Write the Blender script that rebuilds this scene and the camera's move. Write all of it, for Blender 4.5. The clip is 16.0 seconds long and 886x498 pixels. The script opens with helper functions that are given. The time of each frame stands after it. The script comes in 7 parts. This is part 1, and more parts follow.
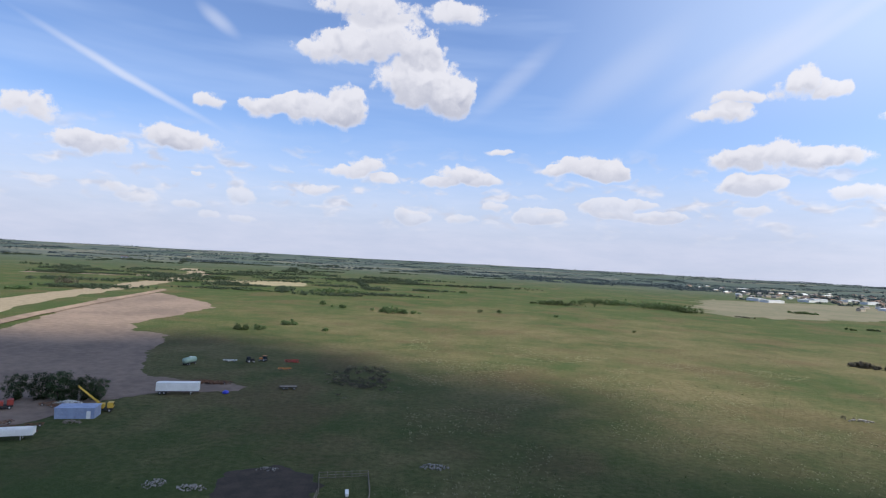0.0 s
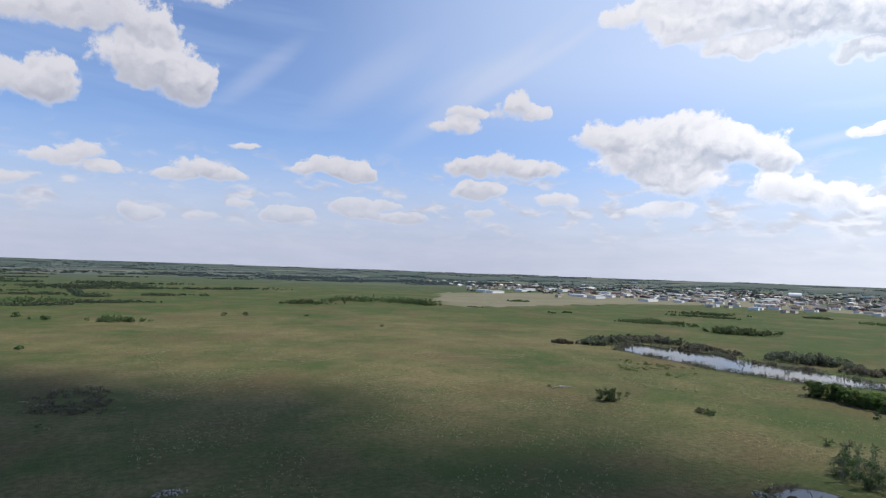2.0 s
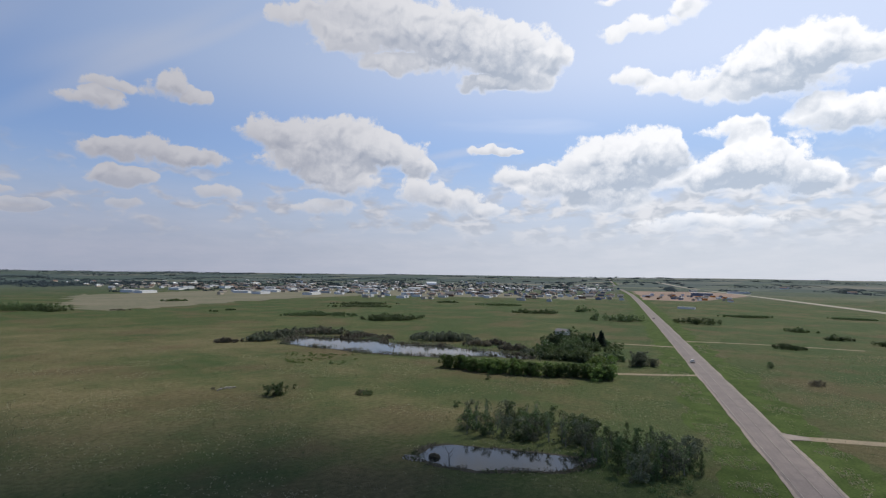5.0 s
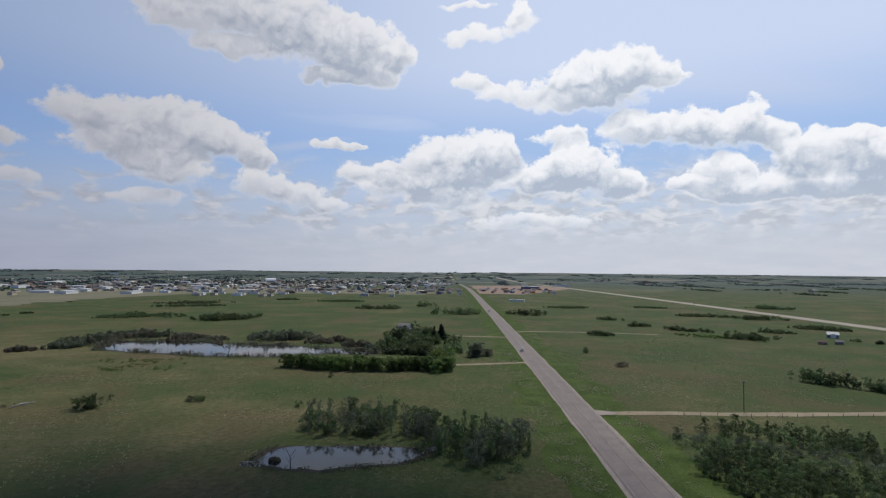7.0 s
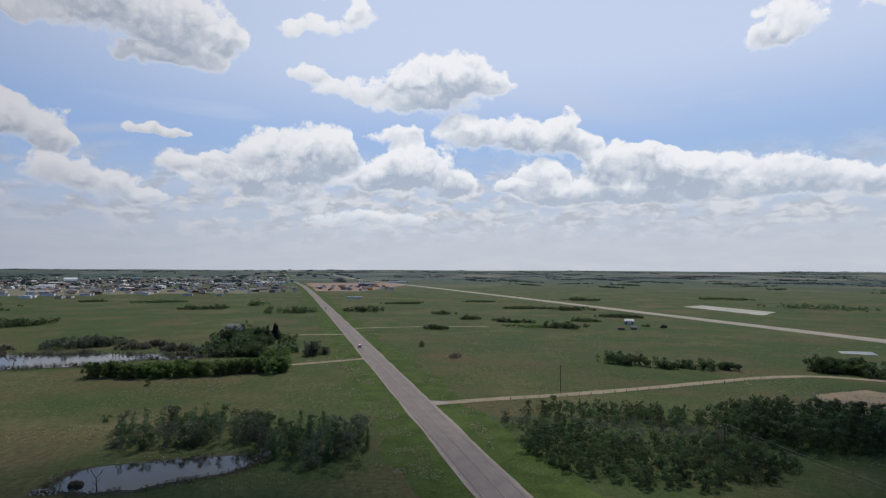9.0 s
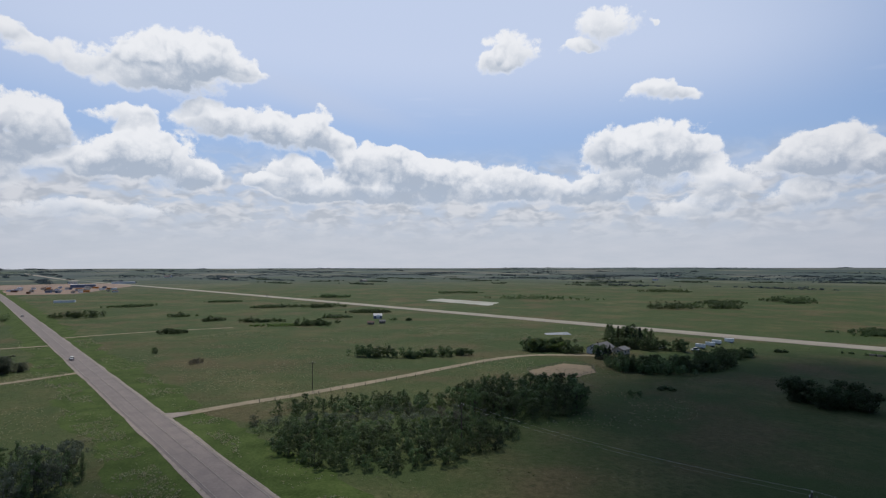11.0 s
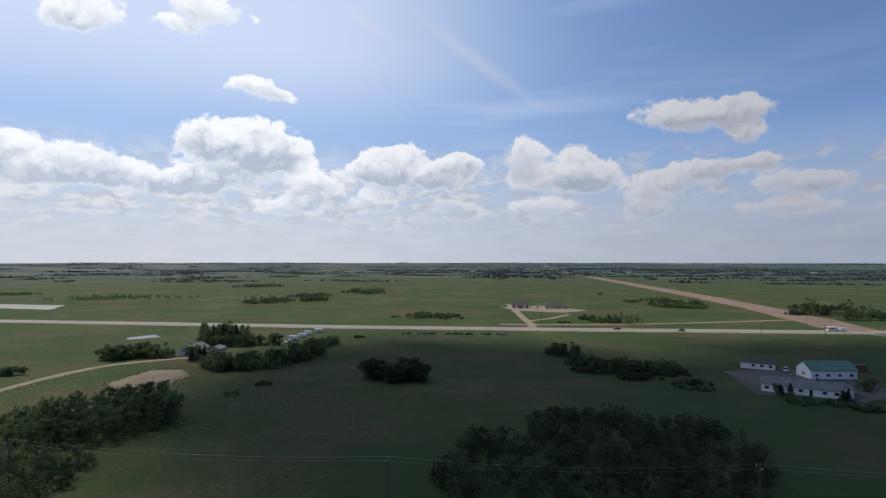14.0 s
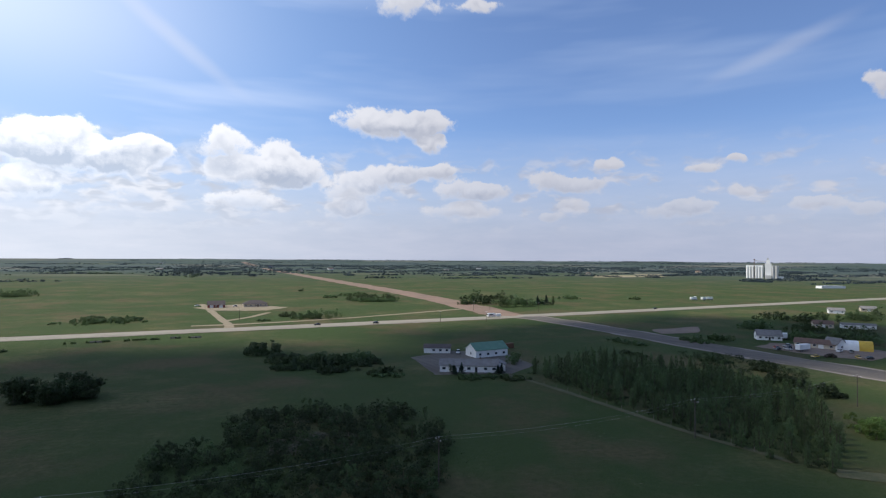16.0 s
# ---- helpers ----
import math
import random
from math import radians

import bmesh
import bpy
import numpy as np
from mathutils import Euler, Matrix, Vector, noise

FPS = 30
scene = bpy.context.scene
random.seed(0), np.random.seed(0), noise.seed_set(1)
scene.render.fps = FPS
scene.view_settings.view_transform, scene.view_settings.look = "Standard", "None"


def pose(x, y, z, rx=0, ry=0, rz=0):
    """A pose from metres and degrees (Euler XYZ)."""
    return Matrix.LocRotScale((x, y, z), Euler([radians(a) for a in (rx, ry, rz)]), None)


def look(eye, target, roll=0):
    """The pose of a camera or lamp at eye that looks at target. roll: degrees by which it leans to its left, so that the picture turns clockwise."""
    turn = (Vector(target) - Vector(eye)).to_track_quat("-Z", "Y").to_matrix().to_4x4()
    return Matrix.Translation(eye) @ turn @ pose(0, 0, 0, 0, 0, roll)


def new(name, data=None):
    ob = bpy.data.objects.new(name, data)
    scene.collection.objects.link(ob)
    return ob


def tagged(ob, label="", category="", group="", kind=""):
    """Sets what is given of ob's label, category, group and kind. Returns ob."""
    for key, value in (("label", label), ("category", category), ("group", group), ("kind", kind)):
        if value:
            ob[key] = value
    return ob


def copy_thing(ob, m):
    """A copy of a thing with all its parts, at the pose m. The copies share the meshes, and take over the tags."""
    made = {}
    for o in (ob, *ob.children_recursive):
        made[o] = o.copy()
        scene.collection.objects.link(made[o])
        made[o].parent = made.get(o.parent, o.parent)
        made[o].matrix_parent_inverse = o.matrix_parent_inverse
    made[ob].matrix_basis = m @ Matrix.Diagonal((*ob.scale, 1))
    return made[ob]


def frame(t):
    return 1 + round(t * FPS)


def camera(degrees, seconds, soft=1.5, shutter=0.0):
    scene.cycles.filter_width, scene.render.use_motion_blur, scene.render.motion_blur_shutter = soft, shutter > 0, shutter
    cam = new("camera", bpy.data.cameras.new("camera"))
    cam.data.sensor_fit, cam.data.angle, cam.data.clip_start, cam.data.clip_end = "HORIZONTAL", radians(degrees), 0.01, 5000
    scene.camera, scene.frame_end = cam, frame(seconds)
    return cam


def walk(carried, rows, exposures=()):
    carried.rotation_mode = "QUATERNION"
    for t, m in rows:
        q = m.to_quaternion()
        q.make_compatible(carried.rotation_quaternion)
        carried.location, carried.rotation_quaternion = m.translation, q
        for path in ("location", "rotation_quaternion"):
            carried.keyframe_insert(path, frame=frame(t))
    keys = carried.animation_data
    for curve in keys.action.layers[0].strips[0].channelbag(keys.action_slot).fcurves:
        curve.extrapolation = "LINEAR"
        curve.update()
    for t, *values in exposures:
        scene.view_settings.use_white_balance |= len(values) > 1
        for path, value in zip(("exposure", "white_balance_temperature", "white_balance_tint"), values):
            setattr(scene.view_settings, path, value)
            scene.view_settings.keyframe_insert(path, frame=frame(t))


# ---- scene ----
cam = camera(76.73, 16.0, 1.2)
PATH = [
    (0.0, -0.00, -0.00, 47.00, 91.238, -3.095, 0.000),
    (0.5, -0.19, 0.88, 46.77, 91.544, -2.859, -5.882),
    (1.0, -0.09, 1.68, 46.60, 91.783, -2.565, -11.826),
    (1.5, 0.09, 2.10, 46.55, 92.023, -2.287, -18.457),
    (2.0, 0.15, 2.54, 46.57, 92.223, -2.013, -25.211),
    (2.5, 0.13, 2.55, 46.61, 92.342, -1.734, -31.597),
    (3.0, -0.05, 2.55, 46.66, 92.422, -1.474, -37.827),
    (3.5, -0.33, 2.71, 46.71, 92.455, -1.232, -43.681),
    (4.0, -0.54, 3.04, 46.70, 92.475, -1.052, -48.488),
    (4.5, -0.70, 3.10, 46.60, 92.517, -0.870, -53.673),
    (7.0, -1.80, 3.05, 46.96, 92.229, -0.480, -74.494),
    (7.5, -1.30, 3.52, 46.90, 92.163, -0.397, -78.035),
    (8.0, -1.07, 3.53, 46.84, 92.091, -0.338, -81.355),
    (10.5, -0.21, 4.12, 45.82, 91.901, 0.071, -109.888),
    (11.0, 0.63, 4.07, 45.86, 91.798, 0.113, -116.086),
    (11.5, 1.45, 3.94, 45.97, 91.704, 0.134, -122.382),
    (12.0, 2.02, 3.86, 46.12, 91.600, 0.167, -129.398),
    (12.5, 2.10, 3.87, 46.23, 91.487, 0.187, -136.449),
    (13.0, 2.44, 3.94, 46.33, 91.390, 0.121, -143.212),
    (13.5, 2.86, 4.01, 46.43, 91.319, 0.003, -149.751),
    (14.0, 3.35, 3.81, 46.54, 91.255, -0.025, -155.884),
    (14.5, 3.40, 3.70, 46.61, 91.161, -0.091, -162.789),
    (15.0, 3.45, 3.77, 46.68, 91.065, -0.173, -170.678),
    (15.5, 3.57, 3.64, 46.70, 91.019, -0.259, -178.614),
    (16.0, 3.79, 3.20, 46.68, 91.003, -0.350, -185.768),
]
walk(cam, [(t, pose(x, y, z, rx, ry, rz)) for t, x, y, z, rx, ry, rz in PATH], [(0.0, 0.29, 6420, 10), (3.5, -0.20, 6440, 10), (7.0, -0.57, 6340, 10), (11.0, -0.68, 6300, 10), (14.5, -0.37, 6300, 10), (16.0, -0.08, 6270, 10)])

# ---- sky, sun and clouds ----
SUN_AZ, SUN_EL = -12.0, 50.0   # degrees from the x axis, and above the horizon
world = bpy.data.worlds.new("sky")
scene.world = world
world.use_nodes = True
WT = world.node_tree
world.cycles.sampling_method, world.cycles.sample_map_resolution = "MANUAL", 256
WT.nodes.clear()


def wnode(kind, links=(), **props):
    n = WT.nodes.new(kind)
    for key, value in props.items():
        setattr(n, key, value)
    for i, value in links:
        if hasattr(value, "links"):
            WT.links.new(value, n.inputs[i])
        else:
            n.inputs[i].default_value = value
    return n.outputs[0]


def wmath(op, a, b=0.0, c=0.0, clamp=False):
    return wnode("ShaderNodeMath", ((0, a), (1, b), (2, c)), operation=op, use_clamp=clamp)


def wramp(x, lo, hi, a=0.0, b=1.0):
    return wnode("ShaderNodeMapRange", ((0, x), (1, lo), (2, hi), (3, a), (4, b)), interpolation_type="SMOOTHSTEP")


def wmix(fac, a, b):
    n = WT.nodes.new("ShaderNodeMix")
    n.data_type = "RGBA"
    for i, value in ((0, fac), (6, a), (7, b)):
        if hasattr(value, "links"):
            WT.links.new(value, n.inputs[i])
        else:
            n.inputs[i].default_value = value
    return n.outputs[2]


def wnoise(vec, scale, detail, rough=0.55):
    n = WT.nodes.new("ShaderNodeTexNoise")
    WT.links.new(vec, n.inputs["Vector"])
    n.inputs["Scale"].default_value, n.inputs["Detail"].default_value, n.inputs["Roughness"].default_value = scale, detail, rough
    return n


direction = WT.nodes.new("ShaderNodeTexCoord").outputs["Generated"]
split = WT.nodes.new("ShaderNodeSeparateXYZ")
WT.links.new(direction, split.inputs[0])
dx, dy, dz = split.outputs
azimuth = wmath("MULTIPLY", wmath("ARCTAN2", dy, dx), 57.29578)
elevation = wmath("MULTIPLY", wmath("ARCSINE", dz), 57.29578)
flat = wnode("ShaderNodeCombineXYZ", ((0, azimuth), (1, elevation)))
# billows: the sky's coordinates are pushed about, more in the high near clouds than in the far low ones
near = wramp(elevation, 1.0, 20.0, 0.45, 1.0)
fine = wnoise(flat, 0.42, 2.0, 0.5)
push = wnode("ShaderNodeVectorMath", ((0, fine.outputs["Color"]), (1, (0.5, 0.5, 0.5))), operation="SUBTRACT")
push2 = wnode("ShaderNodeVectorMath", ((0, push), (1, (3.4, 2.2, 0.0))), operation="MULTIPLY")
scaled = WT.nodes.new("ShaderNodeVectorMath")
scaled.operation = "SCALE"
WT.links.new(push2, scaled.inputs[0])
WT.links.new(near, scaled.inputs["Scale"])
billow = wnode("ShaderNodeVectorMath", ((0, flat), (1, scaled.outputs[0])), operation="ADD")

CLOUDS = {"cover": None, "form": None, "count": 0, "at": billow}


def puff(az, el, wide, high, grey):
    """One heap of cloud: its bearing, height over the horizon and half sizes in degrees, and how grey its base is."""
    wide, high = wide * 1.38, high * (1.46 if grey < 0.4 else 1.72)
    CLOUDS["count"] += 1
    if CLOUDS["count"] % 6 == 0:   # works the sum out in turns, so that few values are held at once
        CLOUDS["at"] = wnode("ShaderNodeVectorMath", ((0, CLOUDS["form"]), (1, (1e-8, 1e-8, 0)), (2, CLOUDS["at"])), operation="MULTIPLY_ADD")
    q = wnode("ShaderNodeVectorMath", ((0, CLOUDS["at"]), (1, (1 / wide, 1 / high, 0)), (2, (-az / wide, -el / high, grey * 0.5))), operation="MULTIPLY_ADD")
    d = WT.nodes.new("ShaderNodeVectorMath")
    d.operation = "DOT_PRODUCT"
    WT.links.new(q, d.inputs[0])
    WT.links.new(q, d.inputs[1])
    inside = wmath("SUBTRACT", 1.0 + grey * grey * 0.25, d.outputs["Value"], clamp=True)
    s = WT.nodes.new("ShaderNodeVectorMath")
    s.operation = "SCALE"
    WT.links.new(q, s.inputs[0])
    WT.links.new(inside, s.inputs["Scale"])
    if CLOUDS["cover"] is None:
        CLOUDS["cover"], CLOUDS["form"] = inside, s.outputs[0]
    else:
        CLOUDS["cover"] = wmath("ADD", CLOUDS["cover"], inside)
        CLOUDS["form"] = wnode("ShaderNodeVectorMath", ((0, CLOUDS["form"]), (1, s.outputs[0])), operation="ADD")


puff(102.3, 19.8, 3.9, 1.4, 0.30)
puff(96.7, 21.1, 4.6, 1.9, 0.25)
puff(93.4, 20.3, 2.3, 1.1, 0.30)
puff(99.1, 23.9, 5.1, 1.2, 0.20)
puff(89.6, 23.9, 2.9, 1.3, 0.20)
puff(95.0, 17.3, 2.9, 1.7, 0.30)
puff(91.8, 17.0, 3.5, 2.4, 0.35)
puff(90.0, 16.0, 2.2, 1.6, 0.40)
puff(103.6, 13.9, 4.1, 1.6, 0.30)
puff(100.3, 14.7, 2.0, 2.0, 0.30)
puff(106.3, 14.3, 1.6, 1.0, 0.20)
puff(109.2, 13.6, 1.5, 0.9, 0.20)
puff(113.5, 13.7, 1.4, 0.7, 0.20)
puff(127.2, 10.6, 2.2, 1.2, 0.20)
puff(124.0, 8.5, 1.6, 1.0, 0.30)
puff(121.5, 8.4, 2.0, 0.9, 0.30)
puff(117.1, 9.8, 1.9, 1.2, 0.30)
puff(114.5, 9.6, 2.5, 1.0, 0.30)
puff(120.6, 5.0, 1.3, 0.6, 0.20)
puff(119.1, 4.2, 1.5, 0.5, 0.25)
puff(114.3, 6.9, 0.5, 0.3, 0.10)
puff(110.3, 5.2, 1.3, 0.9, 0.25)
puff(114.7, 4.0, 1.4, 0.5, 0.20)
puff(113.1, 3.1, 1.1, 0.4, 0.20)
puff(109.9, 3.1, 1.1, 0.4, 0.20)
puff(102.9, 6.4, 1.2, 0.6, 0.20)
puff(98.2, 9.1, 2.0, 0.9, 0.20)
puff(100.5, 8.3, 2.0, 0.6, 0.15)
puff(96.5, 7.9, 1.3, 0.5, 0.15)
puff(88.7, 8.7, 2.6, 0.9, 0.25)
puff(91.2, 7.9, 2.0, 0.5, 0.20)
puff(86.3, 8.4, 1.7, 0.5, 0.20)
puff(84.8, 11.4, 1.3, 0.4, 0.10)
puff(93.1, 4.2, 1.6, 0.7, 0.25)
puff(85.0, 5.8, 1.1, 0.6, 0.20)
puff(88.4, 4.4, 1.7, 0.5, 0.20)
puff(79.9, 5.1, 1.8, 0.7, 0.25)
puff(81.8, 4.8, 1.6, 0.6, 0.20)
puff(77.1, 10.1, 2.2, 1.0, 0.25)
puff(74.3, 9.6, 2.0, 0.8, 0.25)
puff(79.3, 9.5, 1.4, 0.6, 0.20)
puff(74.4, 6.5, 1.6, 0.7, 0.20)
puff(73.3, 5.3, 1.6, 0.5, 0.20)
puff(70.8, 6.5, 1.4, 0.5, 0.20)
puff(68.4, 5.2, 1.3, 0.6, 0.20)
puff(64.0, 14.5, 2.8, 0.7, 0.20)
puff(62.6, 15.9, 2.3, 0.7, 0.15)
puff(57.9, 16.5, 1.9, 1.4, 0.25)
puff(55.6, 15.7, 1.3, 0.8, 0.20)
puff(61.5, 8.1, 2.6, 0.8, 0.20)
puff(53.6, 7.4, 2.6, 0.6, 0.20)
puff(61.1, 5.8, 1.4, 0.5, 0.20)
puff(73.6, 6.1, 2.2, 0.7, 0.20)
puff(69.1, 5.2, 2.0, 0.5, 0.20)
puff(27.5, 12.4, 1.2, 0.5, 0.10)
puff(24.9, 12.0, 1.2, 0.4, 0.10)
puff(43.5, 6.4, 3.0, 0.7, 0.30)
puff(93.8, 4.3, 1.5, 0.7, 0.20)
puff(80.3, 5.1, 2.0, 0.9, 0.20)
puff(46.3, 24.1, 3.4, 1.2, 0.10)
puff(42.2, 22.4, 2.9, 1.3, 0.20)
puff(38.1, 23.5, 4.7, 2.8, 0.20)
puff(32.8, 24.1, 5.3, 2.5, 0.35)
puff(28.1, 21.9, 5.2, 2.5, 0.50)
puff(23.6, 21.7, 3.9, 2.1, 0.40)
puff(20.0, 21.1, 2.1, 1.0, 0.20)
puff(36.3, 20.5, 3.5, 0.9, 0.20)
puff(22.2, 19.1, 2.2, 1.4, 0.30)
puff(27.0, 18.8, 2.9, 0.7, 0.30)
puff(40.5, 25.7, 4.7, 1.5, 0.10)
puff(49.4, 13.5, 2.8, 1.4, 0.30)
puff(44.9, 12.9, 4.0, 1.9, 0.40)
puff(40.3, 12.8, 3.5, 1.8, 0.40)
puff(36.7, 11.7, 3.5, 1.5, 0.40)
puff(33.8, 10.6, 1.7, 0.8, 0.30)
puff(44.8, 10.6, 4.6, 1.3, 0.40)
puff(41.9, 8.8, 3.5, 1.4, 0.40)
puff(33.8, 8.1, 2.6, 1.3, 0.40)
puff(29.7, 7.0, 2.6, 1.1, 0.40)
puff(26.6, 6.4, 1.7, 0.8, 0.30)
puff(63.2, 10.4, 1.9, 1.1, 0.30)
puff(59.3, 10.5, 3.0, 1.3, 0.30)
puff(55.2, 10.3, 2.6, 1.0, 0.30)
puff(61.7, 8.2, 2.4, 0.8, 0.25)
puff(74.0, 9.7, 1.5, 1.0, 0.25)
puff(73.8, 5.7, 2.2, 0.8, 0.25)
puff(69.1, 5.1, 2.5, 0.6, 0.25)
puff(24.9, 9.9, 1.7, 0.9, 0.20)
puff(21.5, 9.8, 2.0, 1.0, 0.30)
puff(16.9, 11.0, 3.5, 1.7, 0.40)
puff(12.3, 11.7, 3.5, 2.1, 0.45)
puff(9.4, 11.7, 1.7, 1.6, 0.40)
puff(19.8, 8.4, 4.6, 1.1, 0.50)
puff(14.0, 8.8, 4.6, 1.3, 0.60)
puff(-1.2, 19.5, 3.3, 1.8, 0.30)
puff(-4.5, 19.0, 2.7, 1.3, 0.30)
puff(-7.1, 18.0, 1.8, 0.8, 0.10)
puff(1.9, 18.3, 3.4, 1.8, 0.30)
puff(-0.9, 17.4, 4.4, 2.1, 0.60)
puff(4.2, 16.6, 3.4, 1.0, 0.10)
puff(8.8, 17.6, 3.2, 1.1, 0.10)
puff(12.9, 18.7, 2.0, 0.7, 0.05)
puff(7.7, 24.4, 1.6, 1.5, 0.00)
puff(11.2, 23.1, 2.3, 0.8, 0.00)
puff(14.7, 22.7, 1.5, 0.7, 0.00)
puff(13.0, 25.8, 2.4, 0.4, 0.00)
puff(-3.1, 13.6, 2.7, 1.2, 0.40)
puff(-7.4, 13.3, 3.1, 1.5, 0.45)
puff(-10.9, 12.7, 3.0, 1.5, 0.50)
puff(-13.6, 13.4, 1.7, 1.6, 0.40)
puff(-15.2, 12.1, 1.6, 1.1, 0.40)
puff(3.6, 13.3, 2.6, 0.9, 0.20)
puff(2.5, 10.8, 2.3, 1.6, 0.40)
puff(4.2, 9.7, 3.4, 1.4, 0.60)
puff(0.2, 9.3, 3.3, 2.1, 0.60)
puff(-2.8, 8.4, 1.6, 1.1, 0.50)
puff(6.5, 8.8, 2.3, 1.0, 0.40)
puff(-11.4, 9.1, 2.0, 1.2, 0.30)
puff(-8.9, 8.1, 2.0, 0.8, 0.30)
puff(-12.3, 7.4, 3.4, 0.9, 0.50)
puff(-17.4, 9.9, 2.2, 1.1, 0.40)
puff(-20.5, 10.3, 2.5, 1.4, 0.50)
puff(-22.9, 9.4, 2.0, 1.5, 0.60)
puff(-25.5, 8.9, 1.8, 1.4, 0.50)
puff(-20.0, 8.0, 4.2, 1.4, 0.50)
puff(26.0, 12.3, 2.2, 0.5, 0.10)
puff(-11.0, 9.3, 2.6, 1.1, 0.40)
puff(-8.2, 8.4, 1.9, 0.7, 0.30)
puff(-17.9, 10.5, 2.9, 1.4, 0.40)
puff(-22.6, 9.9, 2.3, 1.4, 0.60)
puff(-20.3, 11.3, 2.3, 1.0, 0.30)
puff(-25.5, 9.3, 2.9, 1.4, 0.50)
puff(-30.0, 8.6, 3.4, 1.3, 0.50)
puff(-33.9, 8.3, 2.7, 1.3, 0.50)
puff(-37.7, 7.4, 3.2, 1.1, 0.50)
puff(-15.0, 7.6, 4.6, 1.1, 0.50)
puff(-26.6, 7.0, 6.8, 1.0, 0.50)
puff(-41.3, 7.2, 2.5, 1.3, 0.50)
puff(-33.5, 20.9, 2.8, 1.6, 0.25)
puff(-31.5, 20.2, 2.0, 1.0, 0.20)
puff(-42.5, 22.5, 2.7, 1.9, 0.25)
puff(-39.7, 21.0, 1.6, 0.5, 0.10)
puff(-46.6, 22.2, 0.6, 0.4, 0.00)
puff(-47.2, 16.3, 2.5, 0.9, 0.20)
puff(-49.7, 15.7, 1.5, 0.6, 0.15)
puff(6.2, 4.9, 6.5, 0.7, 0.40)
puff(14.8, 6.9, 3.5, 0.9, 0.40)
puff(-43.8, 11.6, 3.5, 1.6, 0.30)
puff(-47.9, 11.5, 3.4, 1.8, 0.40)
puff(-50.7, 10.3, 2.0, 1.2, 0.40)
puff(-45.0, 9.0, 4.6, 2.2, 0.70)
puff(-52.9, 7.5, 2.7, 1.6, 0.50)
puff(-50.6, 5.3, 3.3, 0.9, 0.40)
puff(-62.1, 10.7, 2.0, 1.3, 0.30)
puff(-59.8, 9.8, 2.6, 1.3, 0.40)
puff(-57.7, 9.2, 2.1, 1.0, 0.30)
puff(-61.8, 8.3, 4.5, 1.4, 0.60)
puff(-59.2, 5.8, 2.6, 1.0, 0.60)
puff(-67.5, 10.0, 1.8, 1.0, 0.30)
puff(-66.1, 8.5, 2.3, 1.2, 0.40)
puff(-74.3, 10.4, 2.3, 1.8, 0.35)
puff(-79.3, 9.1, 2.2, 1.8, 0.40)
puff(-81.5, 8.4, 2.2, 1.4, 0.40)
puff(-77.1, 8.0, 4.5, 1.1, 0.50)
puff(-76.0, 5.3, 3.4, 0.9, 0.35)
puff(-88.0, 13.6, 2.7, 1.6, 0.30)
puff(-91.2, 13.3, 2.9, 1.5, 0.35)
puff(-94.4, 13.3, 2.2, 1.3, 0.35)
puff(-94.4, 11.3, 1.6, 0.7, 0.40)
puff(-86.2, 6.6, 2.5, 1.4, 0.40)
puff(-89.7, 8.1, 2.9, 1.3, 0.35)
puff(-93.5, 8.6, 2.7, 0.9, 0.30)
puff(-95.7, 8.9, 1.7, 0.7, 0.25)
puff(-85.7, 4.9, 2.1, 0.8, 0.35)
puff(-97.8, 6.8, 2.5, 1.2, 0.35)
puff(-100.7, 6.8, 2.0, 0.9, 0.30)
puff(-97.8, 4.8, 3.8, 0.8, 0.35)
puff(-106.9, 7.6, 2.2, 1.0, 0.25)
puff(-110.2, 7.4, 2.1, 0.7, 0.25)
puff(-108.9, 5.3, 1.6, 0.7, 0.25)
puff(-106.7, 4.2, 1.4, 0.5, 0.20)
puff(-112.3, 9.2, 1.3, 0.7, 0.20)
puff(-118.1, 4.6, 3.2, 0.7, 0.30)
puff(-119.8, 5.3, 2.0, 0.6, 0.20)
puff(-120.7, 8.5, 1.8, 0.5, 0.15)
puff(-123.5, 9.1, 0.9, 0.4, 0.15)
puff(-123.8, 6.3, 0.9, 0.6, 0.15)
puff(-129.7, 4.8, 2.2, 0.7, 0.20)
puff(-133.1, 4.3, 1.1, 0.6, 0.15)
puff(-134.1, 14.0, 1.4, 1.0, 0.25)
puff(-91.9, 24.5, 3.5, 1.3, 0.25)
puff(-99.5, 24.7, 2.6, 0.7, 0.10)
puff(-67.3, 9.6, 2.7, 1.1, 0.30)
form = WT.nodes.new("ShaderNodeSeparateXYZ")
WT.links.new(CLOUDS["form"], form.inputs[0])
cover = CLOUDS["cover"]
safe = wmath("MAXIMUM", cover, 0.02)
upper = wmath("DIVIDE", form.outputs[1], safe)           # -1 at a cloud's base, 1 at its top
grey = wmath("MULTIPLY", wmath("DIVIDE", form.outputs[2], safe), 2.0)
# round cauliflower heads, each budding into smaller ones; a second sample a little towards the light gives their relief
def heads_at(vec, detail):
    n = WT.nodes.new("ShaderNodeTexVoronoi")
    n.voronoi_dimensions, n.feature, n.normalize = "2D", "SMOOTH_F1", True
    WT.links.new(vec, n.inputs["Vector"])
    for key, value in (("Scale", 0.40), ("Detail", detail), ("Roughness", 0.52), ("Lacunarity", 2.3), ("Smoothness", 0.35)):
        n.inputs[key].default_value = value
    return n.outputs["Distance"]


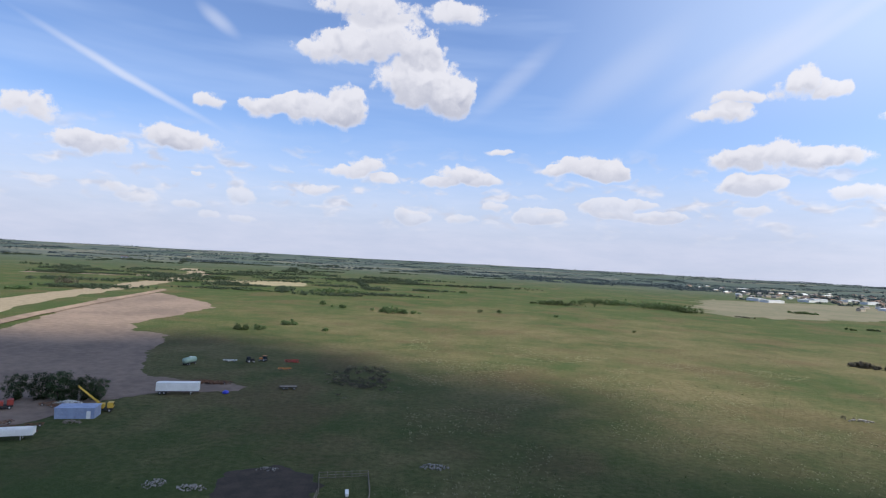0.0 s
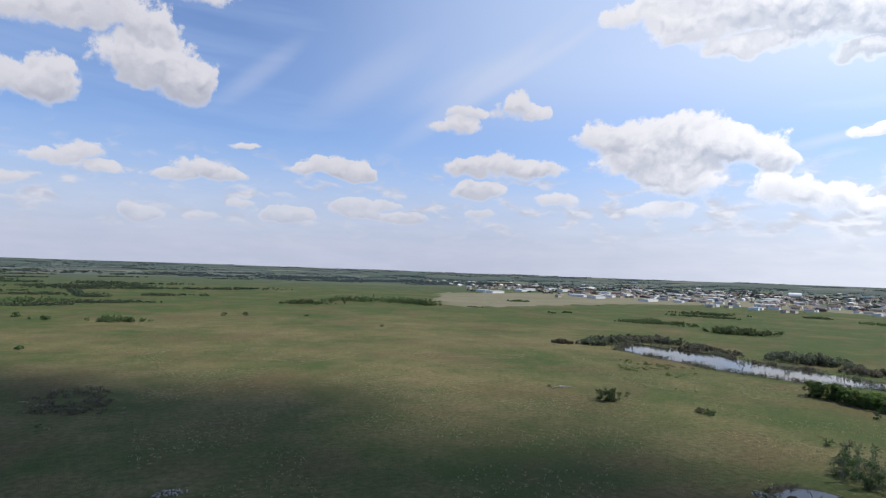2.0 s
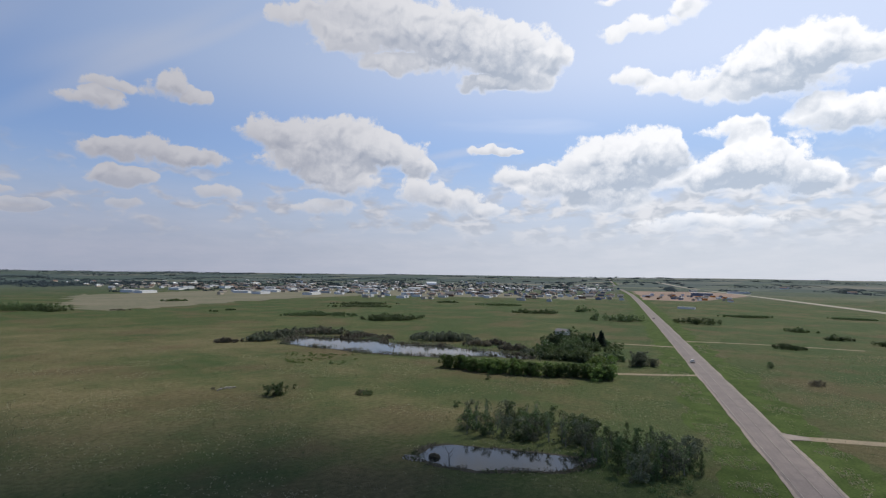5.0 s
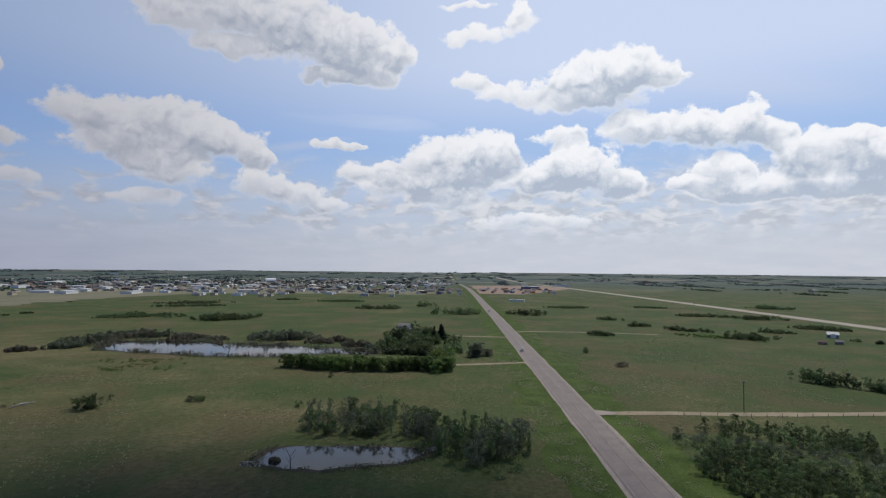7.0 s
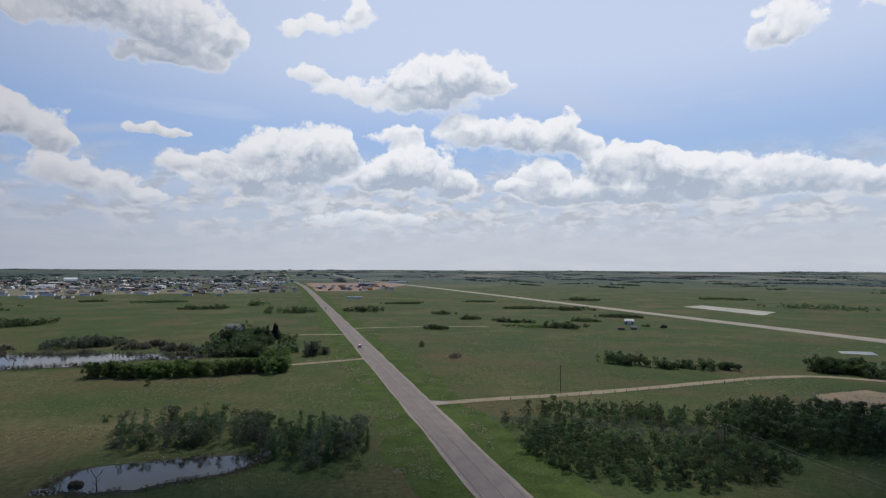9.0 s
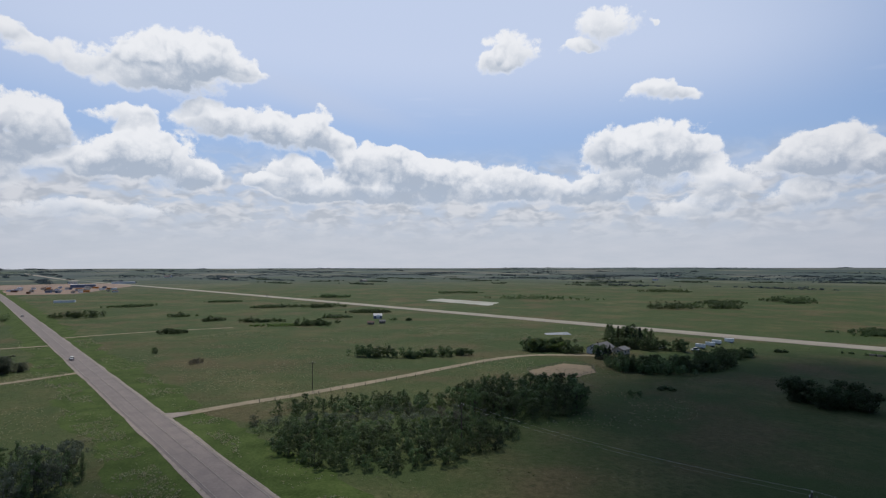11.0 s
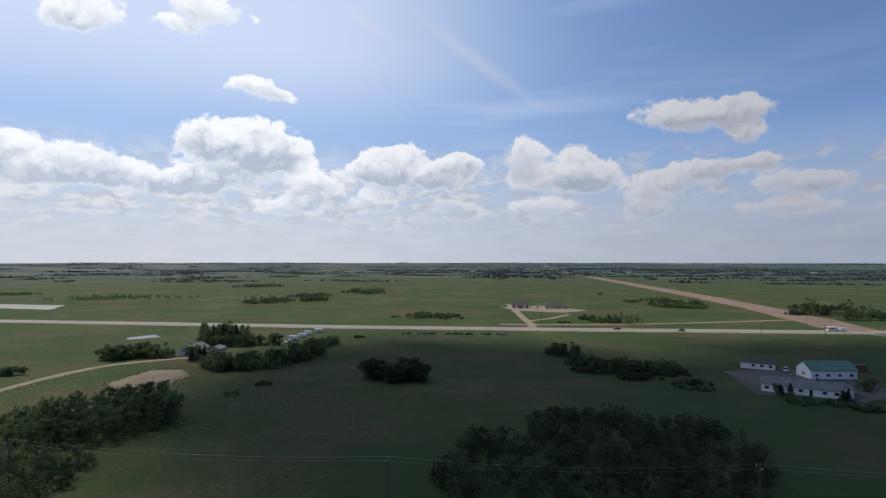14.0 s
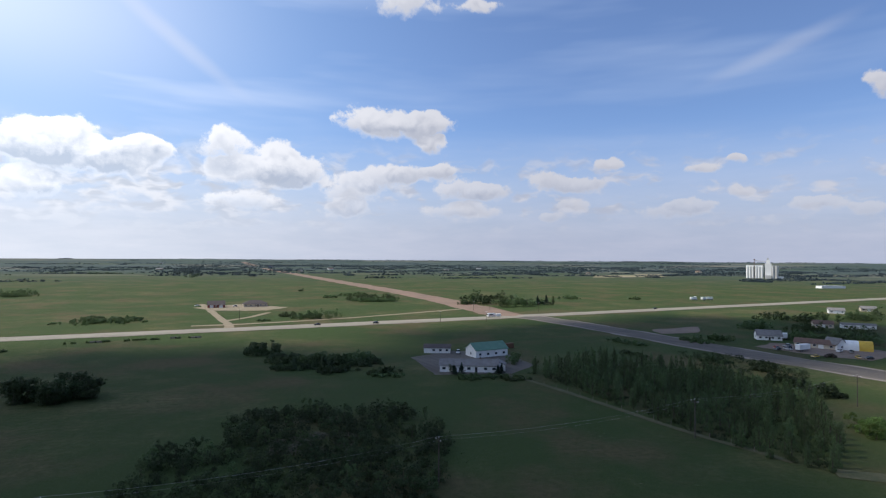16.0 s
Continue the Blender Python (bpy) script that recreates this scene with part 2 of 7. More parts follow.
swell = heads_at(billow, 3.5)
broad = heads_at(billow, 1.0)
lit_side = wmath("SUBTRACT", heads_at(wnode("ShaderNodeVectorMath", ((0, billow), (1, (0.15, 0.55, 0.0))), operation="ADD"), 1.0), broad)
relief = wmath("SUBTRACT", 0.34, swell)
wisps = wnoise(flat, 0.9, 6.0, 0.66).outputs[0]
ragged = wmath("ADD", wmath("MULTIPLY", relief, 0.95), wmath("MULTIPLY", wmath("SUBTRACT", wisps, 0.5), 1.25))
edge = wmath("SUBTRACT", wmath("ADD", cover, ragged), wramp(upper, -0.10, -0.80, 0.34, 0.62))
soft = wramp(upper, -0.6, 0.35, 0.80, 0.36)               # frayed bases, crisp tops
opaque = wnode("ShaderNodeMapRange", ((0, edge), (1, 0.0), (2, soft), (3, 0.0), (4, 1.0)), interpolation_type="SMOOTHSTEP")
opaque = wmath("MULTIPLY", opaque, wramp(cover, 0.0, 0.22))
sunward = wramp(wmath("ABSOLUTE", wmath("SUBTRACT", azimuth, SUN_AZ - 10.0)), 88.0, 22.0)
# shade: towards the base, in the thick middle and on the heads' far side, more in clouds that stand before the sun
thick = wramp(edge, 0.10, 0.85)
lift = wmath("ADD", wmath("ADD", upper, wmath("MULTIPLY", relief, 0.9)), wmath("MULTIPLY", wmath("SUBTRACT", wisps, 0.5), 0.8))
low = wramp(lift, 0.55, -0.45)
shade = wmath("MULTIPLY", wmath("MULTIPLY", low, thick), wmath("ADD", wmath("MULTIPLY", grey, 1.5), wramp(sunward, 0.0, 1.0, 0.20, 0.36)), clamp=True)
shade = wmath("ADD", shade, wmath("MULTIPLY", wramp(lit_side, 0.02, -0.30, 0.0, 0.38), thick), clamp=True)
bright = wmix(sunward, (0.665, 0.665, 0.72, 1), (1.36, 1.36, 1.38, 1))
cloud_colour = wmix(shade, bright, wmix(sunward, (0.38, 0.40, 0.49, 1), (0.66, 0.75, 0.89, 1)))

sky = WT.nodes.new("ShaderNodeTexSky")
sky.sky_type = "NISHITA"
sky.sun_disc = False
sky.sun_elevation = radians(SUN_EL)
sky.sun_rotation = radians(90.0 - SUN_AZ)
sky.altitude, sky.air_density, sky.dust_density, sky.ozone_density = 500.0, 1.0, 0.6, 2.5
blue = wnode("ShaderNodeVectorMath", ((0, sky.outputs[0]), (1, (0.119, 0.126, 0.148))), operation="MULTIPLY")
veil_side = wramp(wmath("ABSOLUTE", wmath("SUBTRACT", azimuth, SUN_AZ + 13.0)), 94.0, 45.0)
# thin high cirrus in long streaks, denser round the sun's bearing
tilt = wnode("ShaderNodeMapping", ((0, flat), (2, (0.0, 0.0, radians(-38.0))), (3, (0.02, 0.16, 1.0))))
streak = wnoise(tilt, 1.0, 4.0, 0.55).outputs[0]
veil = wmath("MULTIPLY", wramp(streak, 0.40, 0.72), wramp(sunward, 0.0, 1.0, 0.40, 0.75))
sheet = wmath("MULTIPLY", wramp(elevation, 10.0, 21.0, 0.15, 1.0), wramp(elevation, 70.0, 35.0, 0.35, 1.0))
veil = wmath("MAXIMUM", veil, wmath("MULTIPLY", wramp(veil_side, 0.0, 1.0, 0.04, 0.82), sheet))
blue = wmix(wmath("MULTIPLY", sunward, 0.55), blue, (0.44, 0.70, 1.08, 1))
blue = wmix(veil, blue, wmix(sunward, (0.48, 0.60, 0.84, 1), (0.98, 1.08, 1.32, 1)))


def streak(az0, el0, az1, el1, wide, strength):
    """A long thin streak of cirrus or an old vapour trail between two bearings."""
    global blue
    turn = math.atan2(el1 - el0, az1 - az0)
    half = math.hypot(el1 - el0, az1 - az0) / 2
    at = wnode("ShaderNodeVectorMath", ((0, flat), (1, (-(az0 + az1) / 2, -(el0 + el1) / 2, 0))), operation="ADD")
    at = wnode("ShaderNodeVectorRotate", ((0, at), (3, -turn)), rotation_type="Z_AXIS")
    at = wnode("ShaderNodeVectorMath", ((0, at), (1, scaled_half)), operation="ADD")
    at = wnode("ShaderNodeVectorMath", ((0, at), (1, (1 / half, 1 / wide, 0))), operation="MULTIPLY")
    d = WT.nodes.new("ShaderNodeVectorMath")
    d.operation = "LENGTH"
    WT.links.new(at, d.inputs[0])
    blue = wmix(wramp(d.outputs["Value"], 1.15, 0.1, 0.0, strength * 0.85), blue, wmix(sunward, (0.62, 0.66, 0.78, 1), (0.96, 0.99, 1.12, 1)))


scaled_half = wnode("ShaderNodeVectorMath", ((0, push2), (1, (0.0, 0.12, 0.0))), operation="MULTIPLY")
streak(128.8, 18.1, 111.9, 11.1, 0.46, 0.75)
streak(115.3, 22.0, 111.1, 19.6, 0.81, 0.50)
streak(72.3, 11.0, 50.8, 25.5, 1.51, 0.40)
streak(81.1, 13.0, 65.8, 23.6, 2.32, 0.25)
streak(65.5, 15.4, 46.1, 25.9, 0.81, 0.35)
streak(-62.1, 24.8, -77.2, 14.5, 0.93, 0.40)
streak(-55.5, 24.1, -60.7, 21.7, 0.58, 0.30)
streak(-120.0, 15.8, -133.2, 20.1, 0.93, 0.35)
streak(-54.4, 25.2, -61.2, 21.3, 0.46, 0.40)
streak(-2.7, 19.1, -26.6, 13.3, 1.74, 0.25)
streak(35.9, 11.2, 24.3, 13.2, 0.58, 0.40)
streak(88.7, 13.9, 78.8, 22.4, 1.28, 0.30)
streak(70.4, 15.6, 54.9, 22.6, 1.74, 0.30)
# a pale band of far flat clouds and summer haze over the horizon
band_map = wnode("ShaderNodeMapping", ((0, flat), (3, (0.16, 0.75, 1.0))))
bands = wnoise(band_map, 1.0, 5.0, 0.6).outputs[0]
haze = wramp(elevation, 14.0, 1.0)
haze_col = wmix(wramp(bands, 0.10, 0.95), wmix(sunward, (0.44, 0.488, 0.63, 1), (0.80, 0.85, 0.94, 1)), wmix(sunward, (0.54, 0.562, 0.69, 1), (0.94, 0.96, 1.03, 1)))
blue = wmix(wmath("MULTIPLY", haze, 0.96), blue, haze_col)
# a low deck of small heaped clouds, thickest under the sun
deck_map = wnode("ShaderNodeMapping", ((0, billow), (3, (0.30, 0.70, 1.0))))
deck_noise = wmath("ADD", wnoise(deck_map, 1.0, 3.0, 0.5).outputs[0], wmath("MULTIPLY", relief, 0.10))
deck_rim = wramp(sunward, 0.0, 1.0, 0.50, 0.37)
deck = wnode("ShaderNodeMapRange", ((0, deck_noise), (1, deck_rim), (2, wmath("ADD", deck_rim, 0.20)), (3, 0.0), (4, 1.0)), interpolation_type="SMOOTHSTEP")
deck = wmath("MULTIPLY", deck, wmath("MULTIPLY", wramp(elevation, 12.5, 7.0), wramp(elevation, 1.5, 6.0)))
deck_shade = wramp(wnoise(deck_map, 1.6, 2.0).outputs[0], 0.38, 0.62)
deck_col = wmix(deck_shade, wmix(sunward, (0.50, 0.52, 0.61, 1), (0.74, 0.78, 0.85, 1)), wmix(sunward, (0.66, 0.66, 0.72, 1), (1.1, 1.1, 1.13, 1)))
blue = wmix(wmath("MULTIPLY", deck, 0.85), blue, deck_col)
out = wmix(wmath("MULTIPLY", opaque, wramp(elevation, 1.0, 10.0, 0.40, 1.0)), blue, cloud_colour)
ground_side = wramp(dz, -0.02, 0.0)
out = wmix(ground_side, (0.10, 0.11, 0.08, 1), out)
bg = WT.nodes.new("ShaderNodeBackground")
WT.links.new(out, bg.inputs[0])
bg.inputs[1].default_value = 1.0
wout = WT.nodes.new("ShaderNodeOutputWorld")
WT.links.new(bg.outputs[0], wout.inputs[0])

sun_data = bpy.data.lights.new("sun", "SUN")
sun_data.energy, sun_data.angle, sun_data.color = 5.0, radians(0.9), (1.0, 0.93, 0.80)
sun = new("sun", sun_data)
SUN_DIR = Vector((math.cos(radians(SUN_AZ)) * math.cos(radians(SUN_EL)), math.sin(radians(SUN_AZ)) * math.cos(radians(SUN_EL)), math.sin(radians(SUN_EL))))
sun.matrix_world = look(SUN_DIR * 800, (0, 0, 0))


def shade_cloud(lumps, height, seed):
    """A heaped cloud high in the sun's way: lumps (x, y, radius, radius) say where its shadow falls."""
    bm = bmesh.new()
    for k, (x, y, rx, ry) in enumerate(lumps):
        at = Vector((x, y, 0)) + SUN_DIR * (height / SUN_DIR.z)
        first = len(bm.verts)
        bmesh.ops.create_icosphere(bm, subdivisions=4 if rx > 20 else 2, radius=1.0, matrix=Matrix.Translation(at) @ Matrix.Diagonal((rx, ry, 0.45 * min(rx, ry), 1)))
        bm.verts.ensure_lookup_table()
        for v in bm.verts[first:]:
            d = v.co - at
            f = 1 + 0.42 * noise.fractal(v.co / 60.0 + Vector((seed, 0, 0)), 1.0, 2.0, 4)
            v.co = at + Vector((d.x * f, d.y * f, d.z * (f if d.z > 0 else 0.35)))
    me = bpy.data.meshes.new("cloud")
    bm.to_mesh(me)
    bm.free()
    me.shade_smooth()
    ob = new("cloud", me)
    white = bpy.data.materials.new("cloud_white")
    white.use_nodes = True
    p = white.node_tree.nodes["Principled BSDF"]
    p.inputs["Base Color"].default_value, p.inputs["Roughness"].default_value = (0.9, 0.9, 0.9, 1), 1.0
    me.materials.append(white)
    return tagged(ob, "white heaped summer cloud drifting over the plain", "cloud", "", "structure")


shade_cloud(((-110, 190, 105, 105), (-30, 165, 70, 70), (30, 160, 42, 66), (78, 100, 44, 50), (-20, 60, 110, 90), (98, 34, 42, 46), (-190, 215, 80, 70)), 3000.0, 1)
shade_cloud(((14, -180, 118, 116), (95, -170, 75, 85), (130, -250, 50, 55), (158, -212, 46, 82), (60, -245, 90, 65), (-110, -310, 110, 85), (-20, -90, 80, 60), (-240, -330, 120, 110), (70, -225, 60, 50)), 3000.0, 2)
thin = random.Random(9)
shade_cloud([(thin.uniform(92, 138), thin.uniform(62, 190), thin.uniform(6, 11), thin.uniform(6, 11)) for _ in range(14)], 2200.0, 3)

# ---- materials ----
def nodes_of(mat):
    mat.use_nodes = True
    t = mat.node_tree
    return t, t.nodes["Principled BSDF"]


def put_in(t, node, key, value):
    if hasattr(value, "links"):
        t.links.new(value, node.inputs[key])
    else:
        node.inputs[key].default_value = value


def add(t, kind, ins=(), **props):
    n = t.nodes.new(kind)
    for key, value in props.items():
        setattr(n, key, value)
    for key, value in ins:
        put_in(t, n, key, value)
    return n


def noise_fac(t, vec, scale, detail=4.0, rough=0.55):
    return add(t, "ShaderNodeTexNoise", (("Vector", vec), ("Scale", scale), ("Detail", detail), ("Roughness", rough))).outputs[0]


def mix_col(t, fac, a, b, blend="MIX"):
    n = t.nodes.new("ShaderNodeMix")
    n.data_type, n.blend_type = "RGBA", blend
    for i, value in ((0, fac), (6, a), (7, b)):
        put_in(t, n, i, value)
    return n.outputs[2]


def ramp(t, x, lo, hi, a=0.0, b=1.0):
    return add(t, "ShaderNodeMapRange", ((0, x), (1, lo), (2, hi), (3, a), (4, b)), interpolation_type="SMOOTHSTEP").outputs[0]


def rgba(c):
    return (*c, 1.0) if len(c) == 3 else c


def surface(name, a, b, scale=1.0, rough=0.8, metal=0.0, worn=None, bump=0.0, per_piece=0.0, spec=0.3):
    """A two-scale mottled surface: colours a and b mixed by coarse and fine noise at real-world size, with worn or dirty spots."""
    m = bpy.data.materials.new(name)
    t, p = nodes_of(m)
    vec = add(t, "ShaderNodeTexCoord").outputs["Object"]
    coarse = noise_fac(t, vec, 0.35 * scale, 3.0)
    fine = noise_fac(t, vec, 4.0 * scale, 5.0, 0.65)
    fac = add(t, "ShaderNodeMath", ((0, coarse), (1, fine)), operation="ADD").outputs[0]
    col = mix_col(t, ramp(t, fac, 0.75, 1.25), rgba(a), rgba(b))
    if worn:
        col = mix_col(t, ramp(t, noise_fac(t, vec, 1.3 * scale, 6.0, 0.7), 0.56, 0.72), col, rgba(worn))
    if per_piece:
        rnd = add(t, "ShaderNodeObjectInfo").outputs["Random"]
        hsv = add(t, "ShaderNodeHueSaturation", (("Color", col), ("Value", ramp(t, rnd, 0.0, 1.0, 1.0 - per_piece, 1.0 + per_piece))))
        col = hsv.outputs[0]
    put_in(t, p, "Base Color", col)
    p.inputs["Roughness"].default_value, p.inputs["Metallic"].default_value = rough, metal
    p.inputs["Specular IOR Level"].default_value = spec
    if bump:
        b_ = add(t, "ShaderNodeBump", (("Height", fine), ("Strength", bump), ("Distance", 0.1)))
        put_in(t, p, "Normal", b_.outputs[0])
    return m


def leaf_material(name, a, b, c):
    m = bpy.data.materials.new(name)
    t, p = nodes_of(m)
    vec = add(t, "ShaderNodeTexCoord").outputs["Object"]
    island = add(t, "ShaderNodeNewGeometry").outputs["Random Per Island"]
    rnd = add(t, "ShaderNodeObjectInfo").outputs["Random"]
    col = mix_col(t, island, rgba(a), rgba(b))
    col = mix_col(t, ramp(t, noise_fac(t, vec, 0.3, 2.0), 0.45, 0.7), col, rgba(c))
    col = add(t, "ShaderNodeHueSaturation", (("Color", col), ("Value", ramp(t, rnd, 0.0, 1.0, 0.75, 1.3)), ("Hue", ramp(t, rnd, 0.0, 1.0, 0.49, 0.515)))).outputs[0]
    put_in(t, p, "Base Color", col)
    p.inputs["Roughness"].default_value = 0.6
    p.inputs["Specular IOR Level"].default_value = 0.2
    tr = add(t, "ShaderNodeBsdfTranslucent", (("Color", col),))
    mx = add(t, "ShaderNodeMixShader", ((0, 0.45), (1, p.outputs[0]), (2, tr.outputs[0])))
    t.links.new(mx.outputs[0], t.nodes["Material Output"].inputs[0])
    return m


def plain(name, c, rough=0.6, metal=0.0):
    return surface(name, c, [v * 0.82 for v in c], 1.0, rough, metal)


LEAF = {
    # deep green, with some of the thickets' cloud shade put into its colour
    "deep": leaf_material("leaves_deep_shaded", (0.032, 0.050, 0.022), (0.060, 0.086, 0.034), (0.048, 0.064, 0.032)),
    "green": leaf_material("leaves_green", (0.058, 0.090, 0.036), (0.102, 0.144, 0.056), (0.080, 0.106, 0.050)),
    # blue haze of distance is mixed into this leaf colour
    "far": leaf_material("leaves_far_haze", (0.038, 0.056, 0.062), (0.060, 0.082, 0.088), (0.050, 0.070, 0.077)),
    "bluegreen": leaf_material("leaves_spruce", (0.016, 0.030, 0.020), (0.030, 0.050, 0.032), (0.022, 0.038, 0.026)),
    "hedge": leaf_material("leaves_caragana", (0.074, 0.118, 0.032), (0.124, 0.176, 0.054), (0.095, 0.135, 0.044)),
    "lime": leaf_material("leaves_lime", (0.095, 0.150, 0.035), (0.150, 0.205, 0.055), (0.115, 0.160, 0.042)),
    "grey": leaf_material("leaves_willow", (0.086, 0.106, 0.066), (0.130, 0.146, 0.096), (0.102, 0.108, 0.080)),
    "dry": leaf_material("twigs_dry", (0.100, 0.092, 0.068), (0.150, 0.132, 0.100), (0.082, 0.086, 0.056)),
    # greyed green for woods at middle distance
    "mid": leaf_material("leaves_muted", (0.050, 0.074, 0.044), (0.080, 0.108, 0.064), (0.066, 0.088, 0.058)),
    "aspen": leaf_material("leaves_aspen", (0.105, 0.145, 0.064), (0.165, 0.205, 0.096), (0.130, 0.155, 0.082)),
}
BARK = surface("bark", (0.10, 0.085, 0.065), (0.055, 0.045, 0.035), 3.0, 0.9, bump=0.4)
BARK_PALE = surface("bark_pale", (0.34, 0.32, 0.28), (0.16, 0.15, 0.12), 3.0, 0.85, bump=0.3)
ASPHALT = surface("worn_asphalt", (0.175, 0.142, 0.130), (0.125, 0.104, 0.098), 0.5, 0.85, worn=(0.155, 0.13, 0.12), bump=0.15)
ASPHALT_GREY = surface("grey_asphalt", (0.135, 0.115, 0.095), (0.088, 0.076, 0.066), 0.25, 0.9, bump=0.15)
CONCRETE_ROAD = surface("pale_road", (0.29, 0.26, 0.205), (0.23, 0.205, 0.16), 0.2, 0.85, bump=0.15)
GRAVEL = surface("gravel", (0.26, 0.21, 0.14), (0.19, 0.155, 0.10), 0.6, 0.95, worn=(0.12, 0.115, 0.06), bump=0.4)
EARTH = surface("bare_earth", (0.22, 0.162, 0.122), (0.135, 0.100, 0.078), 0.06, 0.95, worn=(0.13, 0.10, 0.075), bump=0.4)
EARTH_RED = surface("brown_earth", (0.235, 0.155, 0.11), (0.165, 0.115, 0.085), 0.08, 0.95, worn=(0.15, 0.125, 0.075), bump=0.4)
BURNT = surface("dark_weeds", (0.060, 0.044, 0.034), (0.030, 0.026, 0.018), 0.8, 0.95, bump=0.5)
MUD = surface("wet_mud", (0.050, 0.043, 0.026), (0.028, 0.026, 0.015), 0.5, 0.95, bump=0.4)
CROP_PALE = surface("pale_crop", (0.27, 0.225, 0.135), (0.19, 0.17, 0.095), 0.05, 0.95)
CROP_WHITE = surface("pale_dry_flat", (0.34, 0.33, 0.29), (0.25, 0.25, 0.20), 0.08, 0.9)
DITCH = surface("lush_grass", (0.030, 0.050, 0.011), (0.065, 0.093, 0.025), 0.35, 0.95, worn=(0.092, 0.098, 0.040), bump=0.7, spec=0.05)
WHITE_PAINT = surface("white_paint", (0.78, 0.78, 0.76), (0.68, 0.68, 0.66), 1.0, 0.5, worn=(0.60, 0.58, 0.54))
BLUE_PAINT = surface("faded_blue_paint", (0.30, 0.36, 0.50), (0.22, 0.27, 0.40), 1.0, 0.5, worn=(0.22, 0.17, 0.13))
RUST = surface("rusty_steel", (0.20, 0.10, 0.055), (0.11, 0.065, 0.045), 2.0, 0.85, 0.2, worn=(0.07, 0.05, 0.04))
YELLOW = surface("faded_yellow_paint", (0.62, 0.42, 0.06), (0.50, 0.33, 0.05), 1.0, 0.5, worn=(0.22, 0.13, 0.06))
ORANGE = surface("faded_orange_paint", (0.60, 0.23, 0.05), (0.48, 0.18, 0.05), 1.0, 0.5, worn=(0.20, 0.10, 0.05))
RED_PAINT = surface("red_paint", (0.36, 0.06, 0.045), (0.26, 0.045, 0.035), 1.0, 0.5, worn=(0.16, 0.08, 0.05))
GREEN_PAINT = surface("pale_green_paint", (0.32, 0.44, 0.36), (0.24, 0.34, 0.28), 1.0, 0.5, worn=(0.22, 0.18, 0.12))
STEEL = surface("galvanised_steel", (0.52, 0.52, 0.51), (0.40, 0.40, 0.39), 1.0, 0.5, 0.15)
DARK = surface("dark_rubber", (0.022, 0.022, 0.024), (0.035, 0.034, 0.033), 2.0, 0.8)
GLASS = plain("window_glass", (0.035, 0.045, 0.055), 0.08)
ROOF_GREY = surface("grey_shingles", (0.20, 0.19, 0.185), (0.13, 0.125, 0.12), 2.0, 0.9)
ROOF_DARK = surface("dark_shingles", (0.060, 0.050, 0.050), (0.095, 0.078, 0.075), 2.0, 0.9)
ROOF_GREEN = surface("green_sheet_roof", (0.085, 0.17, 0.12), (0.12, 0.22, 0.16), 1.0, 0.5)
ROOF_BROWN = surface("brown_shingles", (0.16, 0.10, 0.075), (0.11, 0.075, 0.06), 2.0, 0.9)
SIDING_TAN = surface("tan_siding", (0.50, 0.43, 0.33), (0.42, 0.36, 0.28), 1.0, 0.7)
SIDING_RED = surface("dark_red_siding", (0.20, 0.055, 0.05), (0.14, 0.045, 0.04), 1.0, 0.7)
SIDING_BLUE = surface("slate_blue_siding", (0.17, 0.21, 0.28), (0.13, 0.16, 0.22), 1.0, 0.7)
POLE_WOOD = surface("pole_wood", (0.10, 0.085, 0.07), (0.06, 0.05, 0.042), 3.0, 0.9)
SHOULDER = surface("shoulder_gravel", (0.27, 0.225, 0.195), (0.195, 0.165, 0.14), 0.8, 0.95, worn=(0.10, 0.105, 0.05), bump=0.3)
WOOD_GREY = surface("weathered_wood", (0.24, 0.21, 0.17), (0.15, 0.13, 0.105), 3.0, 0.9, bump=0.3)
TAN_GRASS = surface("dry_common_grass", (0.150, 0.132, 0.084), (0.100, 0.100, 0.056), 0.03, 0.95, worn=(0.075, 0.088, 0.040))
STONE = surface("field_stone", (0.30, 0.285, 0.26), (0.18, 0.17, 0.155), 1.5, 0.9, per_piece=0.3)
GRASS_TRACK = surface("grown_over_track", (0.105, 0.095, 0.050), (0.060, 0.066, 0.028), 0.5, 0.95, worn=(0.040, 0.054, 0.018), bump=0.4)
CORRAL = surface("trodden_corral", (0.25, 0.185, 0.115), (0.165, 0.125, 0.075), 0.25, 0.95, worn=(0.10, 0.095, 0.045), bump=0.5)
PAINT_LINE = surface("faded_line_paint", (0.30, 0.27, 0.24), (0.19, 0.165, 0.15), 1.5, 0.8)


def streaked(mat, turn, dark, amount):
    """Adds long faint wheel marks and patches along a straight road's bearing."""
    t, p = nodes_of(mat)
    old = p.inputs["Base Color"].links[0].from_socket
    vec = add(t, "ShaderNodeTexCoord").outputs["Object"]
    m = add(t, "ShaderNodeMapping", (("Vector", vec), ("Rotation", (0, 0, radians(-turn))))).outputs[0]
    m = add(t, "ShaderNodeMapping", (("Vector", m), ("Scale", (0.012, 0.9, 1.0)))).outputs[0]
    put_in(t, p, "Base Color", mix_col(t, ramp(t, noise_fac(t, m, 1.0, 4.0, 0.6), 0.45, 0.7, 0.0, amount), old, rgba(dark)))


streaked(ASPHALT, 14.3, (0.110, 0.092, 0.086), 0.45)
streaked(ASPHALT_GREY, -68.0, (0.055, 0.048, 0.040), 0.8)
streaked(CONCRETE_ROAD, 19.0, (0.15, 0.135, 0.105), 0.6)


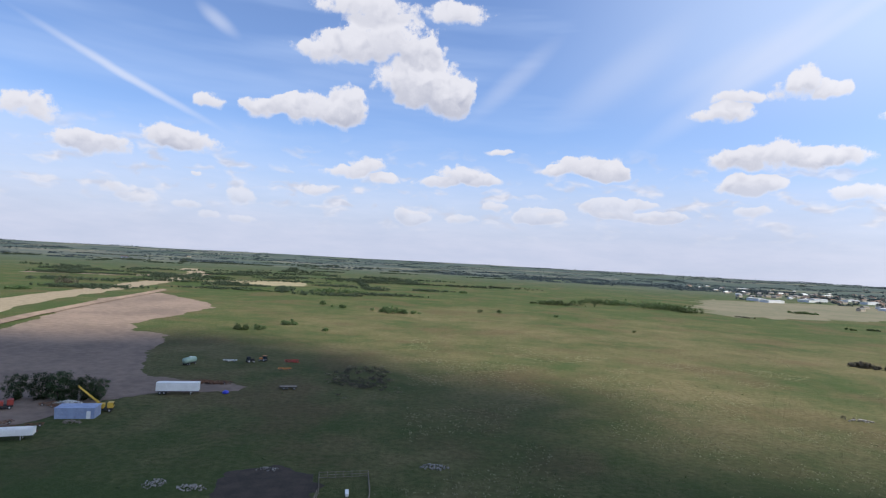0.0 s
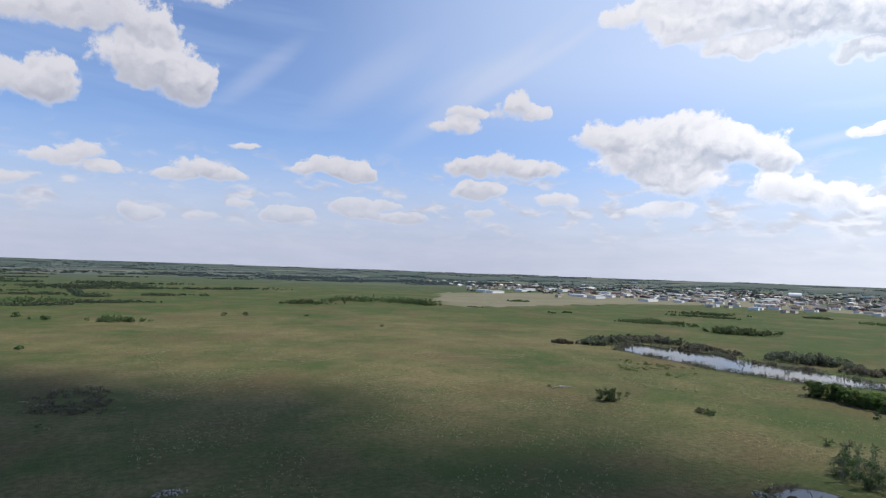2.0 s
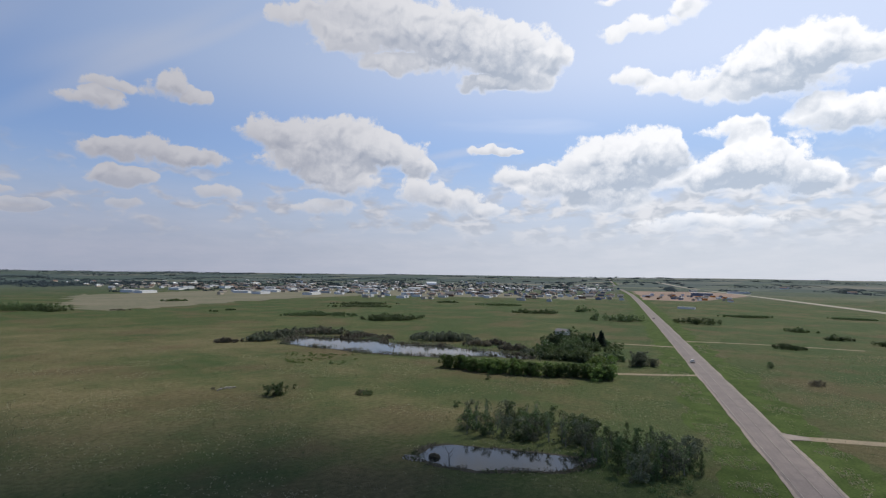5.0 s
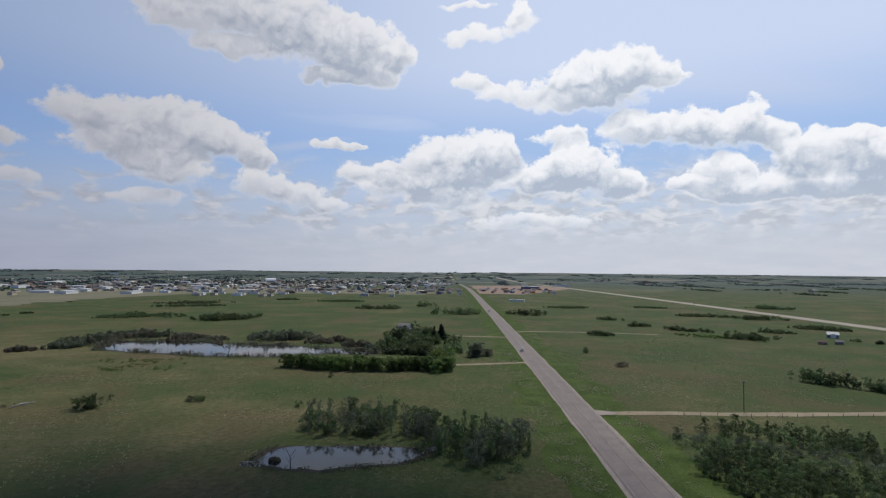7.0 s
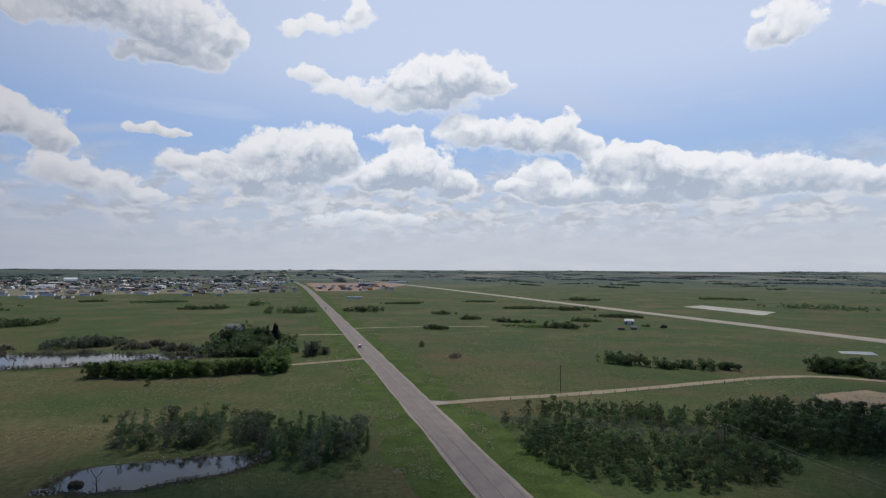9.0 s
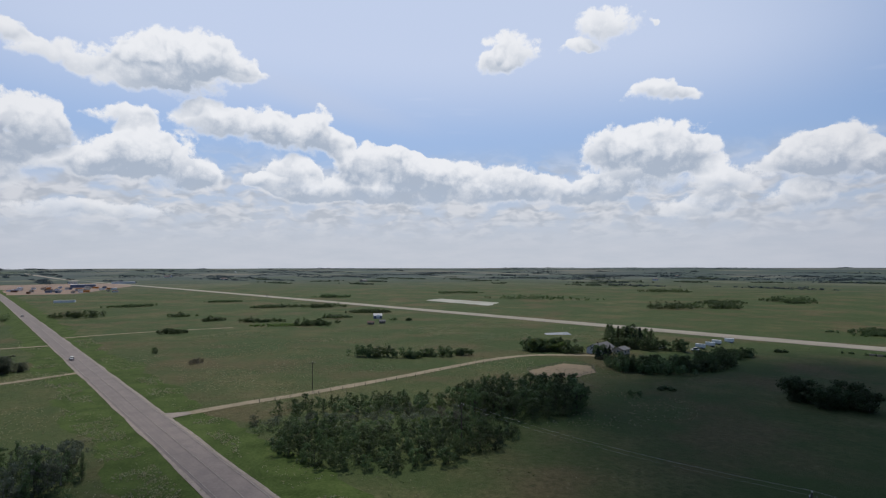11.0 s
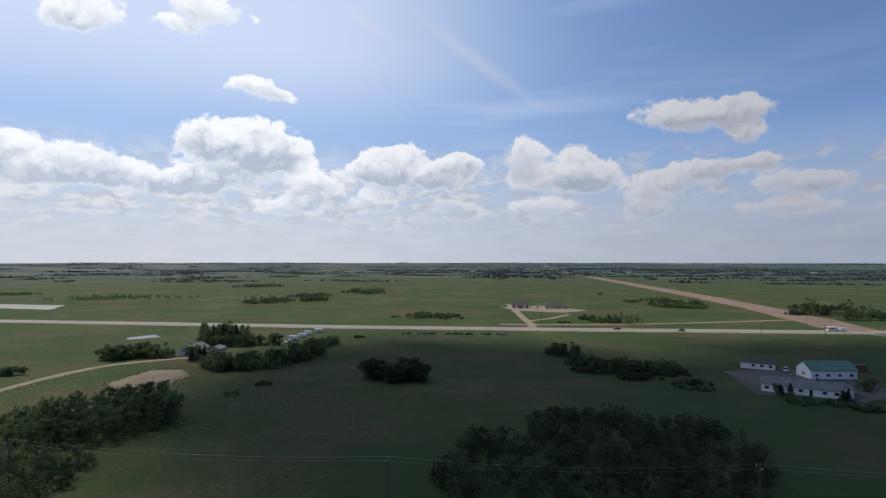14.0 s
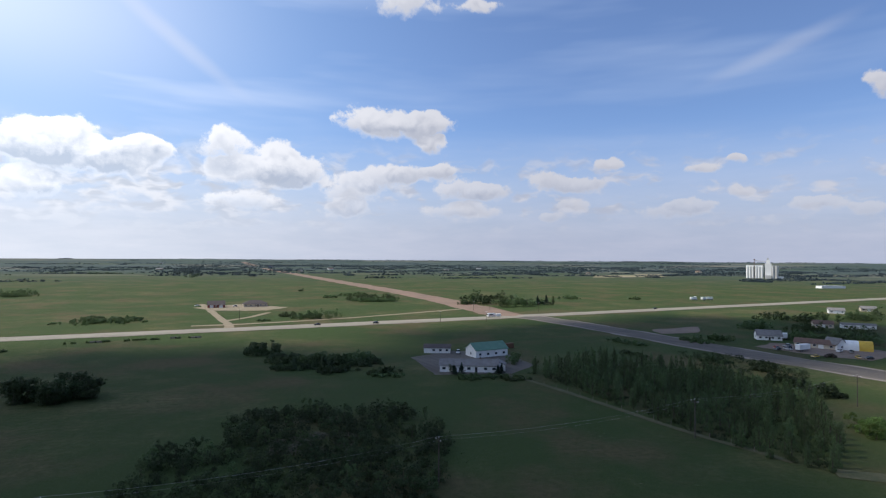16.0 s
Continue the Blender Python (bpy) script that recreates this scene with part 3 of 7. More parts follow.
def water_material():
    m = bpy.data.materials.new("pond_water")
    t, p = nodes_of(m)
    vec = add(t, "ShaderNodeTexCoord").outputs["Object"]
    p.inputs["Base Color"].default_value = (0.020, 0.022, 0.020, 1)
    p.inputs["Roughness"].default_value = 0.04
    p.inputs["IOR"].default_value = 1.33
    wave = noise_fac(t, vec, 2.5, 3.0)
    put_in(t, p, "Normal", add(t, "ShaderNodeBump", (("Height", wave), ("Strength", 0.06), ("Distance", 0.1))).outputs[0])
    return m


WATER = water_material()


def meadow_material():
    """Prairie grass: lush green, dry tan and weedy patches at several sizes, and far off a patchwork of hazed fields.
    """
    m = bpy.data.materials.new("prairie_grass")
    t, p = nodes_of(m)
    vec = add(t, "ShaderNodeTexCoord").outputs["Object"]
    huge = noise_fac(t, vec, 0.0032, 3.0)
    large = noise_fac(t, vec, 0.014, 4.0, 0.6)
    mid = noise_fac(t, vec, 0.07, 5.0, 0.62)
    small = noise_fac(t, vec, 0.55, 5.0, 0.7)
    tuft = noise_fac(t, vec, 2.6, 3.0, 0.7)
    green = mix_col(t, ramp(t, small, 0.3, 0.7), (0.035, 0.048, 0.014, 1), (0.080, 0.095, 0.034, 1))
    lush = mix_col(t, ramp(t, tuft, 0.3, 0.7), (0.026, 0.044, 0.012, 1), (0.056, 0.083, 0.027, 1))
    dry = mix_col(t, ramp(t, small, 0.3, 0.7), (0.108, 0.088, 0.042, 1), (0.172, 0.143, 0.078, 1))
    sum1 = add(t, "ShaderNodeMath", ((0, mid), (1, 0.5), (2, add(t, "ShaderNodeMath", ((0, large), (1, 0.25)), operation="ADD").outputs[0])), operation="MULTIPLY_ADD").outputs[0]
    # drier meadow lies towards the old yard's east side
    place = add(t, "ShaderNodeVectorMath", ((0, vec), (1, (70.0, 330.0, 0.0))), operation="DISTANCE").outputs["Value"]
    dry_side = ramp(t, place, 120.0, 340.0, 0.12, -0.09)
    sum2 = add(t, "ShaderNodeMath", ((0, sum1), (1, dry_side)), operation="ADD").outputs[0]
    # greener grass southwards; its darker tone also stands in for deeper shade
    darker_south = add(t, "ShaderNodeMath", ((0, sum1), (1, ramp(t, place, 220.0, 540.0, 0.0, -0.20))), operation="ADD").outputs[0]
    col = mix_col(t, ramp(t, darker_south, 0.70, 1.12), lush, green)
    col = mix_col(t, ramp(t, sum2, 0.86, 1.46), col, dry)
    # brown worn sod in wide soft drifts
    sod = noise_fac(t, add(t, "ShaderNodeVectorMath", ((0, vec), (1, (310.0, 75.0, 0.0)))).outputs[0], 0.021, 4.0, 0.58)
    col = mix_col(t, ramp(t, sod, 0.47, 0.68, 0.0, 0.72), col, mix_col(t, ramp(t, small, 0.3, 0.7), (0.068, 0.052, 0.026, 1), (0.116, 0.091, 0.048, 1)))
    # pale seed heads and weeds
    specks = ramp(t, noise_fac(t, vec, 1.1, 4.0, 0.75), 0.63, 0.72)
    where = ramp(t, mid, 0.48, 0.62)
    fleck = add(t, "ShaderNodeMath", ((0, specks), (1, where)), operation="MULTIPLY").outputs[0]
    col = mix_col(t, fleck, col, (0.19, 0.185, 0.115, 1))
    dark = ramp(t, noise_fac(t, vec, 0.3, 4.0, 0.7), 0.60, 0.70, 0.0, 0.55)
    col = mix_col(t, dark, col, (0.036, 0.050, 0.018, 1))
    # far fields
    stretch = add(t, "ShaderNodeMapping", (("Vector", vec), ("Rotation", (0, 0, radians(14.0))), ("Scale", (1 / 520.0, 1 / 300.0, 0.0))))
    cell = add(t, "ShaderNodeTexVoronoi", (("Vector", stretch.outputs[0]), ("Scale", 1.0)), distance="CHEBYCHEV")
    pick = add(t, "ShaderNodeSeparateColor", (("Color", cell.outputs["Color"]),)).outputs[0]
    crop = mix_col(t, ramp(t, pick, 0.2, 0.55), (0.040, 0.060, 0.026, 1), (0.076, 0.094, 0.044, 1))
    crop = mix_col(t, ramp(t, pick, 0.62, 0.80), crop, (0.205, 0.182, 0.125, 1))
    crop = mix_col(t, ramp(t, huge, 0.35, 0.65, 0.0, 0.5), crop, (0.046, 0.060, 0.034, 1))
    # distance haze put into the far fields' colour as a blue-green tint
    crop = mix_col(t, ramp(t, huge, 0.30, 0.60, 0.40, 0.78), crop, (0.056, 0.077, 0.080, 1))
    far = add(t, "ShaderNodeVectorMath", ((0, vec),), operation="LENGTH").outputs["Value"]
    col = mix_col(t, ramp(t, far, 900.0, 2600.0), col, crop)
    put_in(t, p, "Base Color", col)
    p.inputs["Roughness"].default_value = 0.95
    p.inputs["Specular IOR Level"].default_value = 0.1
    h = add(t, "ShaderNodeMath", ((0, small), (1, tuft)), operation="ADD").outputs[0]
    put_in(t, p, "Normal", add(t, "ShaderNodeBump", (("Height", h), ("Strength", 0.8), ("Distance", 0.35))).outputs[0])
    return m


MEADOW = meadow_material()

# ---- helpers for meshes ----
def mesh_ob(name, verts, faces, material, parent=None, label="", smooth=False):
    me = bpy.data.meshes.new(name)
    me.from_pydata(verts, [], faces)
    me.materials.append(material)
    if smooth:
        me.shade_smooth()
    ob = new(name, me)
    ob.parent = parent
    if label:
        ob["label"] = label
    return ob


def part(name, bm, material, parent=None, label="", smooth=False):
    me = bpy.data.meshes.new(name)
    bm.to_mesh(me)
    bm.free()
    me.materials.append(material)
    if smooth:
        me.shade_smooth()
    ob = new(name, me)
    ob.parent = parent
    if label:
        ob["label"] = label
    return ob


def thing(name, label, category, m=None, group=""):
    ob = new(name)
    ob.empty_display_size = 0.5
    if m is not None:
        ob.matrix_basis = m
    return tagged(ob, label, category, group)


def structure(ob, label, category="ground"):
    return tagged(ob, label, category, "", "structure")


# ---- ground, roads and water ----
def land_height(r):
    """The plain is flat; far out it is lifted to fit the horizon in the camera's view."""
    s = min(max((r - 2200.0) / 2700.0, 0.0), 1.0)
    return 32.0 * s * s * (3 - 2 * s)


def make_ground():
    radii = [0.0] + [20.0 * 1.13 ** i for i in range(46)]
    radii = [r for r in radii if r < 4800] + [4970.0]
    n = 144
    verts, faces = [(0, 0, 0)], []
    for r in radii[1:]:
        for k in range(n):
            a = 2 * math.pi * k / n
            swell = (noise.noise(Vector((r * math.cos(a), r * math.sin(a), 0)) / 900.0)) * 5.0 * min(max((r - 1800.0) / 1200.0, 0.0), 1.0)
            verts.append((r * math.cos(a), r * math.sin(a), land_height(r) + swell))
    for k in range(n):
        faces.append((0, 1 + k, 1 + (k + 1) % n))
    for j in range(len(radii) - 2):
        for k in range(n):
            a, b = 1 + j * n + k, 1 + j * n + (k + 1) % n
            faces.append((a, a + n, b + n, b))
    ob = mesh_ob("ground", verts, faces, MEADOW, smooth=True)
    return structure(ob, "wide flat prairie of green and tan grass", "meadow")


make_ground()


def resample(points, step):
    out = [Vector(points[0])]
    for a, b in zip(points, points[1:]):
        a, b = Vector(a), Vector(b)
        n = max(1, int((b - a).length / step))
        out += [a.lerp(b, (i + 1) / n) for i in range(n)]
    return out


def smooth_line(points, times=2):
    pts = [Vector(p) for p in points]
    for _ in range(times):
        new_pts = [pts[0]]
        for a, b in zip(pts, pts[1:]):
            new_pts += [a.lerp(b, 0.25), a.lerp(b, 0.75)]
        pts = new_pts + [pts[-1]]
    return pts


def ribbon(name, points, width, z, material, ragged=0.0, crown=0.0, step=12.0, shift=0.0, seed=1):
    """A strip along a line on the ground; ragged edges wander by that many metres, and the crown lifts its middle."""
    line = resample(smooth_line([(x, y, 0) for x, y in points]), step)
    rnd = random.Random(seed)
    verts, faces = [], []
    for i, p in enumerate(line):
        d = (line[min(i + 1, len(line) - 1)] - line[max(i - 1, 0)]).normalized()
        side = Vector((-d.y, d.x, 0))
        lift = land_height(p.xy.length)
        l = width / 2 + ragged * (noise.noise(p / 22.0 + Vector((seed, 0, 0))) * 1.6 + rnd.uniform(-0.25, 0.25))
        r = width / 2 + ragged * (noise.noise(p / 22.0 + Vector((0, seed, 5))) * 1.6 + rnd.uniform(-0.25, 0.25))
        for off, up in ((l, -0.02), (l * 0.96, 0.0), (0.0, crown), (-r * 0.96, 0.0), (-r, -0.02)):
            q = p + side * (off + shift)
            verts.append((q.x, q.y, z + lift + up))
    for i in range(len(line) - 1):
        for k in range(4):
            a = i * 5 + k
            faces.append((a, a + 1, a + 6, a + 5))
    return mesh_ob(name, verts, [tuple(reversed(f)) for f in faces], material)


def patch(name, corners, z, material, ragged=2.0, step=5.0, seed=1, skirt=0.0):
    """A flat patch of ground with a wandering edge, filled as a fan of rings about its middle."""
    line = resample([(x, y, 0) for x, y in list(corners) + [corners[0]]], step)[:-1]
    rnd = random.Random(seed)
    pts = []
    for p in line:
        w = Vector((noise.noise(p * 0.06 + Vector((seed, 0, 0))), noise.noise(p * 0.06 + Vector((0, seed, 7))), 0)) * ragged * 1.1
        w += Vector((noise.noise(p * 0.4 + Vector((seed, 3, 0))), noise.noise(p * 0.4 + Vector((9, seed, 7))), 0)) * ragged * 0.7
        w += Vector((rnd.uniform(-1, 1), rnd.uniform(-1, 1), 0)) * ragged * 0.2
        pts.append(p + w)
    bm = bmesh.new()
    vs = [bm.verts.new((p.x, p.y, z + land_height(p.length))) for p in pts]
    bmesh.ops.triangle_fill(bm, edges=[bm.edges.new((a, b)) for a, b in zip(vs, vs[1:] + vs[:1])], use_beauty=True)
    bmesh.ops.recalc_face_normals(bm, faces=bm.faces)
    if bm.faces and sum(f.normal.z for f in bm.faces) < 0:
        bmesh.ops.reverse_faces(bm, faces=bm.faces)
    return part(name, bm, material)


HIGHWAY = [(-170, -83), (0, -39.8), (118, -9.9), (283, 31.9), (520, 92), (1388, 316), (1846, 452), (2679, 695), (3762, 1004)]
CROSS = [(-4300, -2040), (-1800, -1090), (-619, -641), (98, -370), (386, -284), (1058, -90), (1672, 98), (3400, 640)]
NEW_ROAD = [(-100, -445), (-88, -490), (-54, -650), (36, -940), (258, -1620), (809, -3339), (1150, -4400)]
WEST_ROAD = [(-104, -448), (-122, -427), (-155, -332), (-175, -263), (-200, -205), (-262, -40), (-300, 80)]

structure(ribbon("pavement_verge", HIGHWAY, 36.0, 0.03, DITCH, 4.0, step=2.5, seed=2), "mown bright green ditch along the highway", "verge")
structure(ribbon("shoulder_1", HIGHWAY, 11.2, 0.16, SHOULDER, 0.35, step=3.0, seed=3), "pale gravel road shoulder", "shoulder")
structure(ribbon("road_1", HIGHWAY, 9.6, 0.22, ASPHALT, 0.05, 0.08, seed=4), "worn pinkish grey asphalt highway", "road")
for k, off in enumerate((-4.1, 0.0, 4.1)):
    structure(ribbon("lane_line_%d" % (k + 1), HIGHWAY[:8], 0.16, 0.30 + (0.085 if k == 1 else 0.02), PAINT_LINE, 0.0, shift=off, seed=60 + k), "faded painted lane line on the highway", "lane line")
structure(patch("lane_mouth", ((186, 9), (190.5, 2.0), (193, -3), (196.5, -2), (197, 3), (200, 12.5)), 0.20, SHOULDER, 0.2, 2.0, seed=64), "gravel mouth where the track meets the highway", "track")
structure(ribbon("shoulder_2", CROSS, 20.0, 0.10, SHOULDER, 0.8, step=4.0, seed=5), "wide gravel shoulder of the cross highway", "shoulder")
structure(ribbon("road_2", CROSS, 15.0, 0.20, CONCRETE_ROAD, 0.05, 0.1, seed=6), "pale grey two-lane cross highway", "road")
structure(ribbon("shoulder_4", WEST_ROAD, 26.0, 0.08, SHOULDER, 1.6, step=4.0, seed=66), "gravel edge of the side road", "shoulder")
structure(ribbon("road_3", NEW_ROAD, 34.0, 0.12, EARTH_RED, 3.0, 0.2, seed=7), "brown earth roadbed under construction", "road")
structure(ribbon("road_4", WEST_ROAD, 21.0, 0.14, ASPHALT_GREY, 1.2, 0.1, 4.0, seed=8), "wide grey worn side road", "road")
for k, (line, w, s) in enumerate((
        ([(193, 4), (200, -16), (206, -43), (221, -89), (229, -108), (240, -140), (243, -165), (232, -185), (222, -196)], 4.6, 11),
        ([(270, 75), (278, 60), (290, 38)], 4.0, 12), ([(391, 108), (394, 87), (397, 62)], 4.0, 13),
        ([(432, 72), (444, 42), (450, 9), (452, -40)], 3.6, 14),
        ([(186, -575), (150, -490), (122, -421), (112, -400), (106, -374)], 6.0, 15),
        ([(122, -421), (110, -446), (103, -487)], 5.0, 16),
        ([(135, -392), (101, -402), (34, -437), (-22, -480), (-76, -522)], 6.0, 17),
        ([(-95, -112), (-112, -104), (-150, -100), (-190, -120)], 6.0, 18),
        ([(-44, -222), (-56, -200), (-74, -150), (-90, -118)], 2.4, 19))):
    structure(ribbon("track_%d" % (k + 1), line, w, 0.09 + 0.006 * k, GRAVEL if s < 18 else GRASS_TRACK, 0.5, 0.05, 3.0, seed=s), "narrow tan gravel farm track through grass", "track")

DIRT = ((-222, 284), (-288, 473), (-282, 562), (-204, 489), (-181, 450), (-181, 384), (-183, 334), (-165, 305), (-143, 300), (-123, 235), (-106, 203), (-77, 197), (-66, 195), (-66, 188), (-90, 179), (-99, 168), (-101, 154), (-112, 130), (-170, 150), (-200, 230))
structure(patch("bare_yard", DIRT, 0.05, EARTH, 3.0, 1.6, seed=21), "bare brown earth yard with faint wheel marks", "yard")
structure(ribbon("airstrip", [(-250, 240), (-323, 412), (-349, 607), (-400, 870), (-450, 1050), (-540, 1190), (-560, 1260)], 34.0, 0.07, GRAVEL, 4.0, seed=22), "pale gravel strip bending away over the plain", "road")
structure(ribbon("airstrip_end", [(-425, 1010), (-460, 900), (-480, 850), (-600, 800)], 26.0, 0.06, EARTH, 4.0, seed=23), "pale earth turning loop", "road")
structure(ribbon("bank", [(-230, 270), (-245, 314), (-265, 412), (-295, 595)], 9.0, 0.5, EARTH, 1.0, 1.2, seed=24), "low bank of pale piled soil", "bank")
structure(patch("pale_strip", ((-347, 802), (-319, 881), (-222, 920), (-195, 808), (-250, 766)), 0.05, CROP_PALE, 6.0, 15.0, seed=25), "dry pale field strip", "field")
structure(patch("burnt_patch", ((-41, 104), (-43, 113), (-41, 120), (-34, 124), (-28, 121), (-24, 115), (-23, 104)), 0.05, BURNT, 2.4, 1.2, seed=26), "dark brown patch of dead weeds", "weeds")
structure(patch("pale_flat", ((697, -308), (722, -345), (609, -372), (566, -333)), 0.05, CROP_WHITE, 3.0, 12.0, seed=27), "pale dry field flat", "field")
structure(patch("stubble_field", ((-677, -1816), (-893, -1747), (-776, -1497), (-536, -1412)), 0.05, CROP_PALE, 10.0, 60.0, seed=28), "pale stubble field", "field")
structure(patch("bare_field", ((-174, -358), (-214, -372), (-198, -342), (-172, -336)), 0.05, EARTH, 3.0, 6.0, seed=29), "dry bare field corner", "field")
structure(patch("corral_ground", ((207, -138), (214, -164), (203, -171), (190, -162), (186, -147), (195, -134)), 0.05, CORRAL, 1.6, 1.5, seed=30), "bare tan earth of the corral", "yard")
structure(patch("motel_yard", ((-8, -262), (-30, -280), (-56, -268), (-62, -240), (-48, -222), (-16, -222)), 0.05, ASPHALT_GREY, 1.0, 4.0, seed=31), "grey paved yard between white buildings", "yard")
structure(patch("shop_yard", ((182, -535), (150, -505), (108, -505), (95, -540), (150, -575)), 0.05, GRAVEL, 2.0, 5.0, seed=32), "pale gravel yard of the workshop", "yard")
structure(patch("works_yard", ((1140, 150), (1150, 240), (1390, 300), (1750, 405), (1909, 200), (1602, 75)), 0.06, EARTH_RED, 10.0, 40.0, seed=33), "bare reddish earth of the works yard", "yard")
structure(patch("tan_common", ((350, 746), (325, 650), (687, 740), (905, 735), (1000, 540), (1047, 330), (1180, 300), (1280, 560), (1220, 963), (1158, 1228), (494, 1082)), 0.04, TAN_GRASS, 34.0, 14.0, seed=34), "dry tan grass before the town", "field")
structure(patch("side_yard", ((-196, -284), (-206, -258), (-222, -238), (-256, -256), (-250, -280), (-214, -296)), 0.05, EARTH, 2.0, 5.0, seed=35), "bare yard with parked trailers", "yard")

POND_1 = ((279, 302), (294, 304), (300, 268), (309, 250), (298, 222), (310, 196), (303, 169), (304, 152), (301, 128), (288, 124), (287, 150), (268, 166), (261, 190), (257, 211), (257, 244), (256, 276))
POND_2 = ((121, 84), (128, 85), (132, 82), (137, 66), (141, 49), (136, 45), (128, 50), (123, 60), (119, 66), (117, 74), (118, 81))


def grown(poly, d):
    c = Vector((sum(p[0] for p in poly) / len(poly), sum(p[1] for p in poly) / len(poly)))
    return [tuple(Vector(p) + (Vector(p) - c).normalized() * d) for p in poly]


for k, (poly, rag) in enumerate(((POND_1, 2.2), (POND_2, 1.0))):
    structure(patch("pond_bank_%d" % (k + 1), grown(poly, 3.0 - k), 0.04, MUD, rag, 1.6, seed=40 + k), "dark muddy pond bank with matted reeds", "bank")
    structure(patch("water_%d" % (k + 1), poly, 0.10, WATER, rag, 1.6, seed=42 + k), "still dark pond water mirroring the sky", "pond")
structure(patch("water_3", ((317, -228), (314, -246), (301, -239), (309, -223)), 0.10, WATER, 0.8, 3.0, seed=44), "small pale farm dugout", "pond")

# ---- trees and bushes ----
def leaf_cloud(centres, n, size, seed):
    """Many small three-cornered leaf blades over a set of clumps (x, y, z, radius, height): an array of corners, three to a blade."""
    rng = np.random.default_rng(seed)
    c = np.repeat(np.array(centres, dtype=float), n, axis=0)
    k = len(c)
    d = rng.normal(0, 1, (k, 3)) + (0, 0, 0.25)
    d /= np.linalg.norm(d, axis=1)[:, None]
    p = c[:, :3] + d * c[:, [3, 3, 4]] * rng.uniform(0.25, 1.1, (k, 1)) ** 0.7
    nrm = d + rng.uniform((-1, -1, -0.6), (1, 1, 1), (k, 3))
    u = np.cross(nrm, rng.normal(0, 1, (k, 3)))
    u /= np.linalg.norm(u, axis=1)[:, None] + 1e-9
    v = np.cross(nrm, u)
    v /= np.linalg.norm(v, axis=1)[:, None] + 1e-9
    s = size * rng.uniform(0.6, 1.4, (k, 1))
    return np.stack((p - u * s, p + u * s * 0.6 - v * s * 0.7, p + u * s * 0.6 + v * s * 0.7), axis=1).reshape(-1, 3)


def leaf_mesh(name, corners, material, parent=None):
    n = len(corners) // 3
    me = bpy.data.meshes.new(name)
    me.vertices.add(3 * n)
    me.vertices.foreach_set("co", corners.astype(np.float32).ravel())
    me.loops.add(3 * n)
    me.loops.foreach_set("vertex_index", np.arange(3 * n, dtype=np.int32))
    me.polygons.add(n)
    me.polygons.foreach_set("loop_start", np.arange(0, 3 * n, 3, dtype=np.int32))
    me.update(calc_edges=True)
    me.materials.append(material)
    ob = new(name, me)
    ob.parent = parent
    return ob


def limb(bm, a, b, ra, rb, n=6):
    a, b = Vector(a), Vector(b)
    d = (b - a)
    m = Matrix.Translation((a + b) / 2) @ d.to_track_quat("Z", "Y").to_matrix().to_4x4()
    bmesh.ops.create_cone(bm, cap_ends=True, segments=n, radius1=ra, radius2=rb, depth=d.length, matrix=m)


def make_tree(name, label, category, leaf, bark, height, spread, clumps, blades, size, seed, shape="round", stems=1, bare=0.3):
    rnd = random.Random(seed)
    root = thing(name, label, category, pose(0, 0, -500))
    twigs = bmesh.new()
    centres = []
    for s in range(stems):
        ox, oy = (0, 0) if stems == 1 else (rnd.uniform(-1, 1) * spread * 0.5, rnd.uniform(-1, 1) * spread * 0.5)
        top = Vector((ox * 1.3 + rnd.uniform(-0.3, 0.3), oy * 1.3 + rnd.uniform(-0.3, 0.3), height * rnd.uniform(0.7, 0.9)))
        rr = 0.02 * height / math.sqrt(stems)
        limb(twigs, (ox, oy, -0.2), top, rr, rr * 0.15)
        for _ in range(clumps // stems):
            f = rnd.uniform(bare, 1.0)
            if shape == "round":
                w = spread * math.sqrt(max(0.05, 1 - ((f - 0.55) / 0.52) ** 2))
                r = rnd.uniform(0.20, 0.36) * spread
                h = r * rnd.uniform(0.7, 1.1)
            elif shape == "column":
                w = spread * (0.5 if f > 0.8 else 0.8)
                r = rnd.uniform(0.30, 0.5) * spread
                h = height * 0.12
            elif shape == "cone":
                w = spread * (1.05 - f) * 0.7
                r = spread * max(0.16, (1.05 - f)) * 0.5
                h = height * 0.07
            else:
                w = spread * rnd.uniform(0.5, 1.0)
                r = rnd.uniform(0.18, 0.34) * spread
                h = r * rnd.uniform(0.6, 1.1)
            a = rnd.uniform(0, 6.283)
            q = rnd.uniform(0.2, 1.0) * w
            c = Vector((ox * 0.6 + q * math.cos(a), oy * 0.6 + q * math.sin(a), max(height * f - h * 0.5, h * 0.6)))
            centres.append((c.x, c.y, c.z, r, h))
            if rnd.random() < 0.5:
                base = Vector((ox, oy, 0)).lerp(top, min(0.9, max(0.12, f - 0.25)))
                limb(twigs, base, c, rr * 0.35, rr * 0.08, 3)
    tagged(part("trunk", twigs, bark, root), kind="stuff")
    leaf_mesh("crown", leaf_cloud(centres, blades, size, seed), LEAF[leaf], root)
    return root, height, spread


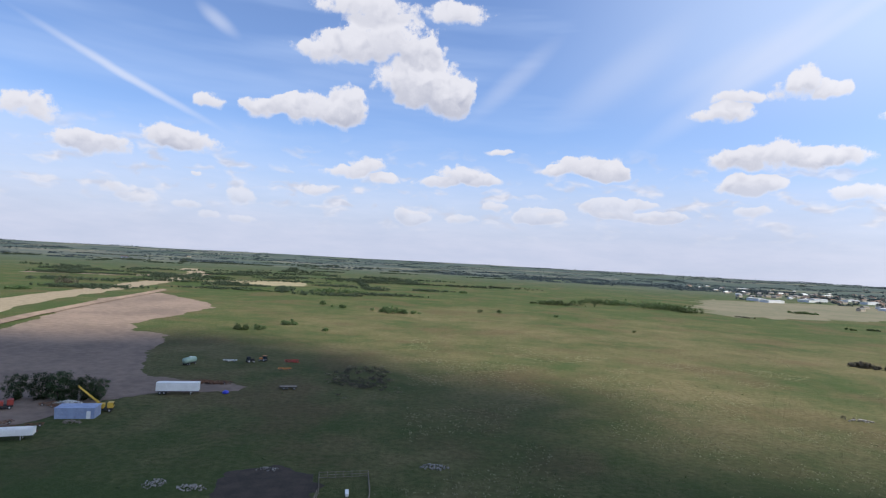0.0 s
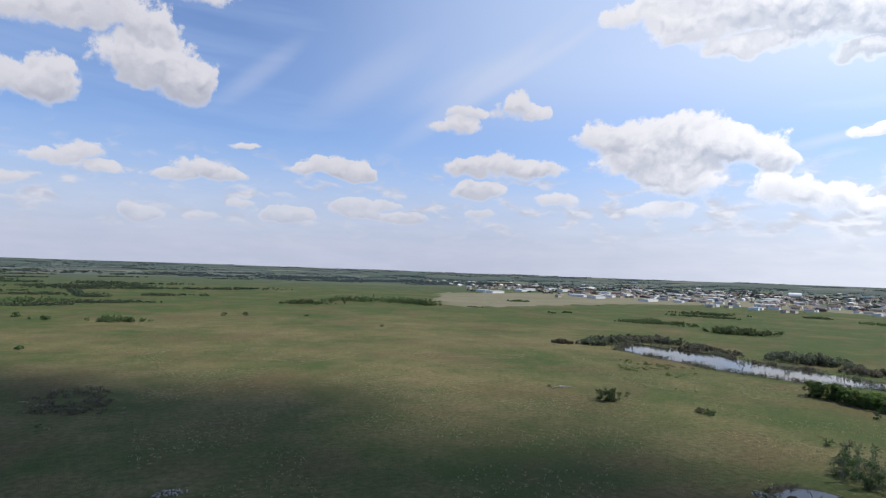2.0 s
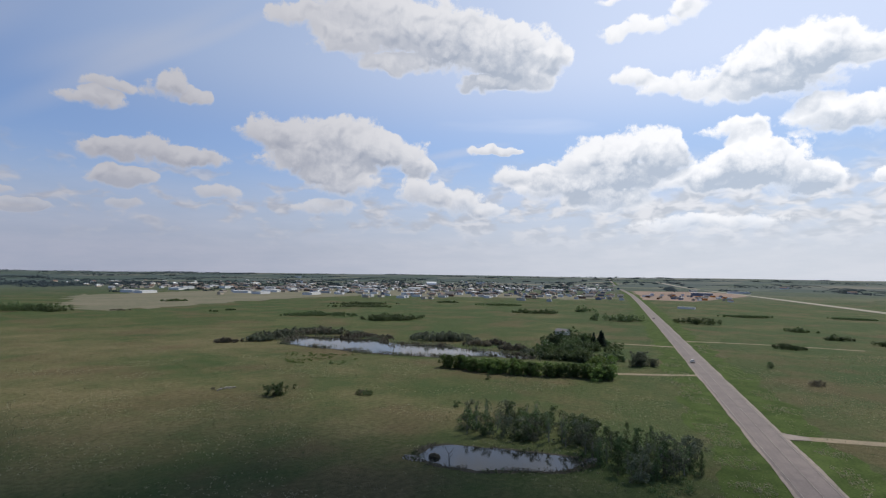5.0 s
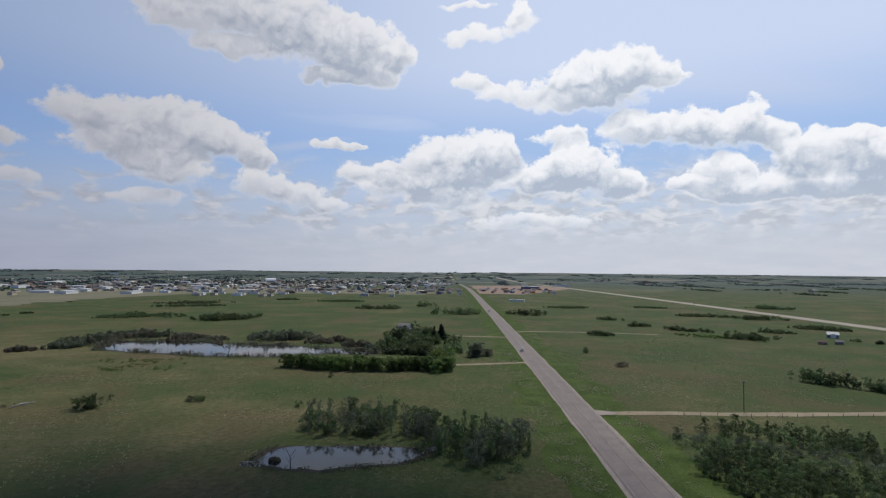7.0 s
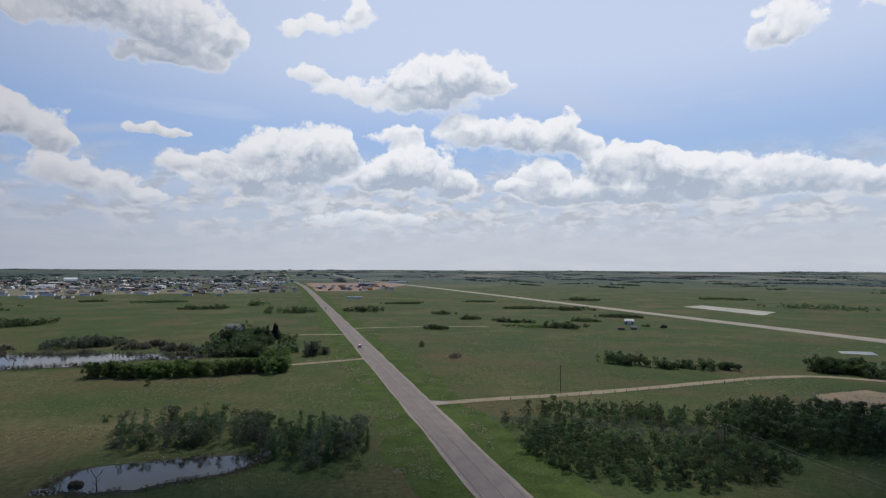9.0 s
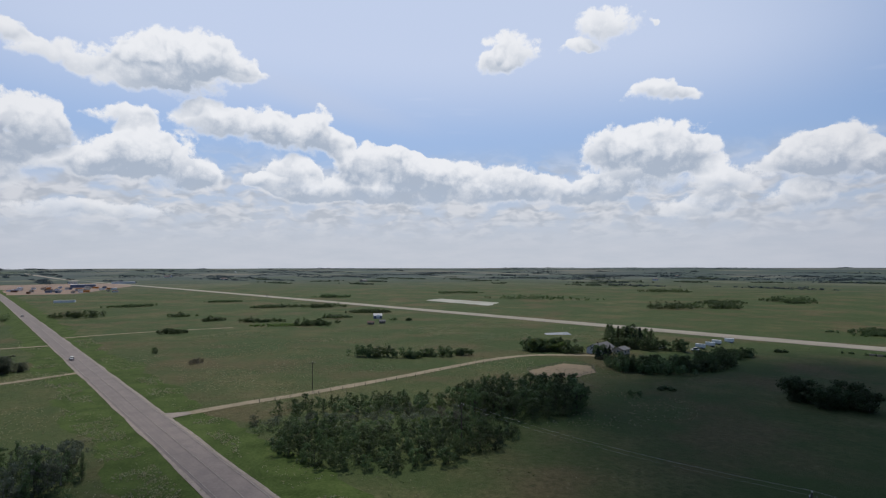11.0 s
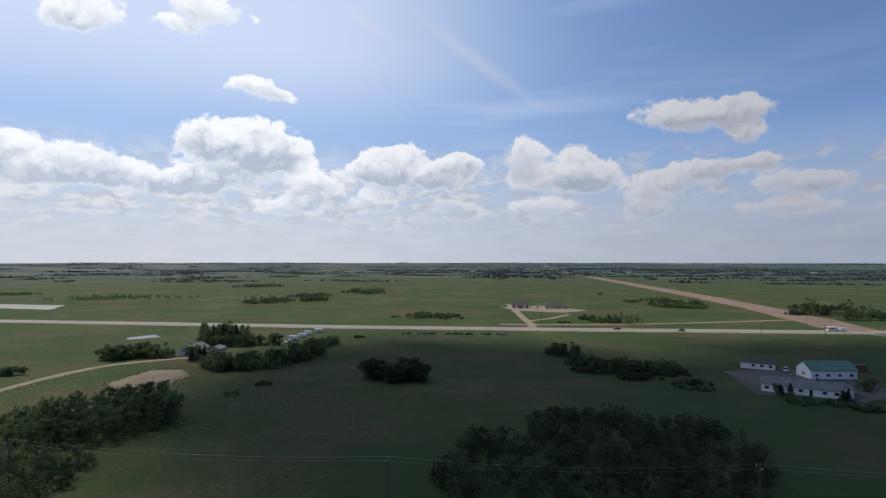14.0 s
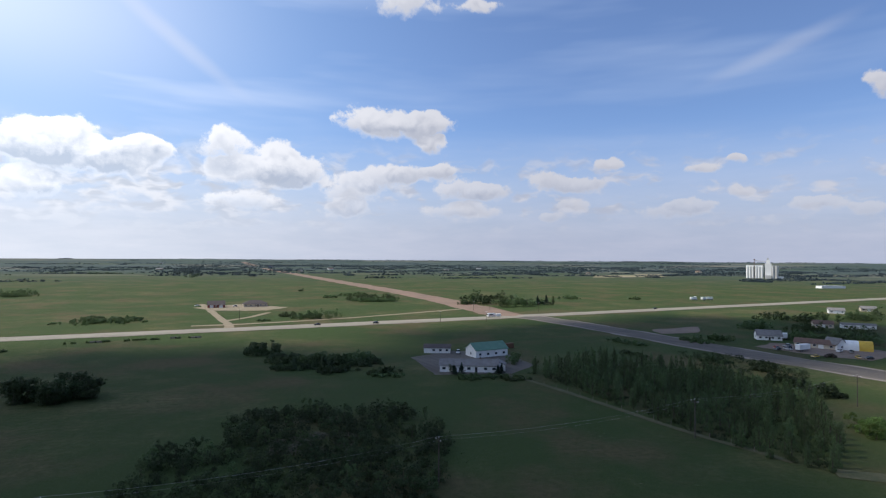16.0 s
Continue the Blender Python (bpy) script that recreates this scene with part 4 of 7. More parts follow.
KINDS = {
    "wood": [make_tree("tree", "green deciduous tree in a thick bluff", "tree", "green", BARK, 8.0, 2.6, 34, 50, 0.19, 100 + i, "round", 1, 0.10) for i in range(5)],
    "bush": [make_tree("bush", "dense rounded green willow bush", "bush", "green", BARK, 3.6, 2.2, 18, 60, 0.15, 200 + i, "round", 3, 0.08) for i in range(4)],
    "oval": [make_tree("leafy_shrub", "dark leafy shrub of a thick bluff", "shrub", "green", BARK, 5.0, 2.5, 21, 52, 0.185, 250 + i, "round", 3, 0.06) for i in range(3)],
    "deep": [make_tree("leafy_shrub", "deep green leafy shrub of a dense thicket, darkened as shaded", "shrub", "deep", BARK, 4.6, 2.7, 22, 52, 0.19, 270 + i, "round", 3, 0.05) for i in range(3)],
    "hedge": [make_tree("hedge_tree", "bright green caragana tree of a shelter row", "tree", "hedge", BARK, 6.0, 2.3, 26, 60, 0.18, 300 + i, "round", 2, 0.08) for i in range(3)],
    "lime": [make_tree("bush", "bright yellow-green leafy bush in grass", "bush", "lime", BARK, 4.5, 2.4, 21, 60, 0.17, 350 + i, "round", 3, 0.08) for i in range(2)],
    "willow": [make_tree("willow", "grey-green thin willow shrub", "shrub", "grey", BARK, 4.5, 2.4, 24, 50, 0.15, 400 + i, "thin", 4, 0.08) for i in range(3)],
    "dry": [make_tree("shrub", "grey-brown leafless twiggy shrub", "shrub", "dry", BARK, 3.0, 1.9, 20, 44, 0.12, 450 + i, "thin", 4, 0.08) for i in range(3)],
    "aspen": [make_tree("aspen", "slender aspen with sparse crown by the pond", "tree", "aspen", BARK_PALE, 9.0, 1.6, 32, 30, 0.14, 500 + i, "round", 1, 0.16) for i in range(4)],
    "poplar": [make_tree("poplar", "tall narrow green poplar tree", "tree", "green", BARK, 11.0, 2.0, 34, 40, 0.19, 550 + i, "column", 1, 0.04) for i in range(3)],
    "dark": [make_tree("evergreen", "dark dense bushy evergreen in scrapyard", "tree", "deep", BARK, 8.0, 3.7, 64, 80, 0.16, 650 + i, "round", 1, 0.03) for i in range(2)],
    "spruce": [make_tree("spruce", "dark blue-green conical spruce tree", "tree", "bluegreen", BARK, 9.0, 4.2, 60, 60, 0.20, 600 + i, "cone", 1, 0.05) for i in range(2)],
}
place_rnd = random.Random(77)


def plant(kind, x, y, height, z=0.0):
    root, h, spread = place_rnd.choice(KINDS[kind])
    s = height / h
    k = place_rnd.uniform(0.85, 1.2)
    m = pose(x, y, z, 0, 0, place_rnd.uniform(0, 360)) @ Matrix.Diagonal((s * k, s * k, s, 1))
    return copy_thing(root, m)


LEAF["straw"] = leaf_material("seed_straw", (0.20, 0.19, 0.12), (0.30, 0.28, 0.19), (0.16, 0.15, 0.09))
FAR_LABEL = {"wood": "distant bluff of green poplar trees", "bush": "low distant bluff of green willow bushes"}


def bluff_leaves(kind, x, y, w, d, h, turn):
    """The leaf blades of a bluff too far off to tell its trees apart; coarser the farther it lies."""
    rnd = place_rnd
    far = math.hypot(x, y)
    if far < 480:
        per, most, lo, hi, blades, size = 7.0, 68, 0.9, 2.0, 34, 0.42
    elif far < 1200:
        per, most, lo, hi, blades, size = 13.0, 105, 1.4, 2.8, 16, 0.66
    else:
        per, most, lo, hi, blades, size = 60.0, 42, 2.2, 4.4, 10, 1.6
    n = min(max(5, int(w * d / per)), most)
    c, s, z = math.cos(radians(turn)), math.sin(radians(turn)), land_height(far)
    stretch = max(1.0, math.sqrt(w * d / per / most)) if far > 1200 else 1.0
    # a bluff is a few lobes of unlike size and height, strung along its length, with gaps
    reach = 0.26 if w < 32 else 0.38
    lobes = [(rnd.uniform(-reach, reach) * w, rnd.uniform(-0.2, 0.2) * d, rnd.uniform(0.20, 0.38) * w, rnd.uniform(0.26, 0.5) * d, rnd.uniform(0.55, 1.05)) for _ in range(2 + min(5, int(w / 9)))]
    centres = []
    for _ in range(n):
        bx, by, bw, bd, bh = rnd.choice(lobes)
        a, q = rnd.uniform(0, 6.283), math.sqrt(rnd.uniform(0, 1))
        lx, ly = bx + q * math.cos(a) * bw, by + q * math.sin(a) * bd
        top = h * bh * rnd.uniform(0.6, 1.0) * (1.0 - 0.45 * q * q)
        r = rnd.uniform(lo, hi) * min(1.0, 0.45 + top / 7.0)
        px, py = x + c * lx - s * ly, y + s * lx + c * ly
        centres.append((px, py, z + max(top - r * 0.7, 0.5), r * stretch, max(r * 0.8, 0.6)))
        if far < 1200 or rnd.random() < 0.5:
            centres.append((px, py, z + top * 0.4, r * 1.15 * stretch, max(top * 0.42, 0.5)))
    return leaf_cloud(centres, blades, size, rnd.randint(0, 10 ** 6))


LEAF_OF = {"dry": "dry", "willow": "grey", "lime": "lime"}


def far_bluff(kind, x, y, w, d, h, turn):
    ob = leaf_mesh("bluff", bluff_leaves(kind, x, y, w, d, h, turn), LEAF[LEAF_OF.get(kind, "green")])
    return tagged(ob, FAR_LABEL.get(kind, FAR_LABEL["bush"]), "trees", "", "stuff")


def stand(kind, x, y, w, d, h, turn):
    """Trees or bushes of one kind in an oval w by d metres about (x, y)."""
    far = math.hypot(x, y)
    if far > 185 and w > 7 and kind in ("wood", "bush") or far > 330 and w > 9 or far > 560:
        return far_bluff(kind, x, y, w, d, h, turn)
    gap = max(2.6, 0.55 * h) if kind not in ("aspen", "poplar", "hedge") else 2.1
    n = max(1, int(math.pi / 4 * w * d / (gap * gap) * 1.15))
    n = min(n, 70)
    c, s = math.cos(radians(turn)), math.sin(radians(turn))
    for i in range(n):
        if n == 1:
            lx = ly = 0.0
        else:
            a, q = place_rnd.uniform(0, 6.283), math.sqrt(place_rnd.uniform(0, 1)) * 0.92
            lx, ly = q * math.cos(a) * w / 2, q * math.sin(a) * d / 2
        plant(kind, x + c * lx - s * ly, y + s * lx + c * ly, h * place_rnd.uniform(0.72, 1.08))


def inside(poly, x, y):
    hit = False
    for (x0, y0), (x1, y1) in zip(poly, list(poly[1:]) + [poly[0]]):
        if (y0 > y) != (y1 > y) and x < (x1 - x0) * (y - y0) / (y1 - y0) + x0:
            hit = not hit
    return hit


def grove(poly, gap, mixes, lo, hi, bare=1.0):
    """Trees scattered over a many-sided plot, no two nearer than the gap."""
    xs, ys = [p[0] for p in poly], [p[1] for p in poly]
    got = []
    for _ in range(6000):
        x, y = place_rnd.uniform(min(xs), max(xs)), place_rnd.uniform(min(ys), max(ys))
        if noise.noise(Vector((x * 0.07, y * 0.07, 8))) > bare + place_rnd.uniform(-0.1, 0.4):
            continue
        if inside(poly, x, y) and all((x - a) ** 2 + (y - b) ** 2 > gap * gap for a, b in got):
            got.append((x, y))
            kind = place_rnd.choice(mixes)
            tall = noise.noise(Vector((x * 0.05, y * 0.05, 3))) * 0.5 + 0.5
            plant(kind, x, y, lo + (hi - lo) * min(1, max(0, tall + place_rnd.uniform(-0.25, 0.25))))


def understory(name, label, poly, leaf, count, lo, hi, seed, bare=1.0):
    """Brush too dense to tell its bushes apart, over a many-sided plot; its height rises and falls."""
    rnd = random.Random(seed)
    xs, ys = [p[0] for p in poly], [p[1] for p in poly]
    centres = []
    while len(centres) < count:
        x, y = rnd.uniform(min(xs), max(xs)), rnd.uniform(min(ys), max(ys))
        if not inside(poly, x, y) or noise.noise(Vector((x * 0.07, y * 0.07, 8))) > bare + rnd.uniform(-0.1, 0.3):
            continue
        h = lo + (hi - lo) * min(1, max(0, 0.5 + 0.7 * noise.noise(Vector((x * 0.06, y * 0.06, 3))) + rnd.uniform(-0.3, 0.3)))
        centres.append((x, y, h * 0.5, rnd.uniform(0.9, 1.7), h * 0.55))
    return tagged(leaf_mesh(name, leaf_cloud(centres, 36, 0.22, seed), LEAF[leaf]), label, "brush", "", "stuff")


def row(kinds, points, wide, gap, lo, hi):
    """A belt of trees along a line, its tops rising and falling."""
    if isinstance(kinds, str):
        kinds = (kinds,)
    line = resample([(x, y, 0) for x, y in points], 0.5)
    length = 0.5 * len(line)
    count = int(length * wide / (gap * gap))
    for k in range(count):
        p = line[min(len(line) - 1, int((k + place_rnd.random()) * len(line) / count))]
        x, y = p.x + place_rnd.uniform(-0.5, 0.5) * wide, p.y + place_rnd.uniform(-0.5, 0.5) * wide
        tall = noise.noise(Vector((x * 0.09, y * 0.09, 5))) * 0.8 + 0.5
        plant(place_rnd.choice(kinds), x, y, lo + (hi - lo) * min(1, max(0, tall + place_rnd.uniform(-0.3, 0.3))))


stand("bush", -119, 333, 14.0, 7.0, 6.3, 20)
stand("bush", -109, 337, 11.8, 6.0, 6.5, 18)
stand("bush", -99, 367, 14.2, 7.1, 5.0, 15)
stand("bush", -71, 348, 8.6, 6.0, 3.3, 12)
stand("bush", -111, 530, 7.5, 6.0, 5.6, 12)
stand("bush", -90, 505, 16.0, 8.0, 5.8, 10)
stand("bush", -41, 482, 36.9, 18.4, 7.9, 5)
stand("bush", -130, 711, 73.8, 36.9, 8.9, 10)
stand("bush", -219, 658, 36.9, 18.5, 3.6, 18)
stand("bush", -188, 666, 18.8, 9.4, 5.1, 16)
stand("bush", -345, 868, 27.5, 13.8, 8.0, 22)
stand("dry", -415, 622, 26.3, 13.1, 8.1, 34)
stand("bush", -393, 516, 25.4, 12.7, 6.5, 37)
stand("bush", 38, 535, 4.5, 4.5, 3.5, -4)
stand("bush", 56, 538, 6.1, 6.0, 3.0, -6)
stand("bush", 110, 529, 7.5, 6.0, 2.6, -12)
stand("bush", 150, 430, 4.2, 4.2, 2.4, -19)
stand("bush", 33, 846, 17.9, 9.0, 5.6, -2)
stand("wood", 151, 697, 62.9, 31.5, 8.0, -12)
stand("wood", 225, 762, 79.1, 39.5, 10.5, -16)
stand("wood", 262, 746, 72.4, 36.2, 11.0, -19)
stand("wood", 292, 715, 59.7, 29.8, 10.0, -22)
stand("wood", 301, 682, 34, 18, 9.0, -24)
stand("bush", 507, 789, 33.3, 16.7, 5.4, -33)
stand("bush", 409, 560, 13.4, 6.7, 4.8, -36)
stand("bush", 435, 565, 18.3, 9.2, 3.9, -38)
stand("dry", 239, 312, 17.5, 8.7, 4.0, -37)
stand("dry", 355, 653, 23.0, 11.5, 2.2, -29)
stand("bush", 594, 498, 79.6, 39.8, 3.3, -50)
stand("bush", 444, 428, 63.6, 31.8, 4.8, -46)
stand("bush", 448, 333, 49.3, 24.6, 8.9, -54)
stand("bush", 773, 471, 36.7, 18.4, 4.1, -59)
stand("dry", 309, 308, 39.0, 19.5, 6.1, -45)
stand("dry", 311, 265, 30.9, 15.5, 4.7, -50)
stand("willow", 335, 205, 39.1, 19.5, 8.5, -59)
stand("dry", 324, 174, 21.7, 10.9, 6.1, -62)
stand("dry", 317, 148, 20.3, 10.1, 5.6, -65)
stand("wood", 346, 131, 16.2, 8.1, 15.4, -70)
stand("wood", 380, 132, 14.9, 7.5, 13.0, -71)
stand("wood", 323, 129, 13.2, 6.6, 10.3, -69)
stand("wood", 332, 116, 17.3, 8.7, 8.8, -71)
stand("wood", 299, 115, 23.9, 11.9, 6.9, -69)
stand("wood", 300, 98, 28.6, 14.3, 6.3, -72)
stand("wood", 290, 84, 10.8, 6.0, 6.5, -74)
stand("lime", 251, 73, 10.9, 6.0, 6.6, -74)
stand("willow", 300, 73, 14.4, 7.2, 7.2, -77)
stand("willow", 305, 64, 10.7, 6.0, 3.9, -79)
stand("bush", 223, 116, 3.0, 3.0, 3.2, -63)
stand("lime", 285, 82, 10.6, 6.0, 6.3, -74)
stand("bush", 172, 102, 2.4, 2.4, 2.2, -60)
stand("dry", 169, 143, 7.6, 6.0, 1.2, -50)
stand("bush", 148, 168, 6.9, 5.0, 4.6, -42)
stand("bush", 161, 171, 3.3, 3.3, 2.4, -44)
stand("dry", 143, 194, 8.3, 6.0, 0.9, -37)
stand("bush", 168, 141, 7.0, 6.0, 2.0, -51)
stand("willow", 266, 304, 28.2, 14.1, 6.9, -42)
stand("willow", 311, 320, 40.1, 20.0, 6.3, -45)
stand("dry", 235, 319, 13.2, 6.6, 2.9, -37)
stand("willow", 334, 205, 39.1, 19.5, 8.0, -59)
stand("bush", 636, 265, 46.6, 23.3, 7.1, -68)
stand("bush", 764, 372, 67.7, 33.8, 5.2, -64)
stand("bush", 589, 153, 46.3, 23.2, 9.5, -76)
stand("wood", 702, 221, 30.6, 15.3, 10.4, -73)
stand("bush", 784, 474, 41.6, 20.8, 3.9, -59)
stand("bush", 640, 537, 103.0, 51.5, 5.5, -50)
stand("bush", 456, 340, 55.6, 27.8, 7.1, -54)
stand("bush", 448, 438, 32.1, 16.0, 7.9, -46)
stand("bush", 439, 449, 38.5, 19.3, 5.1, -45)
stand("bush", 432, -2, 23.2, 11.6, 6.0, -91)
stand("bush", 575, -8, 29.0, 14.5, 5.2, -91)
stand("bush", 514, -33, 25.5, 12.8, 5.2, -94)
stand("bush", 491, -56, 22.5, 11.2, 6.2, -97)
stand("bush", 485, -73, 25.1, 12.6, 4.7, -99)
stand("bush", 443, -96, 30.8, 15.4, 7.7, -102)
stand("bush", 495, -130, 30.9, 15.4, 5.6, -105)
stand("bush", 632, -152, 43.6, 21.8, 5.9, -104)
stand("bush", 822, -222, 61.2, 30.6, 6.8, -105)
stand("bush", 540, -178, 49.2, 24.6, 4.9, -108)
stand("bush", 788, -63, 56.9, 28.5, 3.8, -95)
stand("bush", 743, 41, 45.7, 22.9, 4.9, -87)
stand("bush", 605, 82, 42.2, 21.1, 9.6, -83)
stand("bush", 656, -104, 50.5, 25.2, 5.3, -99)
stand("bush", 336, 11, 4.6, 4.6, 2.9, -89)
stand("dry", 293, -7, 9.8, 6.0, 2.4, -92)
stand("bush", 452, -168, 8.3, 6.0, 4.5, -111)
stand("bush", 428, -107, 3.5, 3.5, 3.2, -104)
stand("bush", 447, -120, 4.2, 4.2, 3.3, -105)
stand("lime", 450, -73, 40.2, 20.1, 1.9, -100)
stand("bush", 443, -178, 10.7, 6.0, 3.8, -112)
stand("wood", 278, -86, 18.3, 9.1, 7.9, -108)
stand("wood", 271, -97, 19.4, 9.7, 7.2, -110)
stand("wood", 262, -106, 20.3, 10.1, 6.7, -113)
stand("wood", 262, -120, 20.1, 10.0, 6.2, -115)
stand("wood", 259, -133, 16.5, 8.2, 5.5, -118)
stand("wood", 239, -191, 10.5, 6.0, 7.7, -129)
stand("wood", 253, -189, 13.1, 6.5, 6.6, -127)
stand("wood", 250, -175, 12.7, 6.4, 4.7, -126)
stand("wood", 248, -233, 13.7, 6.9, 7.5, -134)
stand("poplar", 269, -243, 5.4, 5.4, 9.3, -133)
stand("poplar", 258, -249, 6.3, 6.0, 10.0, -134)
stand("poplar", 247, -252, 9.4, 6.0, 10.6, -136)
stand("wood", 184, -178, 20.3, 10.2, 8.3, -135)
stand("wood", 174, -187, 20.0, 10.0, 7.8, -138)
stand("wood", 174, -206, 17.2, 8.6, 7.4, -140)
stand("wood", 179, -227, 14.6, 7.3, 6.7, -142)
stand("wood", 188, -258, 11.9, 6.0, 5.6, -144)
stand("bush", 190, -288, 12.5, 6.3, 2.7, -147)
stand("bush", 151, -145, 7.0, 6.0, 1.7, -135)
stand("bush", 153, -160, 8.7, 6.0, 2.5, -137)
stand("deep", 110, -191, 28.2, 14.1, 7.6, -151)
stand("bush", 438, -477, 42.2, 21.1, 10.6, -138)
stand("bush", 431, -524, 64.3, 32.2, 9.3, -141)
stand("bush", 466, -601, 47.7, 23.9, 8.4, -142)
stand("bush", 716, -784, 96.1, 48.1, 9.2, -138)
stand("bush", 647, -468, 150.8, 60.0, 7.8, -126)
stand("bush", 455, -708, 65.2, 32.6, 9.6, -147)
stand("bush", 860, -447, 67.7, 33.8, 5.4, -118)
stand("wood", 213, -423, 29.0, 14.5, 5.2, -154)
stand("bush", 54, -438, 34.7, 17.4, 9.7, -173)
stand("bush", 77, -452, 20.1, 10.1, 6.1, -171)
stand("poplar", 209, -413, 19.3, 9.6, 5.6, -154)
stand("poplar", 192, -428, 28.9, 14.4, 4.6, -156)
stand("bush", 66, -667, 24.3, 12.1, 5.8, -175)
stand("bush", 12, -607, 51.5, 25.8, 8.7, -179)
stand("bush", 37, -692, 40.4, 20.2, 7.8, -177)
stand("wood", 61, -278, 12.8, 6.4, 8.3, -168)
stand("wood", 47, -254, 22.6, 11.3, 4.8, -170)
stand("wood", 28, -253, 30.4, 15.2, 6.1, -174)
stand("wood", 14, -257, 22.4, 11.2, 5.8, -177)
stand("wood", 2, -220, 13.7, 6.9, 3.1, -180)
stand("bush", 198, -416, 54.8, 27.4, 4.8, -155)
stand("bush", 425, -683, 36.0, 18.0, 9.0, -148)
stand("bush", 94, -422, 14.6, 7.3, 2.3, -168)
stand("bush", 13, -621, 51.7, 25.9, 11.3, -179)
stand("bush", 120, -794, 11.1, 6.0, 6.4, -172)
stand("wood", -96, -611, 21.9, 10.9, 16.0, -189)
stand("wood", -111, -531, 22.9, 11.4, 19.1, -192)
stand("wood", -134, -544, 23.5, 11.8, 13.3, -194)
stand("spruce", -159, -570, 8.3, 6.0, 12.9, -196)
stand("spruce", -102, -581, 7.5, 6.0, 10.5, -190)
stand("bush", -286, -630, 18.6, 9.3, 5.1, -205)
stand("bush", -213, -640, 27.9, 14.0, 6.7, -199)
stand("wood", -190, -304, 20.5, 10.2, 6.7, -212)
stand("wood", -245, -356, 24.1, 12.0, 8.6, -215)
stand("wood", -312, -404, 42.5, 21.2, 9.3, -218)
stand("wood", -359, -412, 40.7, 20.3, 9.9, -221)
stand("wood", -391, -415, 19.2, 9.6, 12.2, -223)
stand("wood", -241, -306, 27.8, 13.9, 7.9, -218)
stand("wood", -252, -290, 26.5, 13.3, 7.5, -221)
stand("lime", -127, -138, 9.6, 6.0, 4.7, -223)
stand("lime", -126, -132, 6.1, 6.0, 3.9, -224)
stand("wood", -23, -227, 4.5, 4.5, 3.4, -187)
stand("spruce", -40, -229, 3.5, 3.5, 4.4, -191)
stand("spruce", -24, -226, 3.0, 3.0, 3.7, -187)
stand("spruce", -44, -228, 3.5, 3.5, 3.8, -192)
stand("bush", -44, -212, 18.6, 9.3, 1.9, -192)
stand("bush", -30, -211, 16.2, 8.1, 1.6, -189)
# shelter row and willow belt by the large pond, aspens on the bank of the small one
row(("hedge", "hedge", "hedge", "lime"), ((240, 149), (239, 130), (246, 99), (256, 71)), 5.0, 2.2, 5.4, 7.4)
grove(((144, 84), (149, 53), (162, 51), (170, 70), (162, 92)), 3.7, ("aspen", "aspen", "aspen", "willow", "bush"), 4.2, 7.4)
grove(((140, 47), (150, 50), (162, 36), (158, 24), (145, 20), (132, 33)), 3.3, ("aspen", "poplar", "wood", "willow", "aspen"), 3.6, 8.6)
understory("undergrowth", "grey-green willow brush under the pond's aspens", ((143, 84), (148, 51), (162, 49), (172, 70), (160, 94)), "grey", 70, 0.8, 2.4, 61)
understory("undergrowth", "tangled green brush beside the pond's aspens", ((139, 48), (150, 51), (163, 36), (156, 22), (128, 19), (124, 24), (134, 36)), "green", 90, 0.6, 2.2, 62)
for x, y, w, h in ((258, 302, 26, 6.5), (280, 313, 26, 6.0), (306, 318, 30, 6.5), (320, 296, 26, 6.0), (324, 274, 22, 5.0), (338, 226, 22, 7.0), (336, 205, 26, 8.0), (336, 184, 20, 6.0), (322, 150, 22, 4.0), (312, 134, 20, 4.0)):
    far_bluff("willow", x, y, w, 12, h, 62 if y < 290 else 140)
for x, y, w, h in ((318, 246, 26, 4.0), (338, 168, 24, 5.0), (296, 322, 18, 4.0)):
    far_bluff("dry", x, y, w, 12, h, 70)
# yard trees behind the shelter row
for x, y, w, d, h in ((298, 114, 24, 14, 7.5), (302, 98, 24, 14, 8.0), (312, 84, 18, 12, 6.5), (322, 118, 30, 18, 9.0), (345, 104, 34, 20, 10.0), (352, 128, 30, 18, 9.5), (378, 112, 34, 22, 9.0), (384, 136, 30, 20, 9.0)):
    far_bluff("wood", x, y, w, d, h, -66)
row(("spruce", "wood"), ((356, 118), (372, 104)), 6.0, 3.6, 8.0, 11.0)
row(("lime", "wood"), ((272, 84), (268, 74)), 6.0, 3.2, 5.0, 7.5)
# thick trees round the farmhouse
row(("wood", "wood", "bush", "lime"), ((254, -170), (251, -184), (244, -190)), 8.0, 3.2, 5.0, 8.5)
row(("wood", "spruce", "wood"), ((232, -196), (222, -196), (214, -188)), 6.0, 3.4, 4.5, 7.5)
row(("poplar", "spruce", "wood"), ((266, -238), (250, -240), (240, -244)), 7.0, 3.0, 8.0, 11.5)
row(("wood", "bush", "wood"), ((236, -224), (224, -238), (212, -246)), 7.0, 3.4, 4.5, 7.0)
row(("wood", "oval", "bush"), ((198, -178), (186, -182), (176, -196), (176, -214), (182, -236)), 13.0, 4.0, 4.5, 7.5)
row(("bush", "lime", "oval"), ((186, -246), (192, -262)), 8.0, 3.0, 3.0, 5.0)
